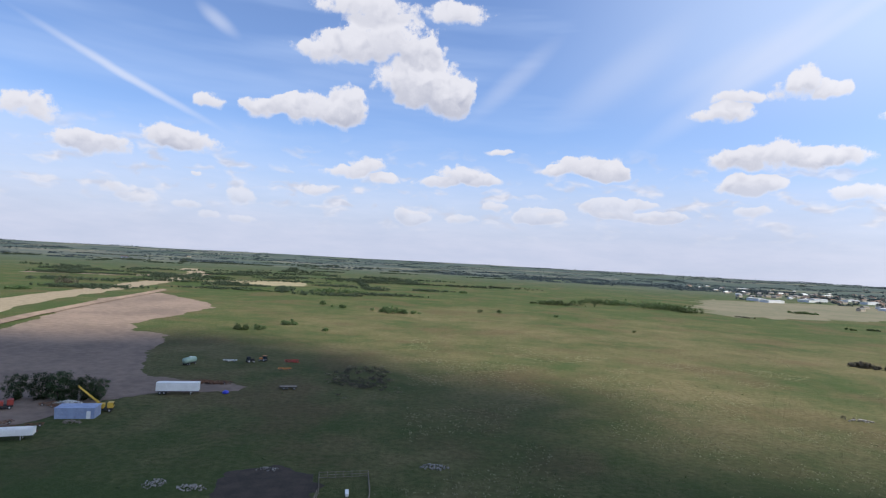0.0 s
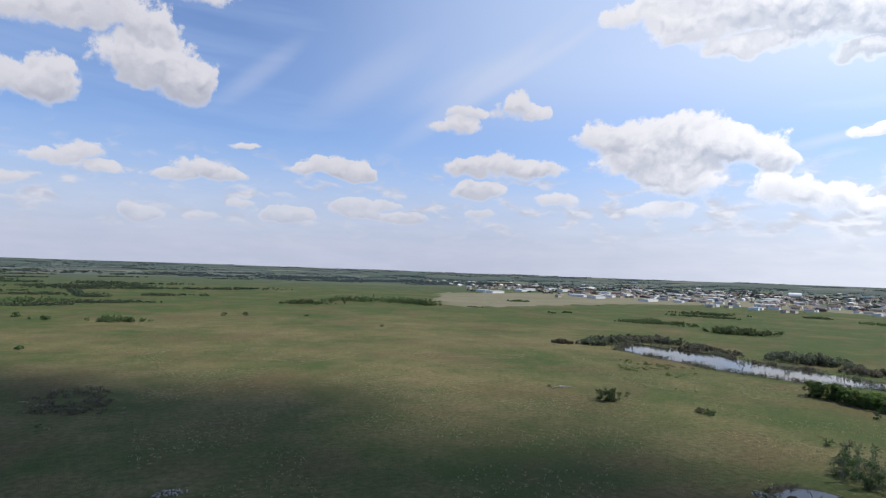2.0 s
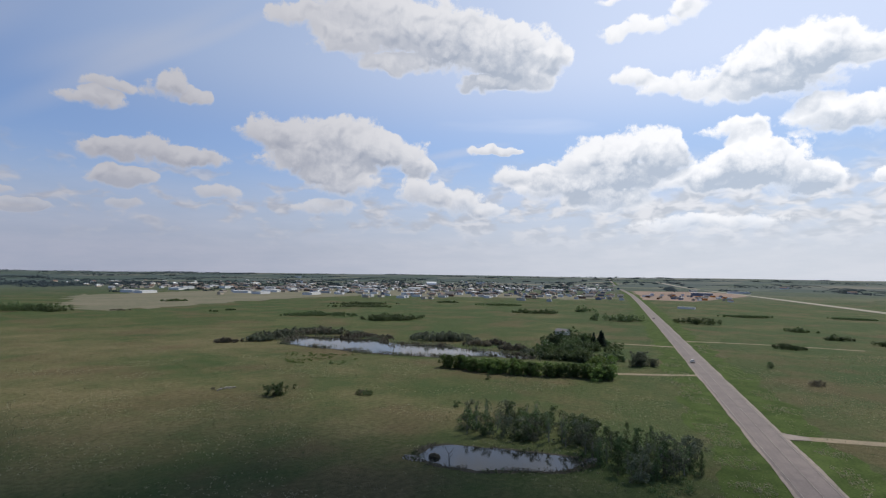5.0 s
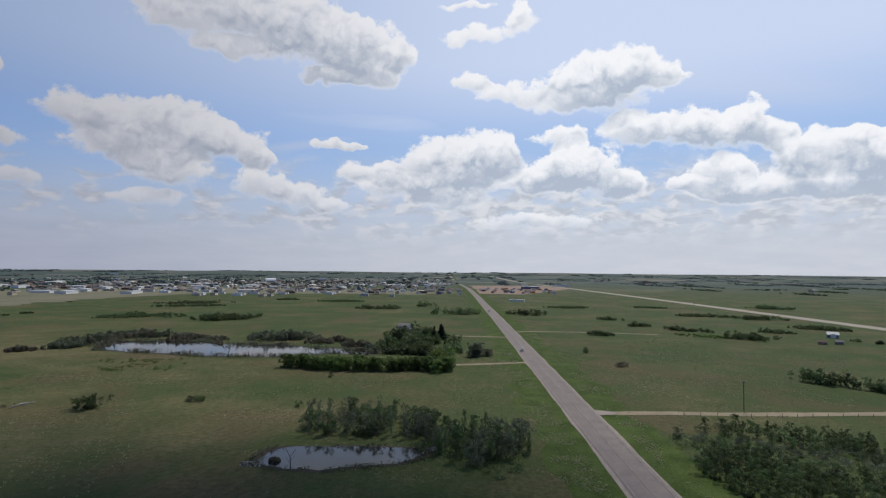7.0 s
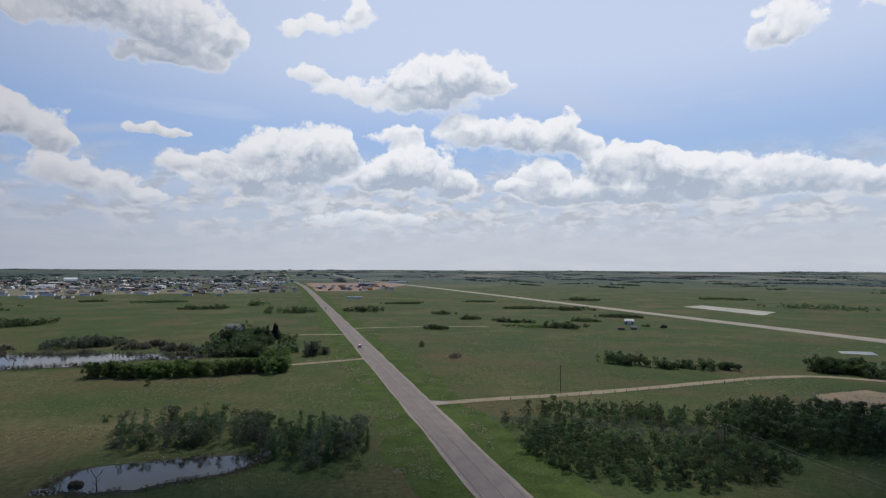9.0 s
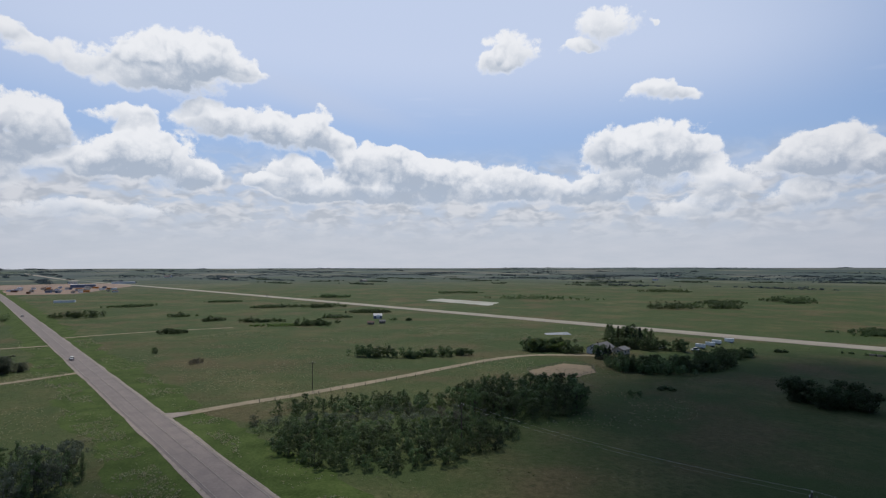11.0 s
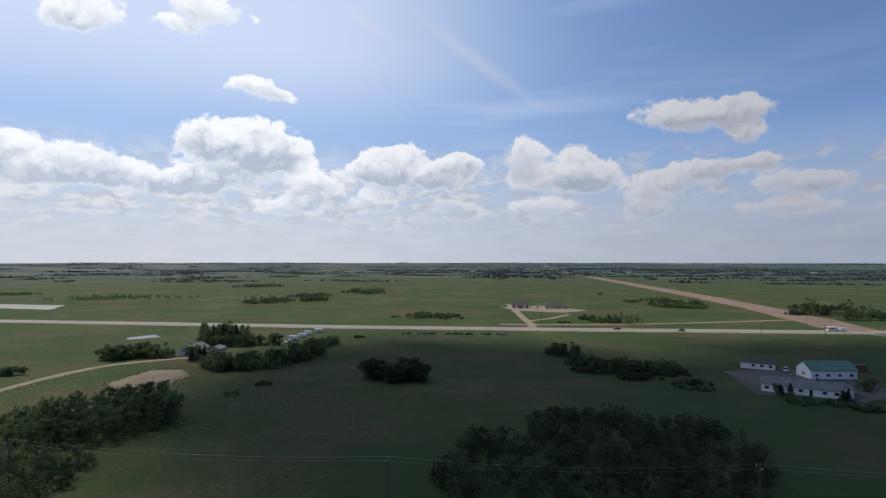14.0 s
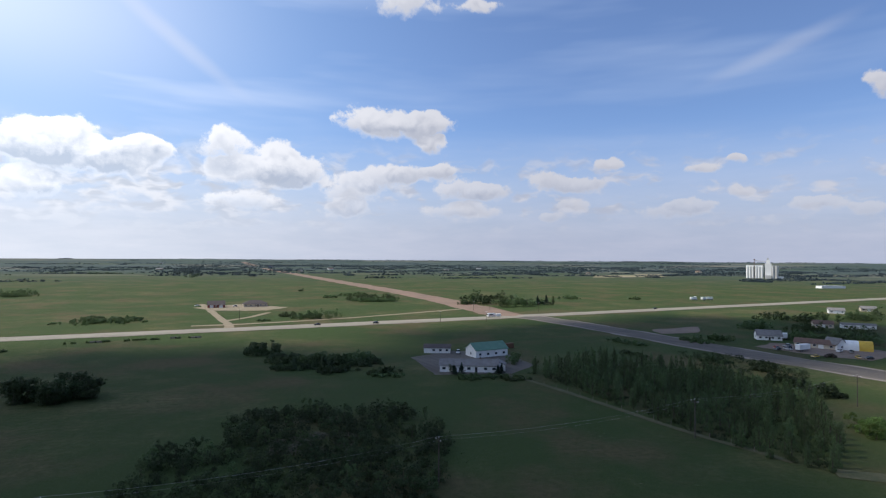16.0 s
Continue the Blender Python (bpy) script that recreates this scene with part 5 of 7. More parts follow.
# thickets by the motel and trees behind the crossing
for x, y, w, d, h in ((64, -274, 18, 10, 8.0), (48, -258, 26, 14, 5.0), (30, -247, 26, 14, 5.0), (13, -246, 22, 12, 4.0), (41, -236, 22, 10, 4.0), (23, -231, 24, 10, 3.5)):
    tagged(leaf_mesh("thicket", bluff_leaves("bush", x, y, w, d, h, 0), LEAF["deep"]), "dark low thicket of willow bushes in pasture", "bushes", "", "stuff")
for x, y, w, h in ((-78, -565, 30, 8.0), (-98, -570, 30, 11.0), (-122, -566, 34, 10.0), (-148, -562, 34, 7.0), (-112, -640, 60, 9.0)):
    tagged(leaf_mesh("bluff", bluff_leaves("wood", x, y, w, 14, h, 5), LEAF["deep"]), "dark trees of a farmyard beside the crossing", "trees", "", "stuff")
row(("spruce", "poplar"), ((-150, -556), (-166, -556)), 6.0, 4.5, 8.0, 12.0)
# farm trees, a low hedge by the cross highway and brush in the old yard
stand("wood", 243, -222, 26, 10, 9.0, -134)
stand("lime", 246, -186, 10, 8, 5.0, -130)
stand("wood", 236, -186, 9, 7, 8.0, -130)
stand("bush", 196, -255, 16, 6, 5.0, -142)
stand("bush", 148, -323, 74, 3, 1.5, 20)
stand("wood", -120, -540, 34, 12, 13.0, -192)
stand("bush", -36, -216, 26, 5, 2.6, -8)
stand("spruce", -27, -221, 9, 3, 5.5, -8)
stand("spruce", -44, -221, 8, 3, 5.0, -8)
stand("wood", -53, -244, 12, 6, 6.0, 70)
stand("bush", 4, -228, 22, 8, 3.0, 10)
stand("wood", -172, -300, 26, 8, 5.0, 110)
stand("wood", -262, -290, 30, 12, 8.0, 130)
stand("wood", -280, -330, 40, 16, 9.0, 140)
stand("bush", -130, -300, 26, 8, 3.0, 120)
stand("bush", -118, -262, 22, 8, 3.0, 110)
G1 = ((172, -15), (146, -18), (125, -30), (119, -42), (118, -56), (122, -74), (132, -86), (138, -100), (141, -113), (148, -121), (164, -132), (176, -98), (184, -57), (190, -35), (182, -24))
# the tall back, the dark front and the low mixed middle of the thicket beside the track
grove(((173, -83), (176, -97), (165, -132), (148, -120), (141, -112), (138, -98), (145, -87), (156, -80)), 3.5, ("wood", "wood", "oval", "wood", "deep"), 4.6, 8.4)
grove(((146, -18), (127, -29), (120, -41), (119, -55), (122, -72), (133, -82), (142, -74), (147, -52), (156, -35), (157, -25)), 3.6, ("oval", "wood", "oval", "bush", "deep"), 3.0, 5.6)
grove(((181, -26), (188, -35), (183, -57), (171, -81), (166, -80), (166, -63), (170, -42)), 4.0, ("wood", "oval", "bush"), 2.8, 5.2)
grove(((172, -18), (157, -25), (156, -35), (147, -52), (142, -74), (145, -87), (156, -80), (166, -72), (168, -50)), 5.4, ("willow", "lime", "bush", "willow", "dry"), 1.6, 3.4)
understory("undergrowth", "low green brush through the thicket", G1, "green", 330, 0.6, 2.6, 63)
understory("undergrowth", "grey-green willow brush in the thicket", ((172, -18), (157, -25), (147, -52), (142, -74), (156, -80), (172, -60)), "grey", 170, 0.8, 2.2, 64)
G2 = ((56, -106), (55, -118), (57, -134), (42, -138), (49, -160), (42, -168), (24, -171), (1, -169), (-12, -157), (-11, -132), (-5, -100), (20, -92), (46, -96))
grove(G2, 4.3, ("deep", "deep", "deep", "oval", "wood", "deep"), 1.8, 5.0, 0.22)
understory("undergrowth", "dense green brush of a low thicket, darkened as shaded", G2, "deep", 900, 0.7, 3.2, 65, 0.18)
understory("undergrowth", "grey twiggy brush in the thicket's clearing", ((34, -146), (22, -150), (8, -146), (12, -132), (30, -132)), "dry", 90, 0.5, 1.6, 66)
G3 = ((-55, -222), (-66, -186), (-77, -148), (-88, -118), (-96, -110), (-112, -128), (-137, -172), (-130, -215), (-90, -250))
grove(G3, 3.5, ("poplar",), 4.4, 8.4)
understory("undergrowth", "dark grassy brush under the windbreak", G3, "deep", 520, 0.5, 2.0, 67)
understory("undergrowth", "dark brush beside the side road", ((-128, -205), (-150, -190), (-172, -215), (-160, -262), (-140, -262)), "deep", 260, 0.6, 2.6, 68, 0.1)
for x, y, w, d, h in ((-150, -200, 22, 12, 4.5), (-158, -222, 26, 12, 4.0), (-146, -176, 20, 12, 5.0), (-146, -240, 22, 12, 3.5)):
    tagged(leaf_mesh("thicket", bluff_leaves("bush", x, y, w, d, h, 60), LEAF["deep"]), "dark low thicket of willow bushes beside the windbreak", "bushes", "", "stuff")


understory("dead_brush", "grey dead brush and weeds in the old yard", ((-41, 225), (-33, 240), (-21, 235), (-15, 196), (-24, 187), (-35, 190)), "dry", 110, 0.4, 1.5, 71, 0.12)
understory("tall_weeds", "pale tall weeds round dead brush", ((-44, 228), (-33, 246), (-18, 240), (-11, 194), (-24, 183), (-38, 187)), "straw", 36, 0.3, 0.9, 72, 0.0)
understory("low_shrubs", "low yellow-green shrubs dotted over the meadow", ((233, 256), (244, 210), (216, 186), (212, 212), (200, 218)), "hedge", 70, 0.5, 1.2, 73, 0.05)


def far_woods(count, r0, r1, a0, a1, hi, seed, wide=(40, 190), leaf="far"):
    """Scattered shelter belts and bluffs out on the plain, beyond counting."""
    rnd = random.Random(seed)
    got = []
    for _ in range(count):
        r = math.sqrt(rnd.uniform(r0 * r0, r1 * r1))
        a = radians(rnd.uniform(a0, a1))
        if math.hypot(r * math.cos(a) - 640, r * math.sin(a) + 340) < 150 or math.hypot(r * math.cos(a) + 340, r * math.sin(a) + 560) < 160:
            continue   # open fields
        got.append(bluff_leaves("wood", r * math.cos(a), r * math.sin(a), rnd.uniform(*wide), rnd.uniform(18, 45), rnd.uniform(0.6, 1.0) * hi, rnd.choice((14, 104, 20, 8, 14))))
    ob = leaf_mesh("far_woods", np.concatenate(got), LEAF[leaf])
    tagged(ob, "far scattered woods and shelter belts in distance-toned green", "woods", "", "stuff")


far_woods(30, 1300, 2400, -75, -5, 8.0, 5, (50, 200), "mid")
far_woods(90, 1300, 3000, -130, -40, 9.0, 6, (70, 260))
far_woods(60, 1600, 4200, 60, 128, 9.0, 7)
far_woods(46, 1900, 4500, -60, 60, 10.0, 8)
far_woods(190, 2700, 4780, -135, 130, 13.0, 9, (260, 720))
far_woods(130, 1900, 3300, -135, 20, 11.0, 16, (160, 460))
far_woods(60, 2000, 3600, 60, 130, 11.0, 17, (160, 460))
far_woods(58, 650, 1300, 90, 125, 7.5, 10, (40, 130), "mid")
far_woods(80, 1300, 3000, -135, -70, 9.5, 11, (80, 300))
far_woods(40, 1000, 2600, 84, 128, 8.5, 12, (60, 200), "mid")
far_woods(44, 2600, 4800, 8, 60, 13.0, 13, (200, 500))
far_woods(34, 1750, 2350, 58, 82, 12.0, 15, (150, 340))


def weeds(name, label, leaf, count, blades, size, a0, a1, r0, r1, seed):
    """Low tufts and weeds over the meadow, gathered in drifts."""
    rnd = random.Random(seed)
    centres = []
    while len(centres) < count:
        r, a = math.sqrt(rnd.uniform(r0 * r0, r1 * r1)), radians(rnd.uniform(a0, a1))
        x, y = r * math.cos(a), r * math.sin(a)
        if noise.noise(Vector((x / 30.0, y / 30.0, seed))) < 0.05 or abs(y - 0.258 * x + 41) < 9 or inside(POND_1, x, y) or inside(POND_2, x, y) or inside(DIRT, x, y) or inside(G1, x, y):
            continue
        s = rnd.uniform(0.5, 1.5)
        centres.append((x, y, 0.12 * s, 0.45 * s, 0.22 * s))
    ob = leaf_mesh(name, leaf_cloud(centres, blades, size, seed), LEAF[leaf])
    return tagged(ob, label, "weeds", "", "stuff")


weeds("weeds", "low green weed tufts in the meadow", "green", 1400, 7, 0.15, -130, 128, 85, 420, 3)
weeds("dry_weeds", "pale dry weed tufts in the meadow", "straw", 6000, 5, 0.13, -40, 97, 85, 420, 4)
weeds("seed_heads", "pale seed heads in drifts of grass", "straw", 9000, 4, 0.15, -15, 93, 85, 330, 5)


weeds("pale_grass", "pale dry grass drifts over the pasture", "straw", 5200, 5, 0.17, -50, -2, 165, 440, 6)


def verge_straw(count, seed):
    """Dry seed-headed grass in drifts along the highway's ditches."""
    rnd = random.Random(seed)
    centres = []
    while len(centres) < count:
        x = 95 + 330 * rnd.random() ** 1.6
        y = 0.2534 * x - 39.8
        off = rnd.choice((-1, 1)) * rnd.uniform(8.5, 19.0)
        p = Vector((x - 0.2456 * off, y + 0.9694 * off, 0))
        if noise.noise(p / 14.0 + Vector((seed, 0, 0))) < 0.12 or (180 < x < 205 and off < 0):
            continue
        k = rnd.uniform(0.5, 1.4)
        centres.append((p.x, p.y, 0.15 * k, 0.5 * k, 0.28 * k))
    tagged(leaf_mesh("verge_grass", leaf_cloud(centres, 6, 0.16, seed), LEAF["straw"]), "dry straw-coloured grass along the highway ditches", "grass", "", "stuff")


verge_straw(2600, 91)


def reeds(name, label, leaf, poly, count, seed, lo=-0.5, hi=2.5, size=0.2, h=0.8, skip=0.0):
    """Tufts of reeds and dead brush along a pond's edge."""
    rnd = random.Random(seed)
    line = resample([(x, y, 0) for x, y in list(poly) + [poly[0]]], 1.0)
    mid = sum(line, Vector()) / len(line)
    centres = []
    for _ in range(count):
        p = rnd.choice(line)
        if noise.noise(p * 0.08 + Vector((seed, 0, 0))) < skip:
            continue
        q = p + (p - mid).normalized() * rnd.uniform(lo, hi) + Vector((rnd.uniform(-1, 1), rnd.uniform(-1, 1), 0))
        centres.append((q.x, q.y, h * 0.45, rnd.uniform(0.3, 0.8), h * rnd.uniform(0.5, 1.1)))
    tagged(leaf_mesh(name, leaf_cloud(centres, 12, size, seed), LEAF[leaf]), label, "reeds", "", "stuff")


reeds("reeds", "brown dead reeds along the large pond", "dry", POND_1, 1500, 1, -1.5, 4.0, 0.28, 1.5)
reeds("reeds", "grey-green sedge along the large pond", "grey", POND_1, 900, 2, 0.0, 6.0, 0.28, 1.2)
reeds("reeds", "dead willow tufts standing in the large pond", "dry", POND_1, 420, 7, -11.0, 0.0, 0.30, 1.7, 0.05)
reeds("reeds", "grey dead brush along the large pond's bank", "grey", POND_1, 500, 8, -2.0, 9.0, 0.30, 2.2, -0.1)
reeds("reeds", "brown sedge round the small pond", "dry", POND_2, 420, 3, -0.6, 2.2, 0.14, 0.7)
reeds("reeds", "green sedge round the small pond", "green", POND_2, 420, 4, 0.0, 3.0, 0.14, 0.7)

# a bare snag, a mud mound and bank stones in the small pond
snag = thing("dead_tree", "bare grey dead tree leaning from the pond", "dead tree", pose(118.4, 73.5, 0))
bm = bmesh.new()
limb(bm, (0, 0, -0.3), (0.5, 0.5, 2.4), 0.14, 0.09)
part("trunk", bm, BARK, snag)
for k, (a, b) in enumerate((((0.5, 0.5, 2.4), (0.2, 1.6, 4.3)), ((0.5, 0.5, 2.4), (1.0, -0.8, 4.0)), ((0.3, 0.3, 1.5), (0.2, -0.9, 2.9)), ((0.35, 1.05, 3.35), (0.9, 1.9, 4.2)), ((0.75, -0.15, 3.2), (0.3, -1.0, 4.4)), ((0.2, 0.2, 1.0), (0.1, 1.2, 2.0)))):
    bm = bmesh.new()
    limb(bm, a, b, 0.07, 0.02, 5)
    part("branch", bm, BARK, snag)
bm = bmesh.new()
bmesh.ops.create_icosphere(bm, subdivisions=4, radius=1.0)
for v in bm.verts:
    v.co *= 1 + 0.22 * noise.noise(v.co * 2.4) + 0.08 * noise.noise(v.co * 9.0)
    v.co = Vector((v.co.x * 1.3, v.co.y * 1.5, max(v.co.z, -0.2) * 1.0))
lodge = part("mud_mound", bm, MUD, smooth=True)
lodge.matrix_basis = pose(121.0, 79.5, 0.15)
tagged(lodge, "dark mound of mud and sticks in the small pond", "mound")

# ---- buildings ----
def box(bm, sx, sy, sz, x=0.0, y=0.0, z=0.0, turn=0.0):
    """A box with its foot's middle at (x, y, z)."""
    m = pose(x, y, z + sz / 2, 0, 0, turn) @ Matrix.Diagonal((sx, sy, sz, 1))
    return bmesh.ops.create_cube(bm, size=1.0, matrix=m)["verts"]


def rod(bm, a, b, r, n=8):
    limb(bm, a, b, r, r, n)


def box_part(name, material, parent, sx, sy, sz, x=0.0, y=0.0, z=0.0, turn=0.0, bevel=0.0, label=""):
    bm = bmesh.new()
    box(bm, sx, sy, sz, x, y, z, turn)
    if bevel:
        bmesh.ops.bevel(bm, geom=bm.edges[:], offset=bevel, segments=2, affect="EDGES")
    return part(name, bm, material, parent, label)


def gable_roof(bm, length, width, rise, over, z, thick=0.18):
    """Two sloping slabs that meet in a ridge along x."""
    hw, hl = width / 2 + over, length / 2 + over
    drop = rise * over / (width / 2)
    prof = [(-hw, z - drop), (0, z + rise), (hw, z - drop), (hw, z - drop - thick), (0, z + rise - thick), (-hw, z - drop - thick)]
    ends = []
    for x in (-hl, hl):
        ends.append([bm.verts.new((x, y, h)) for y, h in prof])
    for k in range(6):
        j = (k + 1) % 6
        bm.faces.new((ends[0][k], ends[0][j], ends[1][j], ends[1][k]))
    for e in ends:
        bm.faces.new((e[0], e[1], e[4], e[5]))
        bm.faces.new((e[1], e[2], e[3], e[4]))
    bmesh.ops.recalc_face_normals(bm, faces=bm.faces)


def hip_roof(bm, length, width, rise, over, z):
    hw, hl = width / 2 + over, length / 2 + over
    ridge = max(0.3, hl - hw)
    base = [bm.verts.new(p) for p in ((-hl, -hw, z), (hl, -hw, z), (hl, hw, z), (-hl, hw, z))]
    eave = [bm.verts.new((v.co.x, v.co.y, z + 0.18)) for v in base]
    top = [bm.verts.new((-ridge, 0, z + rise)), bm.verts.new((ridge, 0, z + rise))]
    for k in range(4):
        j = (k + 1) % 4
        bm.faces.new((base[k], base[j], eave[j], eave[k]))
    bm.faces.new(base[::-1])
    bm.faces.new((eave[0], eave[1], top[1], top[0]))
    bm.faces.new((eave[1], eave[2], top[1]))
    bm.faces.new((eave[2], eave[3], top[0], top[1]))
    bm.faces.new((eave[3], eave[0], top[0]))
    bmesh.ops.recalc_face_normals(bm, faces=bm.faces)


def gable_walls(bm, length, width, height, rise):
    """Walls with pointed ends, closed below."""
    prof = [(-width / 2, 0), (width / 2, 0), (width / 2, height), (0, height + rise - 0.1), (-width / 2, height)]
    ends = [[bm.verts.new((x, y, z)) for y, z in prof] for x in (-length / 2, length / 2)]
    for k in range(5):
        j = (k + 1) % 5
        bm.faces.new((ends[0][k], ends[0][j], ends[1][j], ends[1][k]))
    bm.faces.new(ends[0][::-1])
    bm.faces.new(ends[1])
    bmesh.ops.recalc_face_normals(bm, faces=bm.faces)


def window_part(root, x, y, z, w, h, along_x=True):
    """A window set 3 cm proud of the wall: frame, and glass under it."""
    sx, sy = (w, 0.08) if along_x else (0.08, w)
    bm = bmesh.new()
    t = 0.09
    for a, b, c, d in ((w, t, 0, h - t), (w, t, 0, 0), (t, h, -w / 2 + t / 2, 0), (t, h, w / 2 - t / 2, 0)):
        if along_x:
            box(bm, a, 0.10, b, x + c, y, z + d)
        else:
            box(bm, 0.10, a, b, x, y + c, z + d)
    frame_ob = part("window", bm, WHITE_PAINT, root, "white framed window")
    box_part("pane", GLASS, frame_ob, sx * (1 if not along_x else 0.94), sy * (1 if along_x else 0.94), h * 0.9, x, y, z + h * 0.05)


def house(name, label, category, m, length, width, height, rise, wall, roof, hip=False, windows=3, doors=((0.0, 2.4, 2.2),), side=-1, chimney=False):
    root = thing(name, label, category, m)
    bm = bmesh.new()
    if hip:
        box(bm, length, width, height)
    else:
        gable_walls(bm, length, width, height, rise)
    part("wall", bm, wall, root)
    bm = bmesh.new()
    (hip_roof if hip else gable_roof)(bm, length, width, rise, 0.45, height)
    roof_ob = part("roof", bm, roof, root)
    if chimney:
        box_part("chimney", ROOF_BROWN, roof_ob, 0.6, 0.6, 1.6, length * 0.2, 0, height + rise * 0.6)
    for s in (-1, 1):
        for k in range(windows):
            x = -length / 2 + (k + 0.5) * length / windows
            if s == side and any(abs(x - d[0]) < (d[1] + 1.3) / 2 for d in doors):
                continue
            window_part(root, x, s * (width / 2 + 0.02), min(1.0, height * 0.35), min(1.5, length / windows * 0.6), 1.15)
    window_part(root, length / 2 + 0.02, 0, min(1.0, height * 0.35), 1.3, 1.15, False)
    window_part(root, -length / 2 - 0.02, 0, min(1.0, height * 0.35), 1.3, 1.15, False)
    for x, w, h in doors:
        box_part("door", DARK if w < 1.5 else WHITE_PAINT, root, w, 0.1, h, x, side * (width / 2 + 0.04), 0.05, label="closed " + ("entry door" if w < 1.5 else "wide garage door"))
    return root


def flat_hall(name, label, m, length, width, height, wall, roof, bays=3):
    """A low hall with a parapet roof and bay doors."""
    root = thing(name, label, "hall", m)
    box_part("wall", wall, root, length, width, height)
    bm = bmesh.new()
    box(bm, length + 0.3, width + 0.3, 0.35, 0, 0, height - 0.05)
    box(bm, length * 0.12, width * 0.2, 1.0, length * 0.2, 0, height + 0.2)
    part("roof", bm, roof, root)
    for k in range(bays):
        box_part("bay_door", WHITE_PAINT if wall is not WHITE_PAINT else STEEL, root, length / bays * 0.5, 0.12, height * 0.6, -length / 2 + (k + 0.5) * length / bays, -width / 2 - 0.04, 0.05)
    return root


def arched(bm, length, width, height, n=14, x0=0.0):
    """A half-round shelter along x, closed at both ends."""
    ends = []
    for x in (x0 - length / 2, x0 + length / 2):
        ends.append([bm.verts.new((x, -width / 2 * math.cos(math.pi * k / n), height * math.sin(math.pi * k / n) ** 0.8)) for k in range(n + 1)])
    for k in range(n):
        bm.faces.new((ends[0][k], ends[0][k + 1], ends[1][k + 1], ends[1][k]))
    bm.faces.new(ends[0])
    bm.faces.new(ends[1][::-1])
    bmesh.ops.recalc_face_normals(bm, faces=bm.faces)


# white buildings by the windbreak
house("barn", "white barn with a green sheet roof beside a yard", "barn", pose(-45, -266, 0, 0, 0, 23), 18, 9.5, 3.7, 2.9, WHITE_PAINT, ROOF_GREEN, windows=4, doors=((4.0, 3.6, 3.6),))
motel = house("long_house", "long low white house with a grey shingle roof", "house", pose(-31, -230.5, 0, 0, 0, 172), 24, 9.5, 2.9, 1.9, WHITE_PAINT, ROOF_GREY, windows=7, doors=((3.0, 1.0, 2.1), (-6.0, 1.0, 2.1)), chimney=True)
house("shed", "low white shed with a dark roof and skylights", "shed", pose(-22, -277, 0, 0, 0, -8), 13, 8, 2.8, 1.3, WHITE_PAINT, ROOF_DARK, windows=4, doors=((4.0, 2.4, 2.3),), side=1)
house("garage", "small white garage beside the long house", "garage", pose(-43.5, -231, 0, 0, 0, 80), 7, 6, 2.7, 1.4, WHITE_PAINT, ROOF_GREY, windows=2, doors=((0.0, 2.6, 2.2),))
# workshop beyond the cross highway
house("workshop", "dark red workshop with white doors and dark roof", "workshop", pose(162, -540, 0, 0, 0, 198), 15, 11, 2.9, 3.4, SIDING_RED, ROOF_DARK, windows=3, doors=((-4.0, 3.0, 2.8), (4.0, 3.0, 2.8)))
house("bungalow", "long dark bungalow with a grey-brown roof", "house", pose(129, -551, 0, 0, 0, 198), 22, 12, 2.6, 3.4, SIDING_TAN, ROOF_DARK, hip=True, windows=5, doors=((2.0, 1.0, 2.1),))
# farm among the trees
house("farmhouse", "pale grey farmhouse among garden trees", "house", pose(233, -203, 0, 0, 0, 110), 14, 8.5, 3.0, 2.2, WHITE_PAINT, ROOF_GREY, windows=4, doors=((1.0, 1.0, 2.1),), chimney=True)
house("garage", "low tan garage beside the farmhouse", "garage", pose(225, -210, 0, 0, 0, 110), 7, 6, 2.6, 1.2, SIDING_TAN, ROOF_GREY, windows=2, doors=((0.0, 2.6, 2.2),))
# small farm out on the meadow
house("farm_shed", "small farm shed with a bright steel roof", "shed", pose(474, -163, 0, 0, 0, 78), 7, 4.6, 2.8, 1.6, SIDING_BLUE, STEEL, windows=3, doors=((0.0, 3.0, 3.0),), side=1)
house("cabin", "weathered grey wooden cabin in grass", "cabin", pose(428, -141, 0, 0, 0, 70), 5.0, 3.6, 1.8, 1.0, WOOD_GREY, ROOF_BROWN, windows=2, doors=((0.0, 1.0, 2.0),))
house("cabin", "low weathered hut with a pale roof", "cabin", pose(432, -152, 0, 0, 0, 80), 4.5, 3.5, 1.9, 1.0, WOOD_GREY, ROOF_GREY, windows=1, doors=((1.5, 1.0, 2.0),))
# sheds in the yard behind the pond hedge
house("shed", "small white shed among yard trees", "shed", pose(426, 153, 0, 0, 0, 75), 10, 7, 3.0, 1.6, WHITE_PAINT, ROOF_GREY, windows=2, doors=((2.0, 2.4, 2.3),))
house("shed", "small pale shed behind the hedge", "shed", pose(352, 138, 0, 0, 0, 70), 5, 4, 2.4, 1.0, WHITE_PAINT, STEEL, windows=1, doors=((-1.0, 1.0, 2.0),))
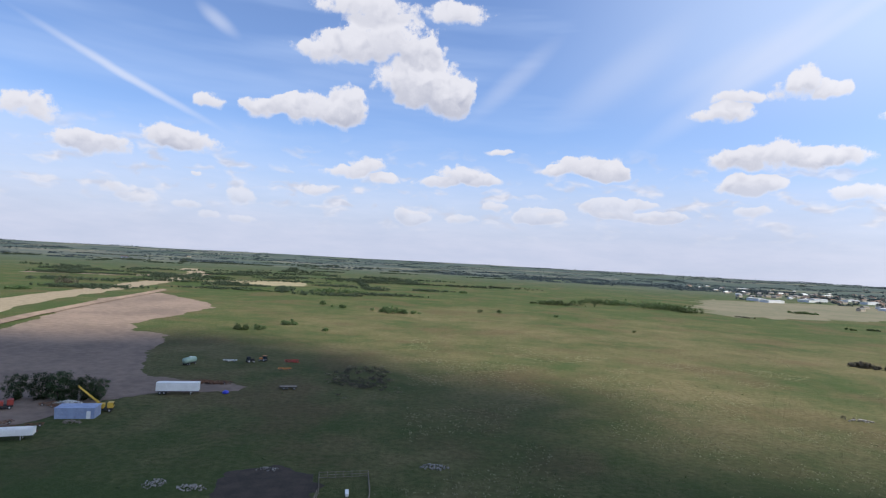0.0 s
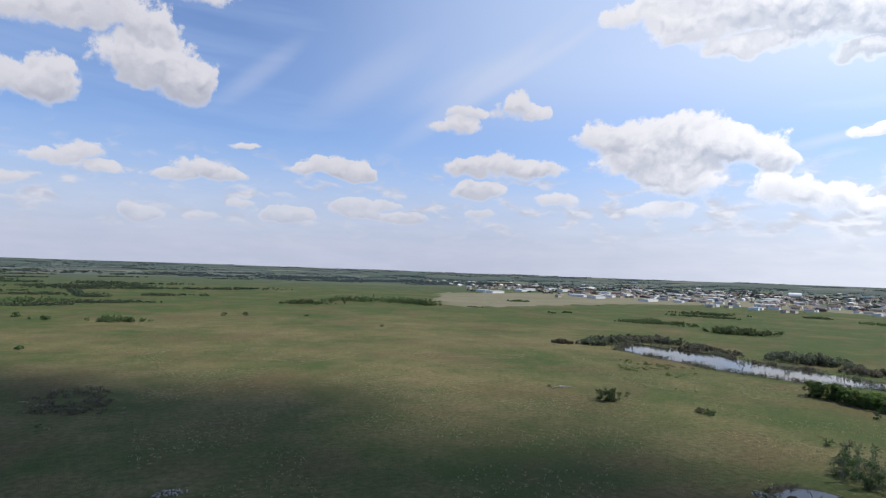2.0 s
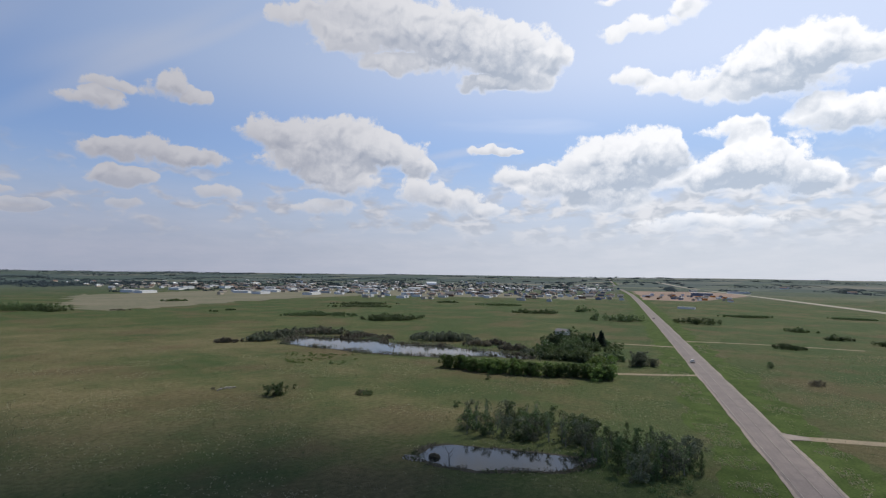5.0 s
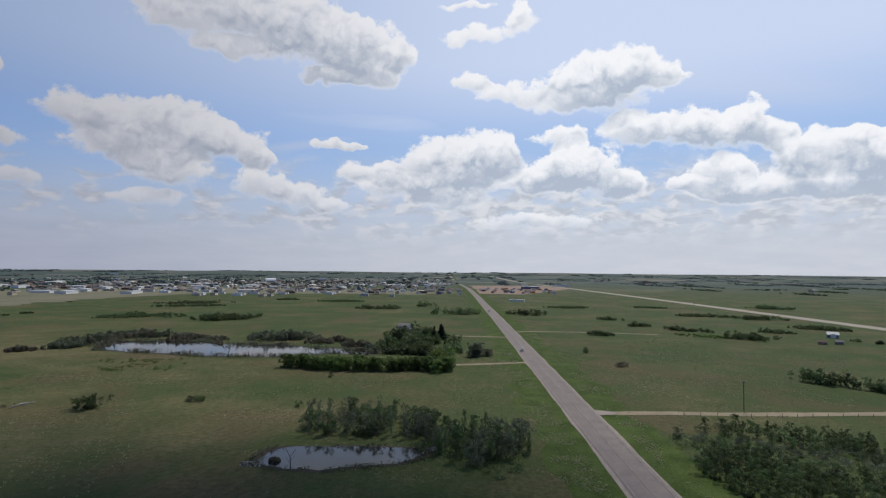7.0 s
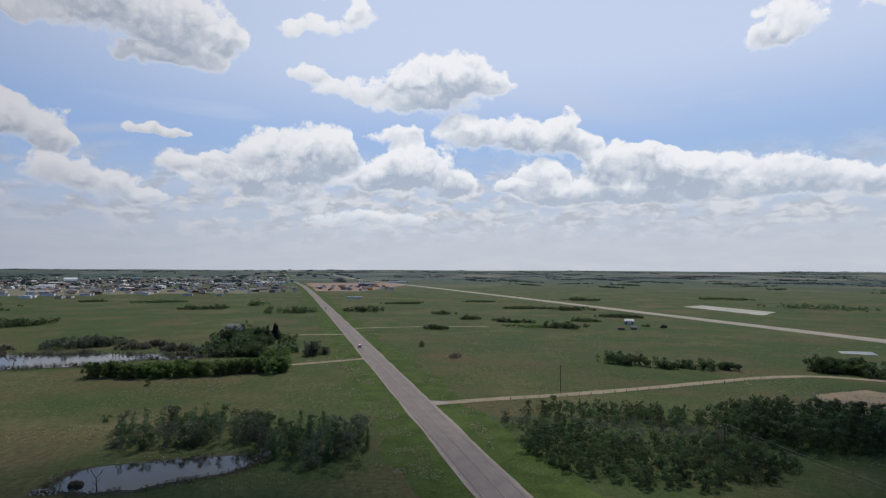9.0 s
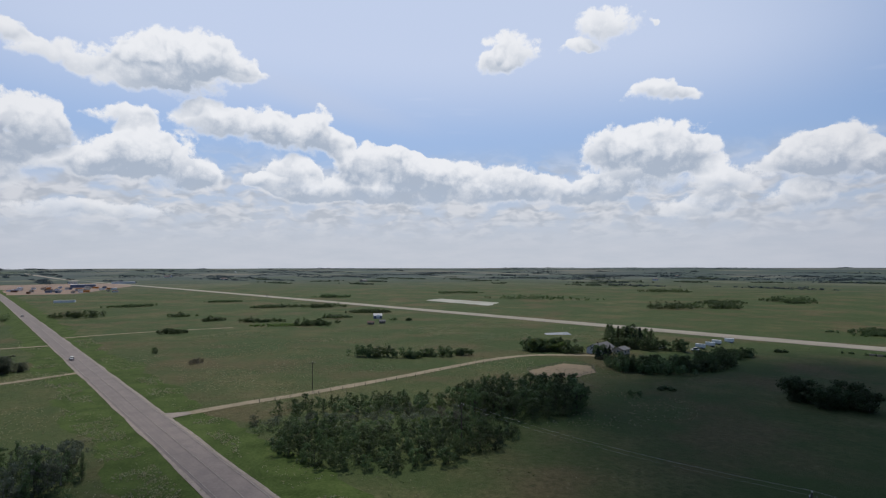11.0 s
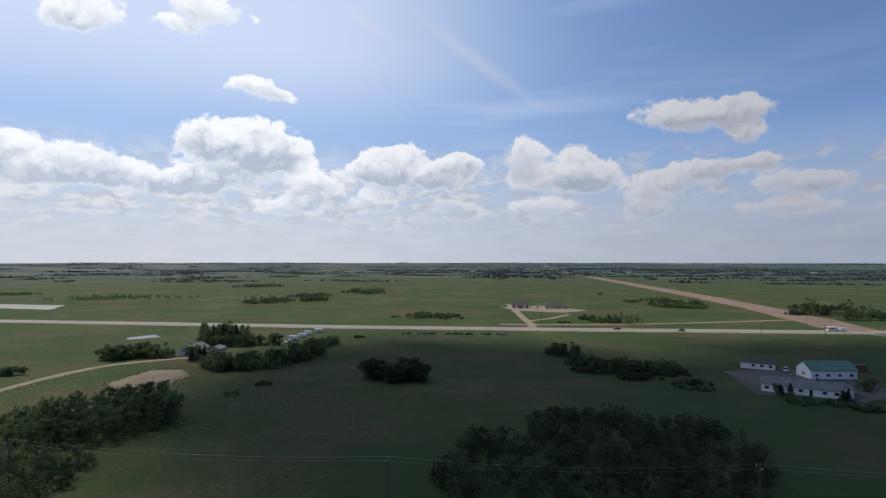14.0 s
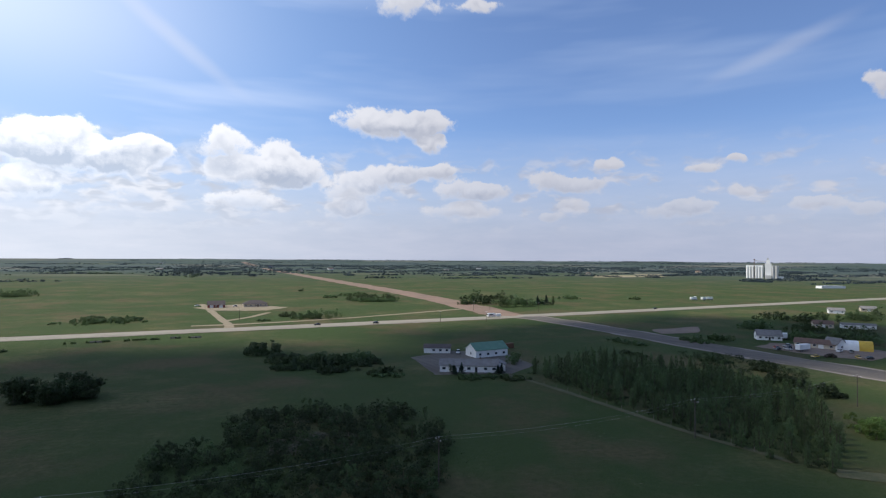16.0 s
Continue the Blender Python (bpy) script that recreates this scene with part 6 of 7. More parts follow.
# beyond the side road
house("hip_house", "white house with a pale hip roof", "house", pose(-222, -309, 0, 0, 0, 156), 13, 9, 3.0, 2.8, WHITE_PAINT, ROOF_GREY, windows=4, doors=((0.0, 1.0, 2.1),))
house("long_barn", "long low barn with a rusty brown roof", "barn", pose(-228, -279, 0, 0, 0, 130), 19, 7, 2.6, 2.0, SIDING_TAN, ROOF_BROWN, windows=5, doors=((3.0, 2.4, 2.2),))
house("loft_barn", "pale blue-grey barn with a tall gable", "barn", pose(-234, -273, 0, 0, 0, 100), 8, 6.5, 3.2, 2.9, WHITE_PAINT, ROOF_GREY, windows=2, doors=((0.0, 2.4, 2.4),))
house("house", "tan house behind dark yard trees", "house", pose(-303, -364, 0, 0, 0, 150), 12, 8, 3.0, 2.0, SIDING_TAN, ROOF_BROWN, windows=3)
house("house", "white house by the wood edge", "house", pose(-398, -462, 0, 0, 0, 150), 12, 8, 3.0, 2.0, WHITE_PAINT, ROOF_GREY, windows=3)
house("mobile_home", "long white mobile home behind trees", "house", pose(-322, -355, 0, 0, 0, 150), 20, 5, 3.0, 0.9, WHITE_PAINT, ROOF_GREY, windows=5)
house("house", "pale house near the wood", "house", pose(-444, -478, 0, 0, 0, 150), 12, 8, 3.0, 2.0, SIDING_TAN, ROOF_GREY, windows=3)

shelter = thing("tarp_shelter", "arched fabric shelter, white with a yellow end", "shelter", pose(-243, -268, 0, 0, 0, 325))
bm = bmesh.new(); arched(bm, 8.0, 7.0, 5.0, x0=4.0); part("white_cover", bm, WHITE_PAINT, shelter, "white fabric cover")
bm = bmesh.new(); arched(bm, 6.0, 7.05, 5.05, x0=-3.0); part("yellow_cover", bm, YELLOW, shelter, "yellow fabric cover")
box_part("door", DARK, shelter, 0.1, 3.0, 3.0, 8.03, 0, 0.02)


def elevator():
    """The white concrete grain elevator: silo blocks, head house, leg tower and annexes."""
    root = thing("grain_elevator", "tall white concrete grain elevator on the plain", "grain elevator", pose(-990, -1385, 0, 0, 0, 144) @ Matrix.Diagonal((0.74, 0.8, 0.95, 1)))
    def cylinders(name, x, n, r, h, rows=2, material=WHITE_PAINT):
        for i in range(n):
            for j in range(rows):
                bm = bmesh.new()
                bmesh.ops.create_cone(bm, cap_ends=True, segments=20, radius1=r, radius2=r, depth=h, matrix=Matrix.Translation((x + i * 2 * r, j * 2 * r - r, h / 2)))
                part(name, bm, material, root, "", False)
    cylinders("silo", -52, 3, 4.3, 33)
    cylinders("silo", -24, 3, 4.4, 33)
    box_part("gallery", WHITE_PAINT, root, 52, 7, 3.2, -30, 0, 33.0, label="gallery on the silo tops")
    box_part("head_house", WHITE_PAINT, root, 20, 17, 42, 13, 0, 0)
    box_part("top_house", WHITE_PAINT, root, 11, 10, 10, 13, 0, 41.98)
    box_part("top_cabin", STEEL, root, 5, 5, 5, 12, 0, 51.96)
    cylinders("steel_bin", 28, 2, 5.5, 36, 2, STEEL)
    bm = bmesh.new()
    for sx in (-1.6, 1.6):
        for sy in (-1.6, 1.6):
            rod(bm, (-30 + sx, -7 + sy, 0), (-30 + sx, -7 + sy, 54), 0.28)
    for k in range(14):
        z = 3.8 * k + 1
        for a, b in (((-1.6, -1.6), (1.6, -1.6)), ((1.6, -1.6), (1.6, 1.6)), ((1.6, 1.6), (-1.6, 1.6)), ((-1.6, 1.6), (-1.6, -1.6))):
            rod(bm, (-30 + a[0], -7 + a[1], z), (-30 + b[0], -7 + b[1], z + 3.6), 0.16)
    part("leg_tower", bm, RUST, root, "dark steel leg tower")
    box_part("leg_head", RUST, root, 4, 4, 4, -30, -7, 50)
    bm = bmesh.new()
    rod(bm, (-30, -7, 50), (10, -2, 46), 0.7)
    part("spout", bm, STEEL, root)
    house_root = box_part("office", WHITE_PAINT, root, 16, 12, 6, 52, 4, 0)
    box_part("truck_shed", STEEL, root, 18, 10, 9, 13, -13.6, 0)


elevator()


# ---- vehicles and yard things ----
def wheel(parent, x, y, r, w, z=None):
    bm = bmesh.new()
    bmesh.ops.create_cone(bm, cap_ends=True, segments=14, radius1=r, radius2=r, depth=w, matrix=pose(x, y, r if z is None else z, 90))
    bmesh.ops.bevel(bm, geom=[e for e in bm.edges if len(e.link_faces) == 2 and e.calc_face_angle() > 1], offset=r * 0.15, segments=1, affect="EDGES")
    wh = part("wheel", bm, DARK, parent)
    bm = bmesh.new()
    bmesh.ops.create_cone(bm, cap_ends=True, segments=10, radius1=r * 0.5, radius2=r * 0.5, depth=w + 0.03, matrix=pose(x, y, r if z is None else z, 90))
    part("rim", bm, STEEL, wh)
    return wh


def car(label, m, paint, name="car", tall=1.5, long=4.6):
    root = thing(name, label, name.replace("_", " "), m)
    bm = bmesh.new()
    box(bm, long, 1.8, 0.55, 0, 0, 0.38)
    bmesh.ops.bevel(bm, geom=bm.edges[:], offset=0.14, segments=2, affect="EDGES")
    part("body", bm, paint, root)
    bm = bmesh.new()
    vs = box(bm, long * 0.55, 1.6, tall - 0.92, -0.25, 0, 0.9)
    for v in vs:
        if v.co.z > 1.1:
            v.co.x = -0.25 + (v.co.x + 0.25) * 0.7
            v.co.y *= 0.86
    bmesh.ops.bevel(bm, geom=bm.edges[:], offset=0.06, segments=1, affect="EDGES")
    part("cabin", bm, GLASS, root, "dark glazed cabin")
    bm = bmesh.new()
    box(bm, long * 0.36, 1.36, 0.05, -0.25, 0, tall - 0.03)
    part("roof", bm, paint, root)
    for sx in (-1, 1):
        for sy in (-1, 1):
            wheel(root, sx * long * 0.31, sy * 0.82, 0.33, 0.22)
        box_part("lamp", WHITE_PAINT if sx > 0 else RED_PAINT, root, 0.05, 1.4, 0.14, sx * (long / 2 - 0.0), 0, 0.66)
    return root


def on_road(x, line):
    for (x0, y0), (x1, y1) in zip(line, line[1:]):
        if min(x0, x1) <= x <= max(x0, x1):
            return y0 + (y1 - y0) * (x - x0) / (x1 - x0), math.degrees(math.atan2(y1 - y0, x1 - x0))


BLACK_CAR = surface("black_car_paint", (0.02, 0.02, 0.025), (0.03, 0.03, 0.035), 1.0, 0.25)
for x, line, off, label, paint, kind in (
        (331, HIGHWAY, 2.6, "white car driving on the worn highway", WHITE_PAINT, "car"),
        (640, HIGHWAY, 2.6, "pale car far down the highway", STEEL, "car"),
        (50, CROSS, -2.5, "black car on the cross highway", BLACK_CAR, "car"),
        (12, CROSS, 2.5, "dark car on the cross highway", BLACK_CAR, "car"),
        (900, CROSS, 2.5, "white truck far along the cross highway", WHITE_PAINT, "car"),
        (-250, CROSS, -2.5, "dark car far on the cross highway", BLACK_CAR, "car")):
    y, turn = on_road(x, line)
    n = Vector((-math.sin(radians(turn)), math.cos(radians(turn))))
    car(label, pose(x + n.x * off, y + n.y * off, 0.29, 0, 0, turn), paint)


def motorhome(m):
    root = thing("motorhome", "white motorhome towing a small white trailer", "motorhome", m)
    box_part("body", WHITE_PAINT, root, 7.0, 2.4, 2.5, 0, 0, 0.6, bevel=0.15)
    box_part("windscreen", GLASS, root, 0.1, 2.0, 1.0, 3.5, 0, 1.7)
    for y in (-1.21, 1.21):
        box_part("side_window", GLASS, root, 3.4, 0.05, 0.7, 0.6, y, 1.9)
        box_part("stripe", RED_PAINT, root, 6.4, 0.05, 0.25, 0, y, 1.2)
    box_part("trailer", WHITE_PAINT, root, 4.4, 2.2, 1.9, -6.6, 0, 0.55, bevel=0.12)
    bm = bmesh.new()
    rod(bm, (-3.4, 0, 0.6), (-4.5, 0, 0.6), 0.08)
    part("drawbar", bm, DARK, root)
    for x in (2.2, -2.2, -6.8):
        for y in (-1.0, 1.0):
            wheel(root, x, y, 0.42, 0.28)


y_, turn_ = on_road(-80, CROSS)
motorhome(pose(-80, y_ - 2.4, 0.29, 0, 0, turn_))


def semi_trailer(label, m, length, paint, open_top=False):
    root = thing("semi_trailer", label, "trailer", m)
    bm = bmesh.new()
    box(bm, length, 2.5, 2.6 if not open_top else 1.5, 0, 0, 1.15)
    if open_top:
        top = [f for f in bm.faces if f.normal.z > 0.9]
        r = bmesh.ops.inset_region(bm, faces=top, thickness=0.12)
        bmesh.ops.translate(bm, verts=top[0].verts, vec=(0, 0, -1.0))
    part("body", bm, paint, root)
    for k in range(int(length / 1.2)):
        for y in (-1.27, 1.27):
            box_part("rib", paint, root, 0.08, 0.05, 1.3 if open_top else 2.4, -length / 2 + 0.7 + k * 1.2, y, 1.25)
    box_part("chassis", DARK, root, length * 0.95, 1.1, 0.3, 0, 0, 0.85)
    for x in (-length / 2 + 1.2, -length / 2 + 2.5):
        for y in (-1.0, 1.0):
            wheel(root, x, y, 0.5, 0.35)
    for y in (-0.8, 0.8):
        box_part("landing_leg", STEEL, root, 0.15, 0.15, 1.0, length / 2 - 2.5, y, 0)
    return root


semi_trailer("long white box trailer parked beside a dirt lane", pose(-82.5, 180.2, 0, 0, 0, 13), 12.7, WHITE_PAINT)
semi_trailer("white grain trailer with open top in scrapyard", pose(-99.5, 131.0, 0, 0, 0, 20), 11.5, WHITE_PAINT, True)
semi_trailer("white box trailer parked by the side road", pose(-210.5, -266.5, 0, 0, 0, 200), 8.5, WHITE_PAINT)
semi_trailer("white box trailer behind parked cars", pose(-232, -308, 0, 0, 0, 230), 6.5, WHITE_PAINT)


def site_shed():
    root = thing("site_shed", "faded blue flat-roofed metal shed in scrapyard", "shed", pose(-95.8, 151.4, 0, 0, 0, 12))
    box_part("wall", BLUE_PAINT, root, 9.6, 4.6, 2.7)
    bm = bmesh.new()
    box(bm, 9.9, 4.9, 0.18, 0, 0, 2.7)
    for k in range(9):
        box(bm, 0.06, 4.9, 0.06, -4.4 + k * 1.1, 0, 2.87)
    part("roof", bm, BLUE_PAINT, root)
    for k in range(8):
        box_part("rib", BLUE_PAINT, root, 0.08, 0.06, 2.6, -4.2 + k * 1.2, -2.33, 0.02)
    box_part("door", WHITE_PAINT, root, 1.0, 0.08, 2.0, 3.4, -2.36, 0.02)


site_shed()


def truck_crane(m, paint, boom_to, label):
    root = thing("truck_crane", label, "crane", m)
    box_part("chassis", DARK, root, 5.2, 2.0, 0.5, 0, 0, 0.6)
    box_part("cab", paint, root, 1.5, 1.9, 1.5, 1.9, 0, 1.1, bevel=0.1)
    box_part("turntable", paint, root, 2.4, 1.9, 1.2, -0.8, 0, 1.1, bevel=0.08)
    box_part("windscreen", GLASS, root, 0.05, 1.6, 0.7, 2.66, 0, 1.75)
    bm = bmesh.new()
    a, b = Vector((-0.8, 0.2, 2.2)), Vector(boom_to)
    d = b - a
    for oy in (-0.25, 0.25):
        for oz in (-0.25, 0.25):
            o = Vector((0, oy, oz))
            rod(bm, a + o, b + o * 0.5, 0.06, 5)
    n = 9
    for k in range(n):
        p, q = a + d * k / n, a + d * (k + 1) / n
        for oy in (-0.25, 0.25):
            rod(bm, p + Vector((0, oy, -0.25)), q + Vector((0, oy, 0.25)), 0.035, 4)
            rod(bm, p + Vector((0, oy, 0.25)), p + Vector((0, oy, -0.25)), 0.035, 4)
    part("boom", bm, paint, root, "raised lattice boom")
    bm = bmesh.new()
    rod(bm, b, b - Vector((0, 0, 2.6)), 0.03, 4)
    box(bm, 0.25, 0.2, 0.4, b.x, b.y, b.z - 3.0)
    part("hook", bm, DARK, root)
    for x in (-1.9, -0.9, 1.8):
        for y in (-0.95, 0.95):
            wheel(root, x, y, 0.5, 0.35)


truck_crane(pose(-92.5, 157.0, 0, 0, 0, 20), YELLOW, (-6.2, 0.0, 7.2), "yellow truck crane with its boom raised")
truck_crane(pose(-118.5, 154.0, 0, 0, 0, 35), RED_PAINT, (-4.5, -1.0, 5.6), "old red crane with pale boom in scrapyard")


def tractor(label, m, paint):
    root = thing("tractor", label, "tractor", m)
    box_part("bonnet", paint, root, 1.9, 0.8, 0.8, 0.9, 0, 0.8, bevel=0.08)
    box_part("cab", GLASS, root, 1.3, 1.3, 1.2, -0.6, 0, 1.2, bevel=0.05)
    box_part("cab_roof", paint, root, 1.5, 1.5, 0.15, -0.6, 0, 2.4)
    bm = bmesh.new()
    rod(bm, (1.3, 0.2, 1.6), (1.3, 0.2, 2.4), 0.05)
    part("exhaust", bm, DARK, root)
    for y in (-0.85, 0.85):
        wheel(root, -0.7, y, 0.8, 0.45)
        wheel(root, 1.4, y * 0.85, 0.5, 0.3)


tractor("dark old tractor parked on grass", pose(-78.7, 236, 0, 0, 0, 40), DARK)
tractor("faded orange tractor with white cab roof", pose(-74.5, 240.5, 0, 0, 0, 170), ORANGE)


def tank_trailer():
    root = thing("tank_trailer", "pale green tank trailer parked on grass", "trailer", pose(-99.6, 226, 0, 0, 0, 70))
    bm = bmesh.new()
    bmesh.ops.create_cone(bm, cap_ends=True, segments=20, radius1=1.15, radius2=1.15, depth=6.0, matrix=pose(0, 0, 1.9, 0, 90))
    bmesh.ops.bevel(bm, geom=[e for e in bm.edges if len(e.link_faces) == 2 and e.calc_face_angle() > 1], offset=0.25, segments=2, affect="EDGES")
    part("tank", bm, GREEN_PAINT, root, smooth=True)
    box_part("frame", DARK, root, 6.0, 1.2, 0.25, 0, 0, 0.6)
    box_part("hatch", WHITE_PAINT, root, 0.8, 0.8, 0.2, 0.5, 0, 3.0)
    for x in (-2.0, -1.0, 2.0):
        for y in (-0.85, 0.85):
            wheel(root, x, y, 0.45, 0.3)


tank_trailer()


def harrow(label, m, paint, w=5.0, n=6):
    """An old field implement: a frame of tubes with tines and two wheels."""
    root = thing("field_implement", label, "machine", m)
    bm = bmesh.new()
    for y in (-0.9, 0.0, 0.9):
        rod(bm, (-w / 2, y, 0.75), (w / 2, y, 0.75), 0.07, 5)
    for k in range(4):
        rod(bm, (-w / 2 + k * w / 3, -0.9, 0.75), (-w / 2 + k * w / 3, 0.9, 0.75), 0.07, 5)
    rod(bm, (-0.6, -0.9, 0.75), (0, -2.4, 0.5), 0.06, 5)
    rod(bm, (0.6, -0.9, 0.75), (0, -2.4, 0.5), 0.06, 5)
    part("frame", bm, paint, root)
    for k in range(n):
        bm = bmesh.new()
        x = -w / 2 + (k + 0.5) * w / n
        rod(bm, (x, 0.9, 0.75), (x, 1.2, 0.35), 0.04, 4)
        rod(bm, (x, 1.2, 0.35), (x, 0.9, 0.03), 0.04, 4)
        part("tine", bm, RUST, root)
    for x in (-w * 0.3, w * 0.3):
        wheel(root, x, 0, 0.42, 0.22)


harrow("rusty red field implement lying in grass", pose(-63, 243, 0, 0, 0, 20), RED_PAINT, 6.0, 7)
harrow("orange flat implement lying in grass", pose(-61, 225, 0, 0, 0, 15), ORANGE, 5.0)
harrow("white framed implement with spread wings on grass", pose(-87, 236, 0, 0, 0, 8), WHITE_PAINT, 5.5)
for k, (x, y, a) in enumerate(((-84, 196.5, 30), (-81, 197.5, -20), (-78.5, 196, 75), (-75.5, 197.5, 10), (-73, 196.5, 50))):
    harrow("rust-brown old implement in a scrap row", pose(x, y, 0, 0, 0, a), RUST, 3.4, 5)
for k, (x, y, a) in enumerate(((-104, 138.5, 15), (-100, 141.0, 25), (-110, 159.8, 40), (-106.5, 158.5, 10), (-103.5, 135.5, 20), (-108, 141.5, 60))):
    harrow("rusty scrap implement beside trailers", pose(x, y, 0, 0, 0, a), RUST, 4.0, 4)


def flatbed(m):
    root = thing("flatbed_trailer", "dark flatbed trailer with a pale deck on grass", "trailer", m)
    bm = bmesh.new()
    for k in range(8):
        box(bm, 5.6, 0.26, 0.08, 0, -1.0 + k * 0.285, 0.9)
    deck = part("deck", bm, WOOD_GREY, root)
    box_part("frame", DARK, root, 6.0, 1.0, 0.3, 0, 0, 0.58)
    for x in (-1.4, -0.4, 2.0):
        for y in (-1.0, 1.0):
            wheel(root, x, y, 0.42, 0.28)


flatbed(pose(-51, 194.3, 0, 0, 0, 14))


def heap(name, label, x, y, rx, ry, n, size, material, seed):
    """A scattered heap of single angular stones or scraps."""
    rnd = random.Random(seed)
    root = thing(name, label, "heap", pose(x, y, 0))
    kinds = []
    for k in range(5):
        bm = bmesh.new()
        bmesh.ops.create_icosphere(bm, subdivisions=1, radius=1.0)
        for v in bm.verts:
            v.co *= rnd.uniform(0.65, 1.15)
        me = bpy.data.meshes.new("stone")
        bm.to_mesh(me)
        bm.free()
        me.materials.append(material)
        kinds.append(me)
    for _ in range(n):
        a, q = rnd.uniform(0, 6.283), rnd.random() ** 0.7
        s = size * rnd.uniform(0.5, 1.3)
        ob = new("stone", rnd.choice(kinds))
        ob.parent = root
        ob.matrix_basis = pose(q * rx * math.cos(a), q * ry * math.sin(a), s * 0.3 + (1 - q) * size * 1.5, rnd.uniform(0, 180), 0, rnd.uniform(0, 360)) @ Matrix.Diagonal((s, s * rnd.uniform(0.6, 1.0), s * 0.6, 1))


heap("stone_heap", "pale grey field stone heap in grass", 0.6, 128.5, 3.6, 1.8, 120, 0.23, STONE, 1)
heap("stone_heap", "pale stone and rubble heap in grass", -46.9, 110.5, 3.0, 1.6, 110, 0.22, STONE, 2)
heap("stone_heap", "grey scrap and stone heap in weeds", -54.6, 111.5, 2.2, 2.6, 90, 0.20, STONE, 3)
heap("stone_heap", "scattered small stones on dark weeds", -35.5, 121.8, 2.6, 1.2, 35, 0.22, STONE, 4)
heap("scrap_heap", "pale scrap timber and metal heap", -94.0, 146.0, 2.6, 1.2, 35, 0.35, WOOD_GREY, 5)
heap("scrap_heap", "grey scrap heap under dark spruces", -106.0, 163.0, 4.0, 1.6, 45, 0.45, STEEL, 6)
heap("scrap_heap", "rust-brown scrap machinery heap on dirt", -79, 196.2, 6.0, 1.5, 90, 0.45, RUST, 11)
heap("scrap_heap", "dark rusty scrap heap between trailers", -102, 137.5, 5.5, 2.0, 80, 0.42, RUST, 12)
heap("scrap_heap", "pale scrap boards heap in scrapyard", -108, 160, 5.0, 1.6, 60, 0.40, WOOD_GREY, 13)
heap("scrap_heap", "red and brown machine parts heap in grass", -62.5, 242, 3.2, 1.2, 45, 0.34, RED_PAINT, 14)
heap("stone_heap", "pale stones along the small pond bank", 117.5, 83.5, 1.8, 3.6, 60, 0.30, STONE, 15)
heap("stone_heap", "pale boulders and dead wood beside the pond", 139.5, 45.0, 3.4, 2.4, 45, 0.38, STONE, 16)
heap("stone_heap", "tan stone row by farm corner", 145, 192, 4.5, 1.2, 40, 0.4, STONE, 7)
heap("earth_heap", "dark earth heap by the side road", -211, -249, 3.2, 2.0, 40, 0.9, BURNT, 8)


def barrel(m):
    root = thing("tarp_bundle", "bright blue tarpaulin bundle on dirt", "tarpaulin", m)
    bm = bmesh.new()
    bmesh.ops.create_icosphere(bm, subdivisions=3, radius=1.0)
    for v in bm.verts:
        v.co *= 1 + 0.25 * noise.noise(v.co * 2.2)
        v.co.z = max(v.co.z * 0.7, -0.3) + 0.3
    part("cover", bm, plain("blue_tarp", (0.05, 0.07, 0.50), 0.4), root, smooth=True)


barrel(pose(-68.7, 183.9, 0.0))
for x, y, h in ((-116, 165.5, 9.5), (-111, 165.5, 10.0), (-104.5, 168, 8.5), (-101.0, 168.5, 7.5), (-122, 164, 9.0), (-107.5, 166.5, 7.0)):
    plant("dark", x, y, h * 0.85)


# ---- poles, wires and fences ----
def utility_pole(x, y, h=10.0, turn=21.0):
    root = thing("utility_pole", "weathered wooden utility pole with a crossarm", "utility pole", pose(x, y, 0, 0, 0, turn), "power line poles")
    bm = bmesh.new()
    limb(bm, (0, 0, -0.3), (0, 0, h), 0.17, 0.11, 8)
    part("pole", bm, POLE_WOOD, root)
    box_part("crossarm", POLE_WOOD, root, 0.12, 2.4, 0.14, 0.14, 0, h - 0.55)
    for yy in (-1.05, 0.0, 1.05):
        bm = bmesh.new()
        limb(bm, (0.14 if yy else 0, yy, h - 0.42 if yy else h), (0.14 if yy else 0, yy, h - 0.1 if yy else h + 0.3), 0.07, 0.05, 6)
        part("insulator", bm, WHITE_PAINT, root)
    return root


POLES = ((-147, -163), (-77.2, -137.2), (-7.2, -111.7), (55.6, -87.8), (131, -65), (213, -45))
for x, y in POLES:
    utility_pole(x, y)
for k, (a, b) in enumerate(zip(POLES[:5], POLES[1:5])):
    for off in (-1.05, 0.0, 1.05):
        bm = bmesh.new()
        d = (Vector(b) - Vector(a)).normalized()
        pts = []
        for i in range(13):
            f = i / 12
            p = Vector(a).lerp(Vector(b), f)
            pts.append(Vector((p.x - d.y * off, p.y + d.x * off, 9.9 + (0.4 if off == 0 else 0) - 1.4 * 4 * f * (1 - f))))
        rings = [[bm.verts.new(p + Vector((-d.y * c, d.x * c, s))) for c, s in ((0.006, 0), (0, 0.006), (-0.006, 0), (0, -0.006))] for p in pts]
        for r0, r1 in zip(rings, rings[1:]):
            for i in range(4):
                bm.faces.new((r0[i], r0[(i + 1) % 4], r1[(i + 1) % 4], r1[i]))
        w = part("wire", bm, STEEL)
        tagged(w, "thin grey sagging power line wire", "wire", "power line wires")
for x, y in ((-75, -499), (-91, -504), (-132, -487), (-36, -407), (113, -430), (-70, -405)):
    utility_pole(x, y, 8.0, 20)


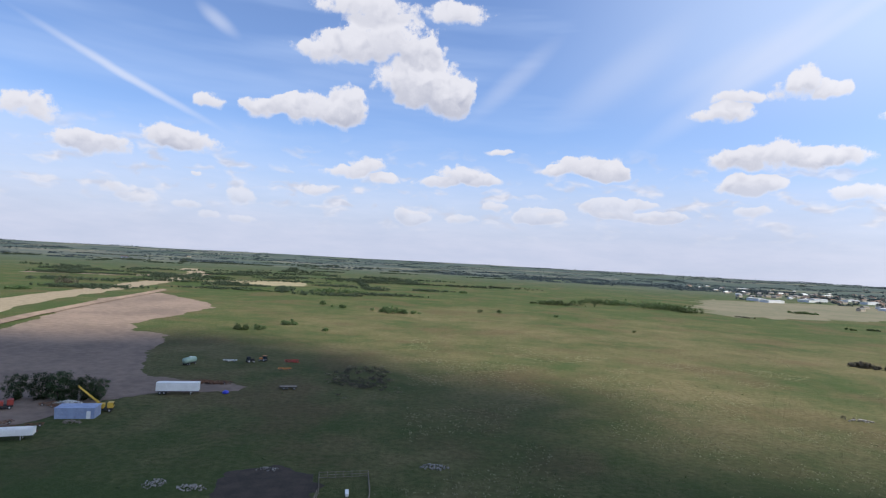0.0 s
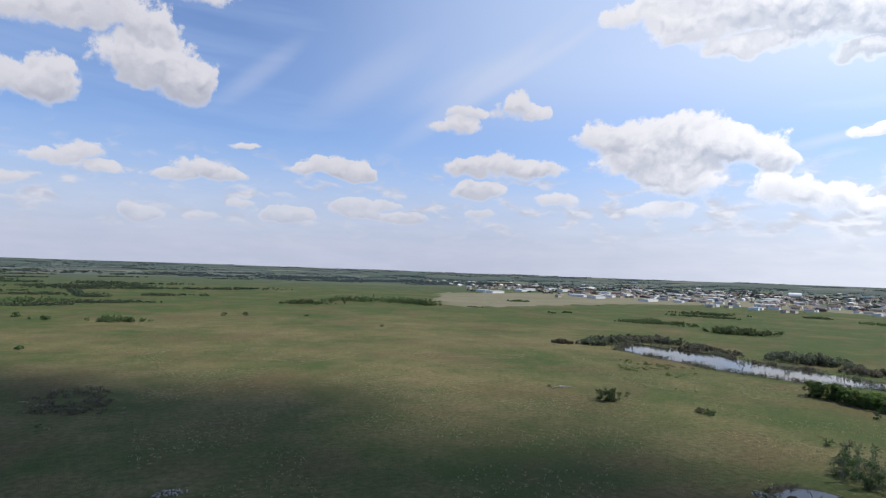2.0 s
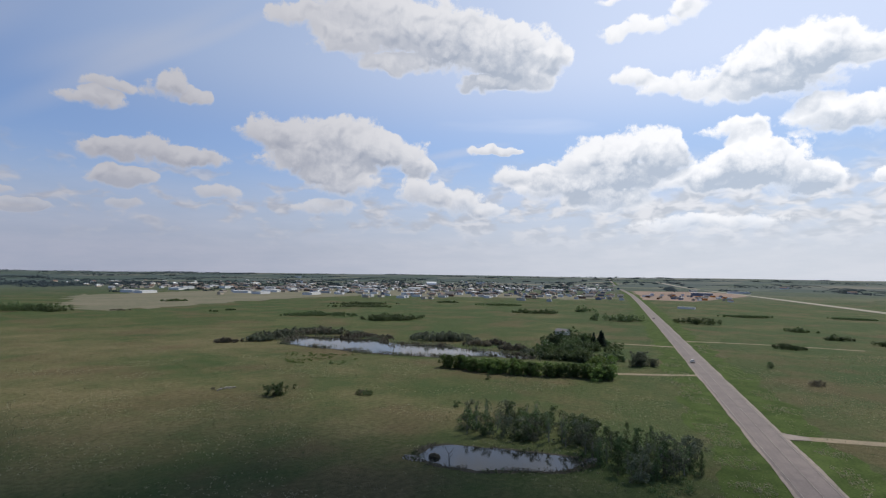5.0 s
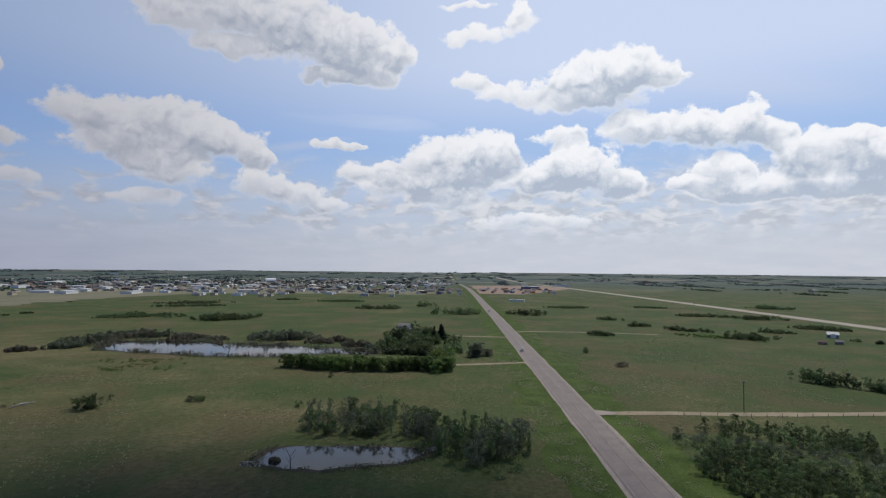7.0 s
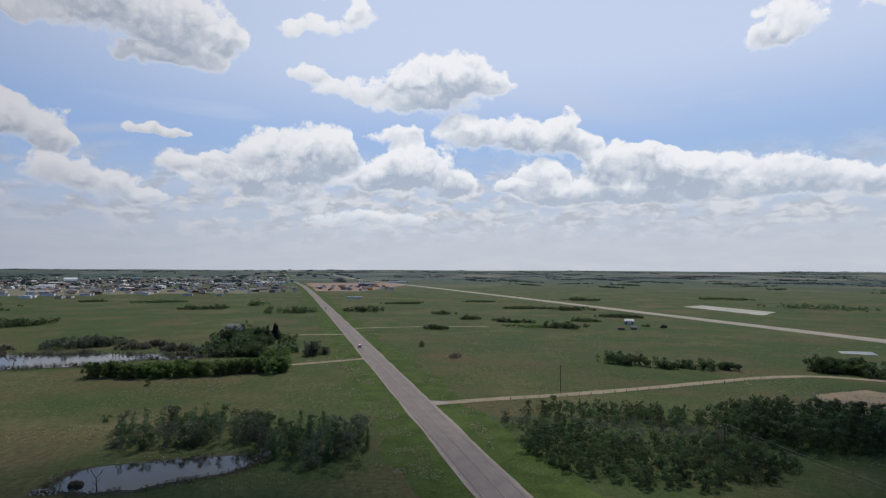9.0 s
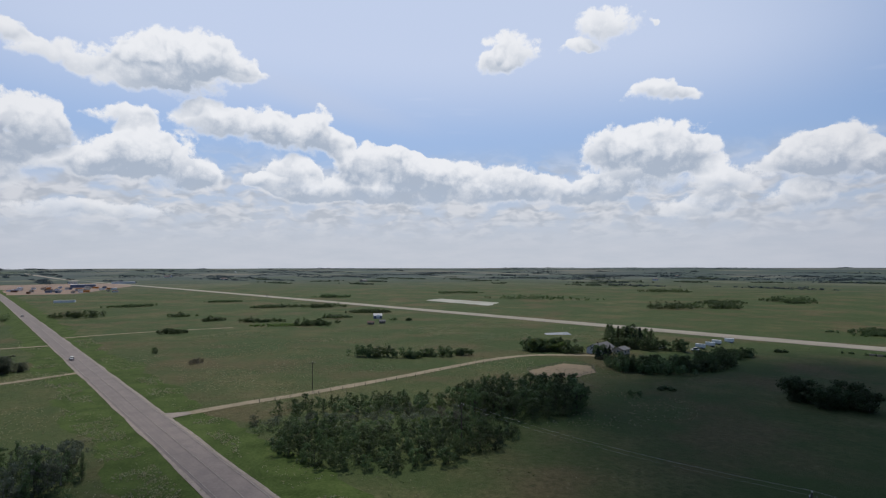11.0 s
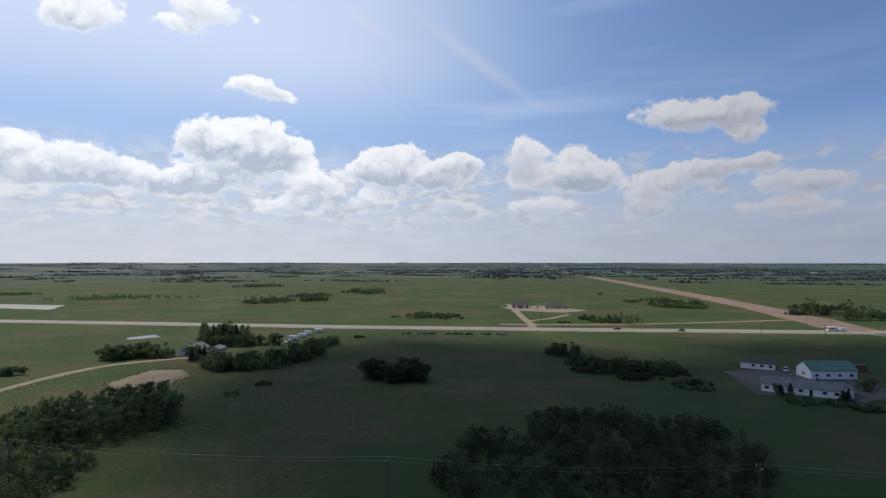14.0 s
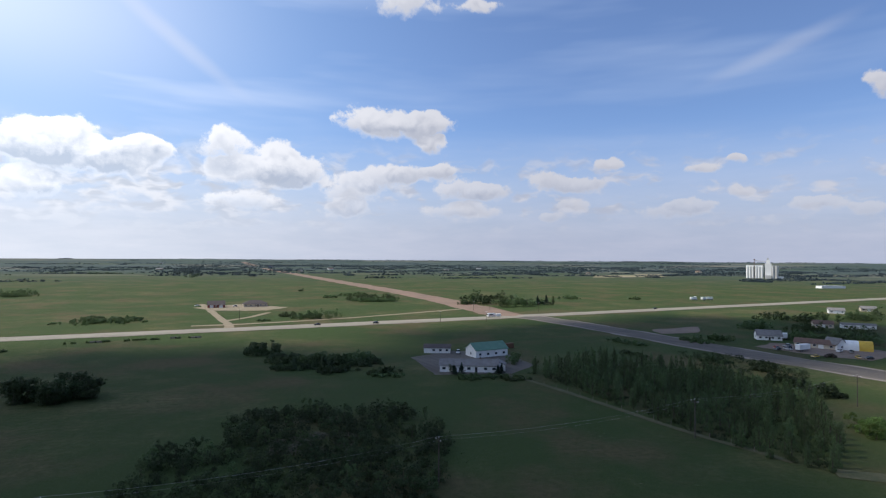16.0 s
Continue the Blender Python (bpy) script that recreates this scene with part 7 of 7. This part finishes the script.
def fence(label, points, gap=4.0, h=1.15, rails=2, thick=0.07):
    """Posts and rails along a line; each post is a part."""
    root = thing("fence", label, "fence", pose(points[0][0], points[0][1], 0))
    o = Vector((points[0][0], points[0][1], 0))
    line = resample([(x, y, 0) for x, y in points], gap)
    me = bpy.data.meshes.new("post")
    bm = bmesh.new()
    limb(bm, (0, 0, -0.2), (0, 0, h), thick, thick * 0.85, 6)
    bm.to_mesh(me)
    bm.free()
    me.materials.append(WOOD_GREY)
    for p in line:
        ob = new("post", me)
        ob.parent = root
        ob.matrix_basis = Matrix.Translation(p - o)
    for k in range(rails):
        z = h * (0.9 - 0.4 * k)
        for a, b in zip(line, line[1:]):
            bm = bmesh.new()
            rod(bm, a - o + Vector((0, 0, z)), b - o + Vector((0, 0, z)), 0.045, 4)
            part("rail", bm, WOOD_GREY, root)


fence("grey wooden rail fence round the corral", ((207, -138), (214, -164), (203, -171), (190, -162), (186, -147), (195, -134), (207, -138)), 3.0)
fence("row of weathered fence posts along the track", ((199, -24), (203, -45), (217, -89), (225, -110), (234, -140)), 5.0, 1.2, 0, 0.11)
fence("weathered wire fence posts by the meadow", ((186, -147), (172, -140), (160, -138)), 5.0, 1.2, 1)
fence("grey board pen fence in the grass", ((-22, 104), (-22, 111), (-23.6, 118.6), (-13.6, 121.1), (-12, 111.7), (-11.5, 104)), 1.6, 1.4, 3, 0.07)
fence("fence posts along the windbreak track", ((-46, -218), (-58, -196), (-72, -160), (-86, -126)), 6.0, 1.2, 0, 0.09)
feeder = thing("trough", "narrow white trough standing in the pen", "trough", pose(-16.4, 111.0, 0, 0, 0, 10))
box_part("basin", WHITE_PAINT, feeder, 0.7, 2.4, 0.5, 0, 0, 0.25, bevel=0.05)
for yy in (-0.9, 0.9):
    box_part("foot", WOOD_GREY, feeder, 0.6, 0.15, 0.26, 0, yy, 0)

# hay-coloured culverts and parked things by the farm and the side road
for k, (x, y, a, paint, label) in enumerate((
        (227, -241, 70, WHITE_PAINT, "white pickup parked at the farm"), (237, -245, 30, BLACK_CAR, "dark car parked at the farm"),
        (214, -252, 60, WHITE_PAINT, "white van parked among farm trees"), (-200, -271, 20, BLACK_CAR, "dark car parked by the side road"),
        (-205.6, -271, 100, STEEL, "grey car parked by the side road"), (-203, -276, 80, RED_PAINT, "red car parked by the side road"),
        (-228, -263, 30, WHITE_PAINT, "white car parked by the barn"), (-232, -260, 40, BLACK_CAR, "dark car parked by the barn"),
        (-225, -242, 10, BLACK_CAR, "dark car parked on bare ground"), (-222, -245, 60, YELLOW, "yellow car parked on bare ground"),
        (-31.8, -272, 80, WHITE_PAINT, "white van parked in the yard"), (-203, -249, 20, YELLOW, "small yellow car by an earth heap"),
        (183, -552, 40, WHITE_PAINT, "white truck parked at the workshop"), (146, -545, 10, WHITE_PAINT, "white van parked at the workshop"),
        (-210, -275, 60, BLACK_CAR, "dark pickup parked by a trailer"), (-213, -281, 10, STEEL, "grey pickup parked by a trailer"))):
    car(label, pose(x, y, 0.06, 0, 0, a), paint, tall=1.8 if "van" in label or "pickup" in label else 1.5)
for x, y, a in ((218.6, -262, 20), (221, -273, 25), (225.5, -284, 22), (227, -297, 22)):
    semi_trailer("pale camper trailer parked in a farm row", pose(x, y, 0, 0, 0, a) @ Matrix.Diagonal((0.7, 0.7, 0.7, 1)), 7.0, WHITE_PAINT)
for x, y in ((113, -334), (124, -333), (160, -318)):
    c_ = thing("culvert", "pale concrete culvert head under grass bank", "culvert", pose(x, y, 0, 0, 0, 20))
    box_part("head_wall", CONCRETE_ROAD, c_, 5.5, 0.4, 1.0)
    bm = bmesh.new()
    bmesh.ops.create_cone(bm, cap_ends=True, segments=14, radius1=0.4, radius2=0.4, depth=1.2, matrix=pose(0, 0, 0.5, 90))
    part("pipe", bm, DARK, c_)
container = thing("freight_container", "rusty red freight container behind the barn", "container", pose(-60, -286.5, 0, 0, 0, 25))
box_part("body", RUST, container, 6.1, 2.4, 2.6)
for k in range(10):
    box_part("rib", RUST, container, 0.2, 0.06, 2.4, -2.7 + k * 0.6, 1.22, 0.1)
box_part("door", RED_PAINT, container, 0.06, 2.2, 2.4, 3.08, 0, 0.1)

# ---- the town and the works yard ----
town_rnd = random.Random(31)
TOWN_KINDS = []
for k, (wall, roof) in enumerate(((WHITE_PAINT, ROOF_GREY), (SIDING_TAN, ROOF_BROWN), (SIDING_BLUE, ROOF_DARK), (WHITE_PAINT, ROOF_BROWN), (SIDING_TAN, ROOF_GREY))):
    root = thing("town_house", ("white house with a grey roof in town", "tan house with a brown roof in town", "slate blue house with a dark roof in town", "white house with a brown roof in town", "tan house with a grey roof in town")[k], "house", pose(0, 0, -600 - 20 * k), "houses of the town")
    bm = bmesh.new()
    gable_walls(bm, 13 + k, 8.5, 3.2 + 0.5 * (k % 3), 2.2)
    part("wall", bm, wall, root)
    bm = bmesh.new()
    gable_roof(bm, 13 + k, 8.5, 2.2, 0.5, 3.2 + 0.5 * (k % 3))
    part("roof", bm, roof, root)
    TOWN_KINDS.append(root)
done = 0
while done < 205:
    az, r = town_rnd.uniform(14.5, 52), town_rnd.triangular(1080, 2500, 1150)
    x, y = r * math.cos(radians(az)), r * math.sin(radians(az))
    if x < 930 and y < 1000 or y < 0.258 * x - 15:
        continue
    # streets run along the highway's line
    u, v = x * 0.968 + y * 0.25, -x * 0.25 + y * 0.968
    v = round(v / 42.0) * 42.0 + town_rnd.choice((-11, 11))
    x, y = u * 0.968 - v * 0.25, u * 0.25 + v * 0.968
    copy_thing(town_rnd.choice(TOWN_KINDS), pose(x, y, land_height(math.hypot(x, y)), 0, 0, 14.5 + town_rnd.choice((0, 90, 180)) + town_rnd.uniform(-3, 3)))
    done += 1
for k in range(52):
    az = 15 + 37 * k / 51 + town_rnd.uniform(-0.4, 0.4)
    r = 1000 + town_rnd.uniform(0, 330) + 260 * max(0, (az - 36) / 16) + (140 if az < 20 else 0)
    x, y = r * math.cos(radians(az)), r * math.sin(radians(az))
    wall, roof, label = town_rnd.choice(((WHITE_PAINT, STEEL, "white metal hall at the town edge"), (STEEL, ROOF_GREY, "grey metal hall at the town edge"), (SIDING_TAN, ROOF_GREY, "tan hall at the town edge"), (ROOF_BROWN, ROOF_DARK, "brown hall at the town edge"), (WHITE_PAINT, ROOF_GREY, "white low hall at the town edge")))
    flat_hall("hall", label, pose(x, y, 0, 0, 0, town_rnd.choice((14.5, 104.5)) + town_rnd.uniform(-6, 6)), town_rnd.uniform(9, 21), town_rnd.uniform(7, 12), town_rnd.uniform(3.2, 4.6), wall, roof, town_rnd.randint(2, 4))
dome = thing("arena", "white domed arena roof above the town", "arena", pose(1778, 1141, 0, 0, 0, 125))
bm = bmesh.new(); arched(bm, 36, 30, 15); part("roof", bm, WHITE_PAINT, dome)
box_part("base", SIDING_TAN, dome, 42, 34, 5)
for x, y, l, h in ((2320, 2400, 34, 8), (1712, 1764, 28, 7), (2250, 1180, 34, 8)):
    flat_hall("hall", "large white hall far beyond the town", pose(x, y, land_height(math.hypot(x, y)), 0, 0, 135), l, 24, h, WHITE_PAINT, STEEL)
flat_hall("hall", "grey-roofed hall in the works yard", pose(1500, 178, 0, 0, 0, 100), 48, 20, 7, SIDING_BLUE, STEEL)
flat_hall("hall", "long pale hall by the works yard", pose(1806, 118, 0, 0, 0, 100), 58, 16, 5, WHITE_PAINT, STEEL)
flat_hall("hall", "low pale shed in the meadow", pose(878, 126, 0, 0, 0, 92), 23, 12, 2.6, WHITE_PAINT, CROP_WHITE)
flat_hall("greenhouse", "long pale greenhouse on the plain", pose(-758, -890, 0, 0, 0, 0), 44, 14, 4, WHITE_PAINT, STEEL)
for k in range(46):
    x, y = town_rnd.uniform(1180, 1480), town_rnd.uniform(90, 290)
    if y > 0.25 * x - 50:
        continue
    kind = town_rnd.random()
    if kind < 0.5:
        copy_thing(town_rnd.choice(TOWN_KINDS), pose(x, y, 0, 0, 0, town_rnd.uniform(0, 180)) @ Matrix.Diagonal((0.6, 0.6, 0.8, 1)))
    else:
        t_ = thing("works_trailer", "white trailer parked in the works yard", "trailer", pose(x, y, 0.06, 0, 0, town_rnd.uniform(0, 180)), "trailers in the works yard")
        box_part("body", town_rnd.choice((WHITE_PAINT, WHITE_PAINT, RUST, BLUE_PAINT, ORANGE)), t_, 11, 3, 3.4, 0, 0, 0.4, bevel=0.1)
for x, y, turn in ((-354, -620, 10), (-366, -619, 30), (-375, -622, 5), (-361, -628, 60)):
    semi_trailer("white trailer in a far scrap row", pose(x, y, 0, 0, 0, turn), 8, WHITE_PAINT)
for k in range(26):
    az, r = town_rnd.uniform(-132, 128), town_rnd.uniform(1700, 3600)
    x, y = r * math.cos(radians(az)), r * math.sin(radians(az))
    copy_thing(town_rnd.choice(TOWN_KINDS), pose(x, y, land_height(r), 0, 0, town_rnd.uniform(0, 180)) @ Matrix.Diagonal((1.5, 1.5, 1.3, 1)))


def far_town(name, label, count, a0, a1, r0, r1, wall, roof, seed, big=0.0):
    """The crowd of far houses and sheds beyond telling apart: walls and gable roofs, in streets along the highway's line."""
    rnd = random.Random(seed)
    walls, wf, tops, tf = [], [], [], []
    done = 0
    while done < count:
        az, r = rnd.uniform(a0, a1), rnd.triangular(r0, r1, r0 + 0.3 * (r1 - r0))
        x, y = r * math.cos(radians(az)), r * math.sin(radians(az))
        u, v = x * 0.968 + y * 0.25, -x * 0.25 + y * 0.968
        v = round(v / 42.0) * 42.0 + rnd.choice((-12, 12))
        x, y = u * 0.968 - v * 0.25, u * 0.25 + v * 0.968
        if y < 0.258 * x + 12:
            continue
        m = pose(x, y, land_height(math.hypot(x, y)), 0, 0, 14.5 + rnd.choice((0, 90)) + rnd.uniform(-4, 4))
        l, w, h, k = rnd.uniform(5, 8), rnd.uniform(3.6, 5), rnd.uniform(3, 4.5), rnd.uniform(1.2, 2.2)
        if rnd.random() < big:
            l, w, h, k = l * 2.6, w * 2.4, h * 1.4, 0.8
        n = len(walls)
        walls += [m @ Vector((sx * l, sy * w, z)) for z in (0, h) for sx, sy in ((-1, -1), (1, -1), (1, 1), (-1, 1))]
        wf += [(n, n + 1, n + 5, n + 4), (n + 1, n + 2, n + 6, n + 5), (n + 2, n + 3, n + 7, n + 6), (n + 3, n, n + 4, n + 7)]
        n = len(tops)
        tops += [m @ Vector(p) for p in ((-l - 0.4, -w - 0.4, h), (l + 0.4, -w - 0.4, h), (l + 0.4, w + 0.4, h), (-l - 0.4, w + 0.4, h), (-l - 0.4, 0, h + k), (l + 0.4, 0, h + k))]
        tf += [(n, n + 1, n + 5, n + 4), (n + 2, n + 3, n + 4, n + 5), (n + 3, n, n + 4), (n + 1, n + 2, n + 5), (n + 3, n + 2, n + 1, n)]
        done += 1
    root = thing(name, label, "houses")
    root["kind"] = "stuff"
    mesh_ob("walls", walls, wf, wall, root)["kind"] = "stuff"
    mesh_ob("roofs", tops, tf, roof, root)["kind"] = "stuff"


far_town("far_houses", "crowd of tan houses with grey roofs across town", 210, 14.8, 62, 1150, 2700, SIDING_TAN, ROOF_GREY, 41)
far_town("far_houses", "crowd of tan houses with brown roofs across town", 120, 14.8, 60, 1200, 2700, SIDING_TAN, ROOF_BROWN, 42)
far_town("far_sheds", "pale steel halls and sheds along the town edge", 70, 15, 62, 1120, 2200, WHITE_PAINT, STEEL, 43, 0.55)
far_town("far_houses", "white-roofed houses scattered through the far town", 55, 15, 66, 1500, 3200, SIDING_TAN, WHITE_PAINT, 44, 0.3)
town_trees = []
while len(town_trees) < 520:
    a, r = radians(town_rnd.uniform(14.5, 62)), town_rnd.triangular(1250, 2900, 2100)
    x, y = r * math.cos(a), r * math.sin(a)
    if y > 0.258 * x + 20:
        town_trees.append(bluff_leaves("wood", x, y, town_rnd.uniform(20, 70), town_rnd.uniform(8, 20), town_rnd.uniform(5, 9), 14.5))
# town trees share the far leaf colour with its painted haze
tagged(leaf_mesh("town_trees", np.concatenate(town_trees), LEAF["far"]), "garden trees between the town's houses in haze-tinted green", "trees", "", "stuff")
# patterns kept under the plain for copying are taken away
for root in [r for kind in KINDS.values() for r, _, _ in kind] + TOWN_KINDS:
    for ob in (*root.children_recursive, root):
        bpy.data.objects.remove(ob)
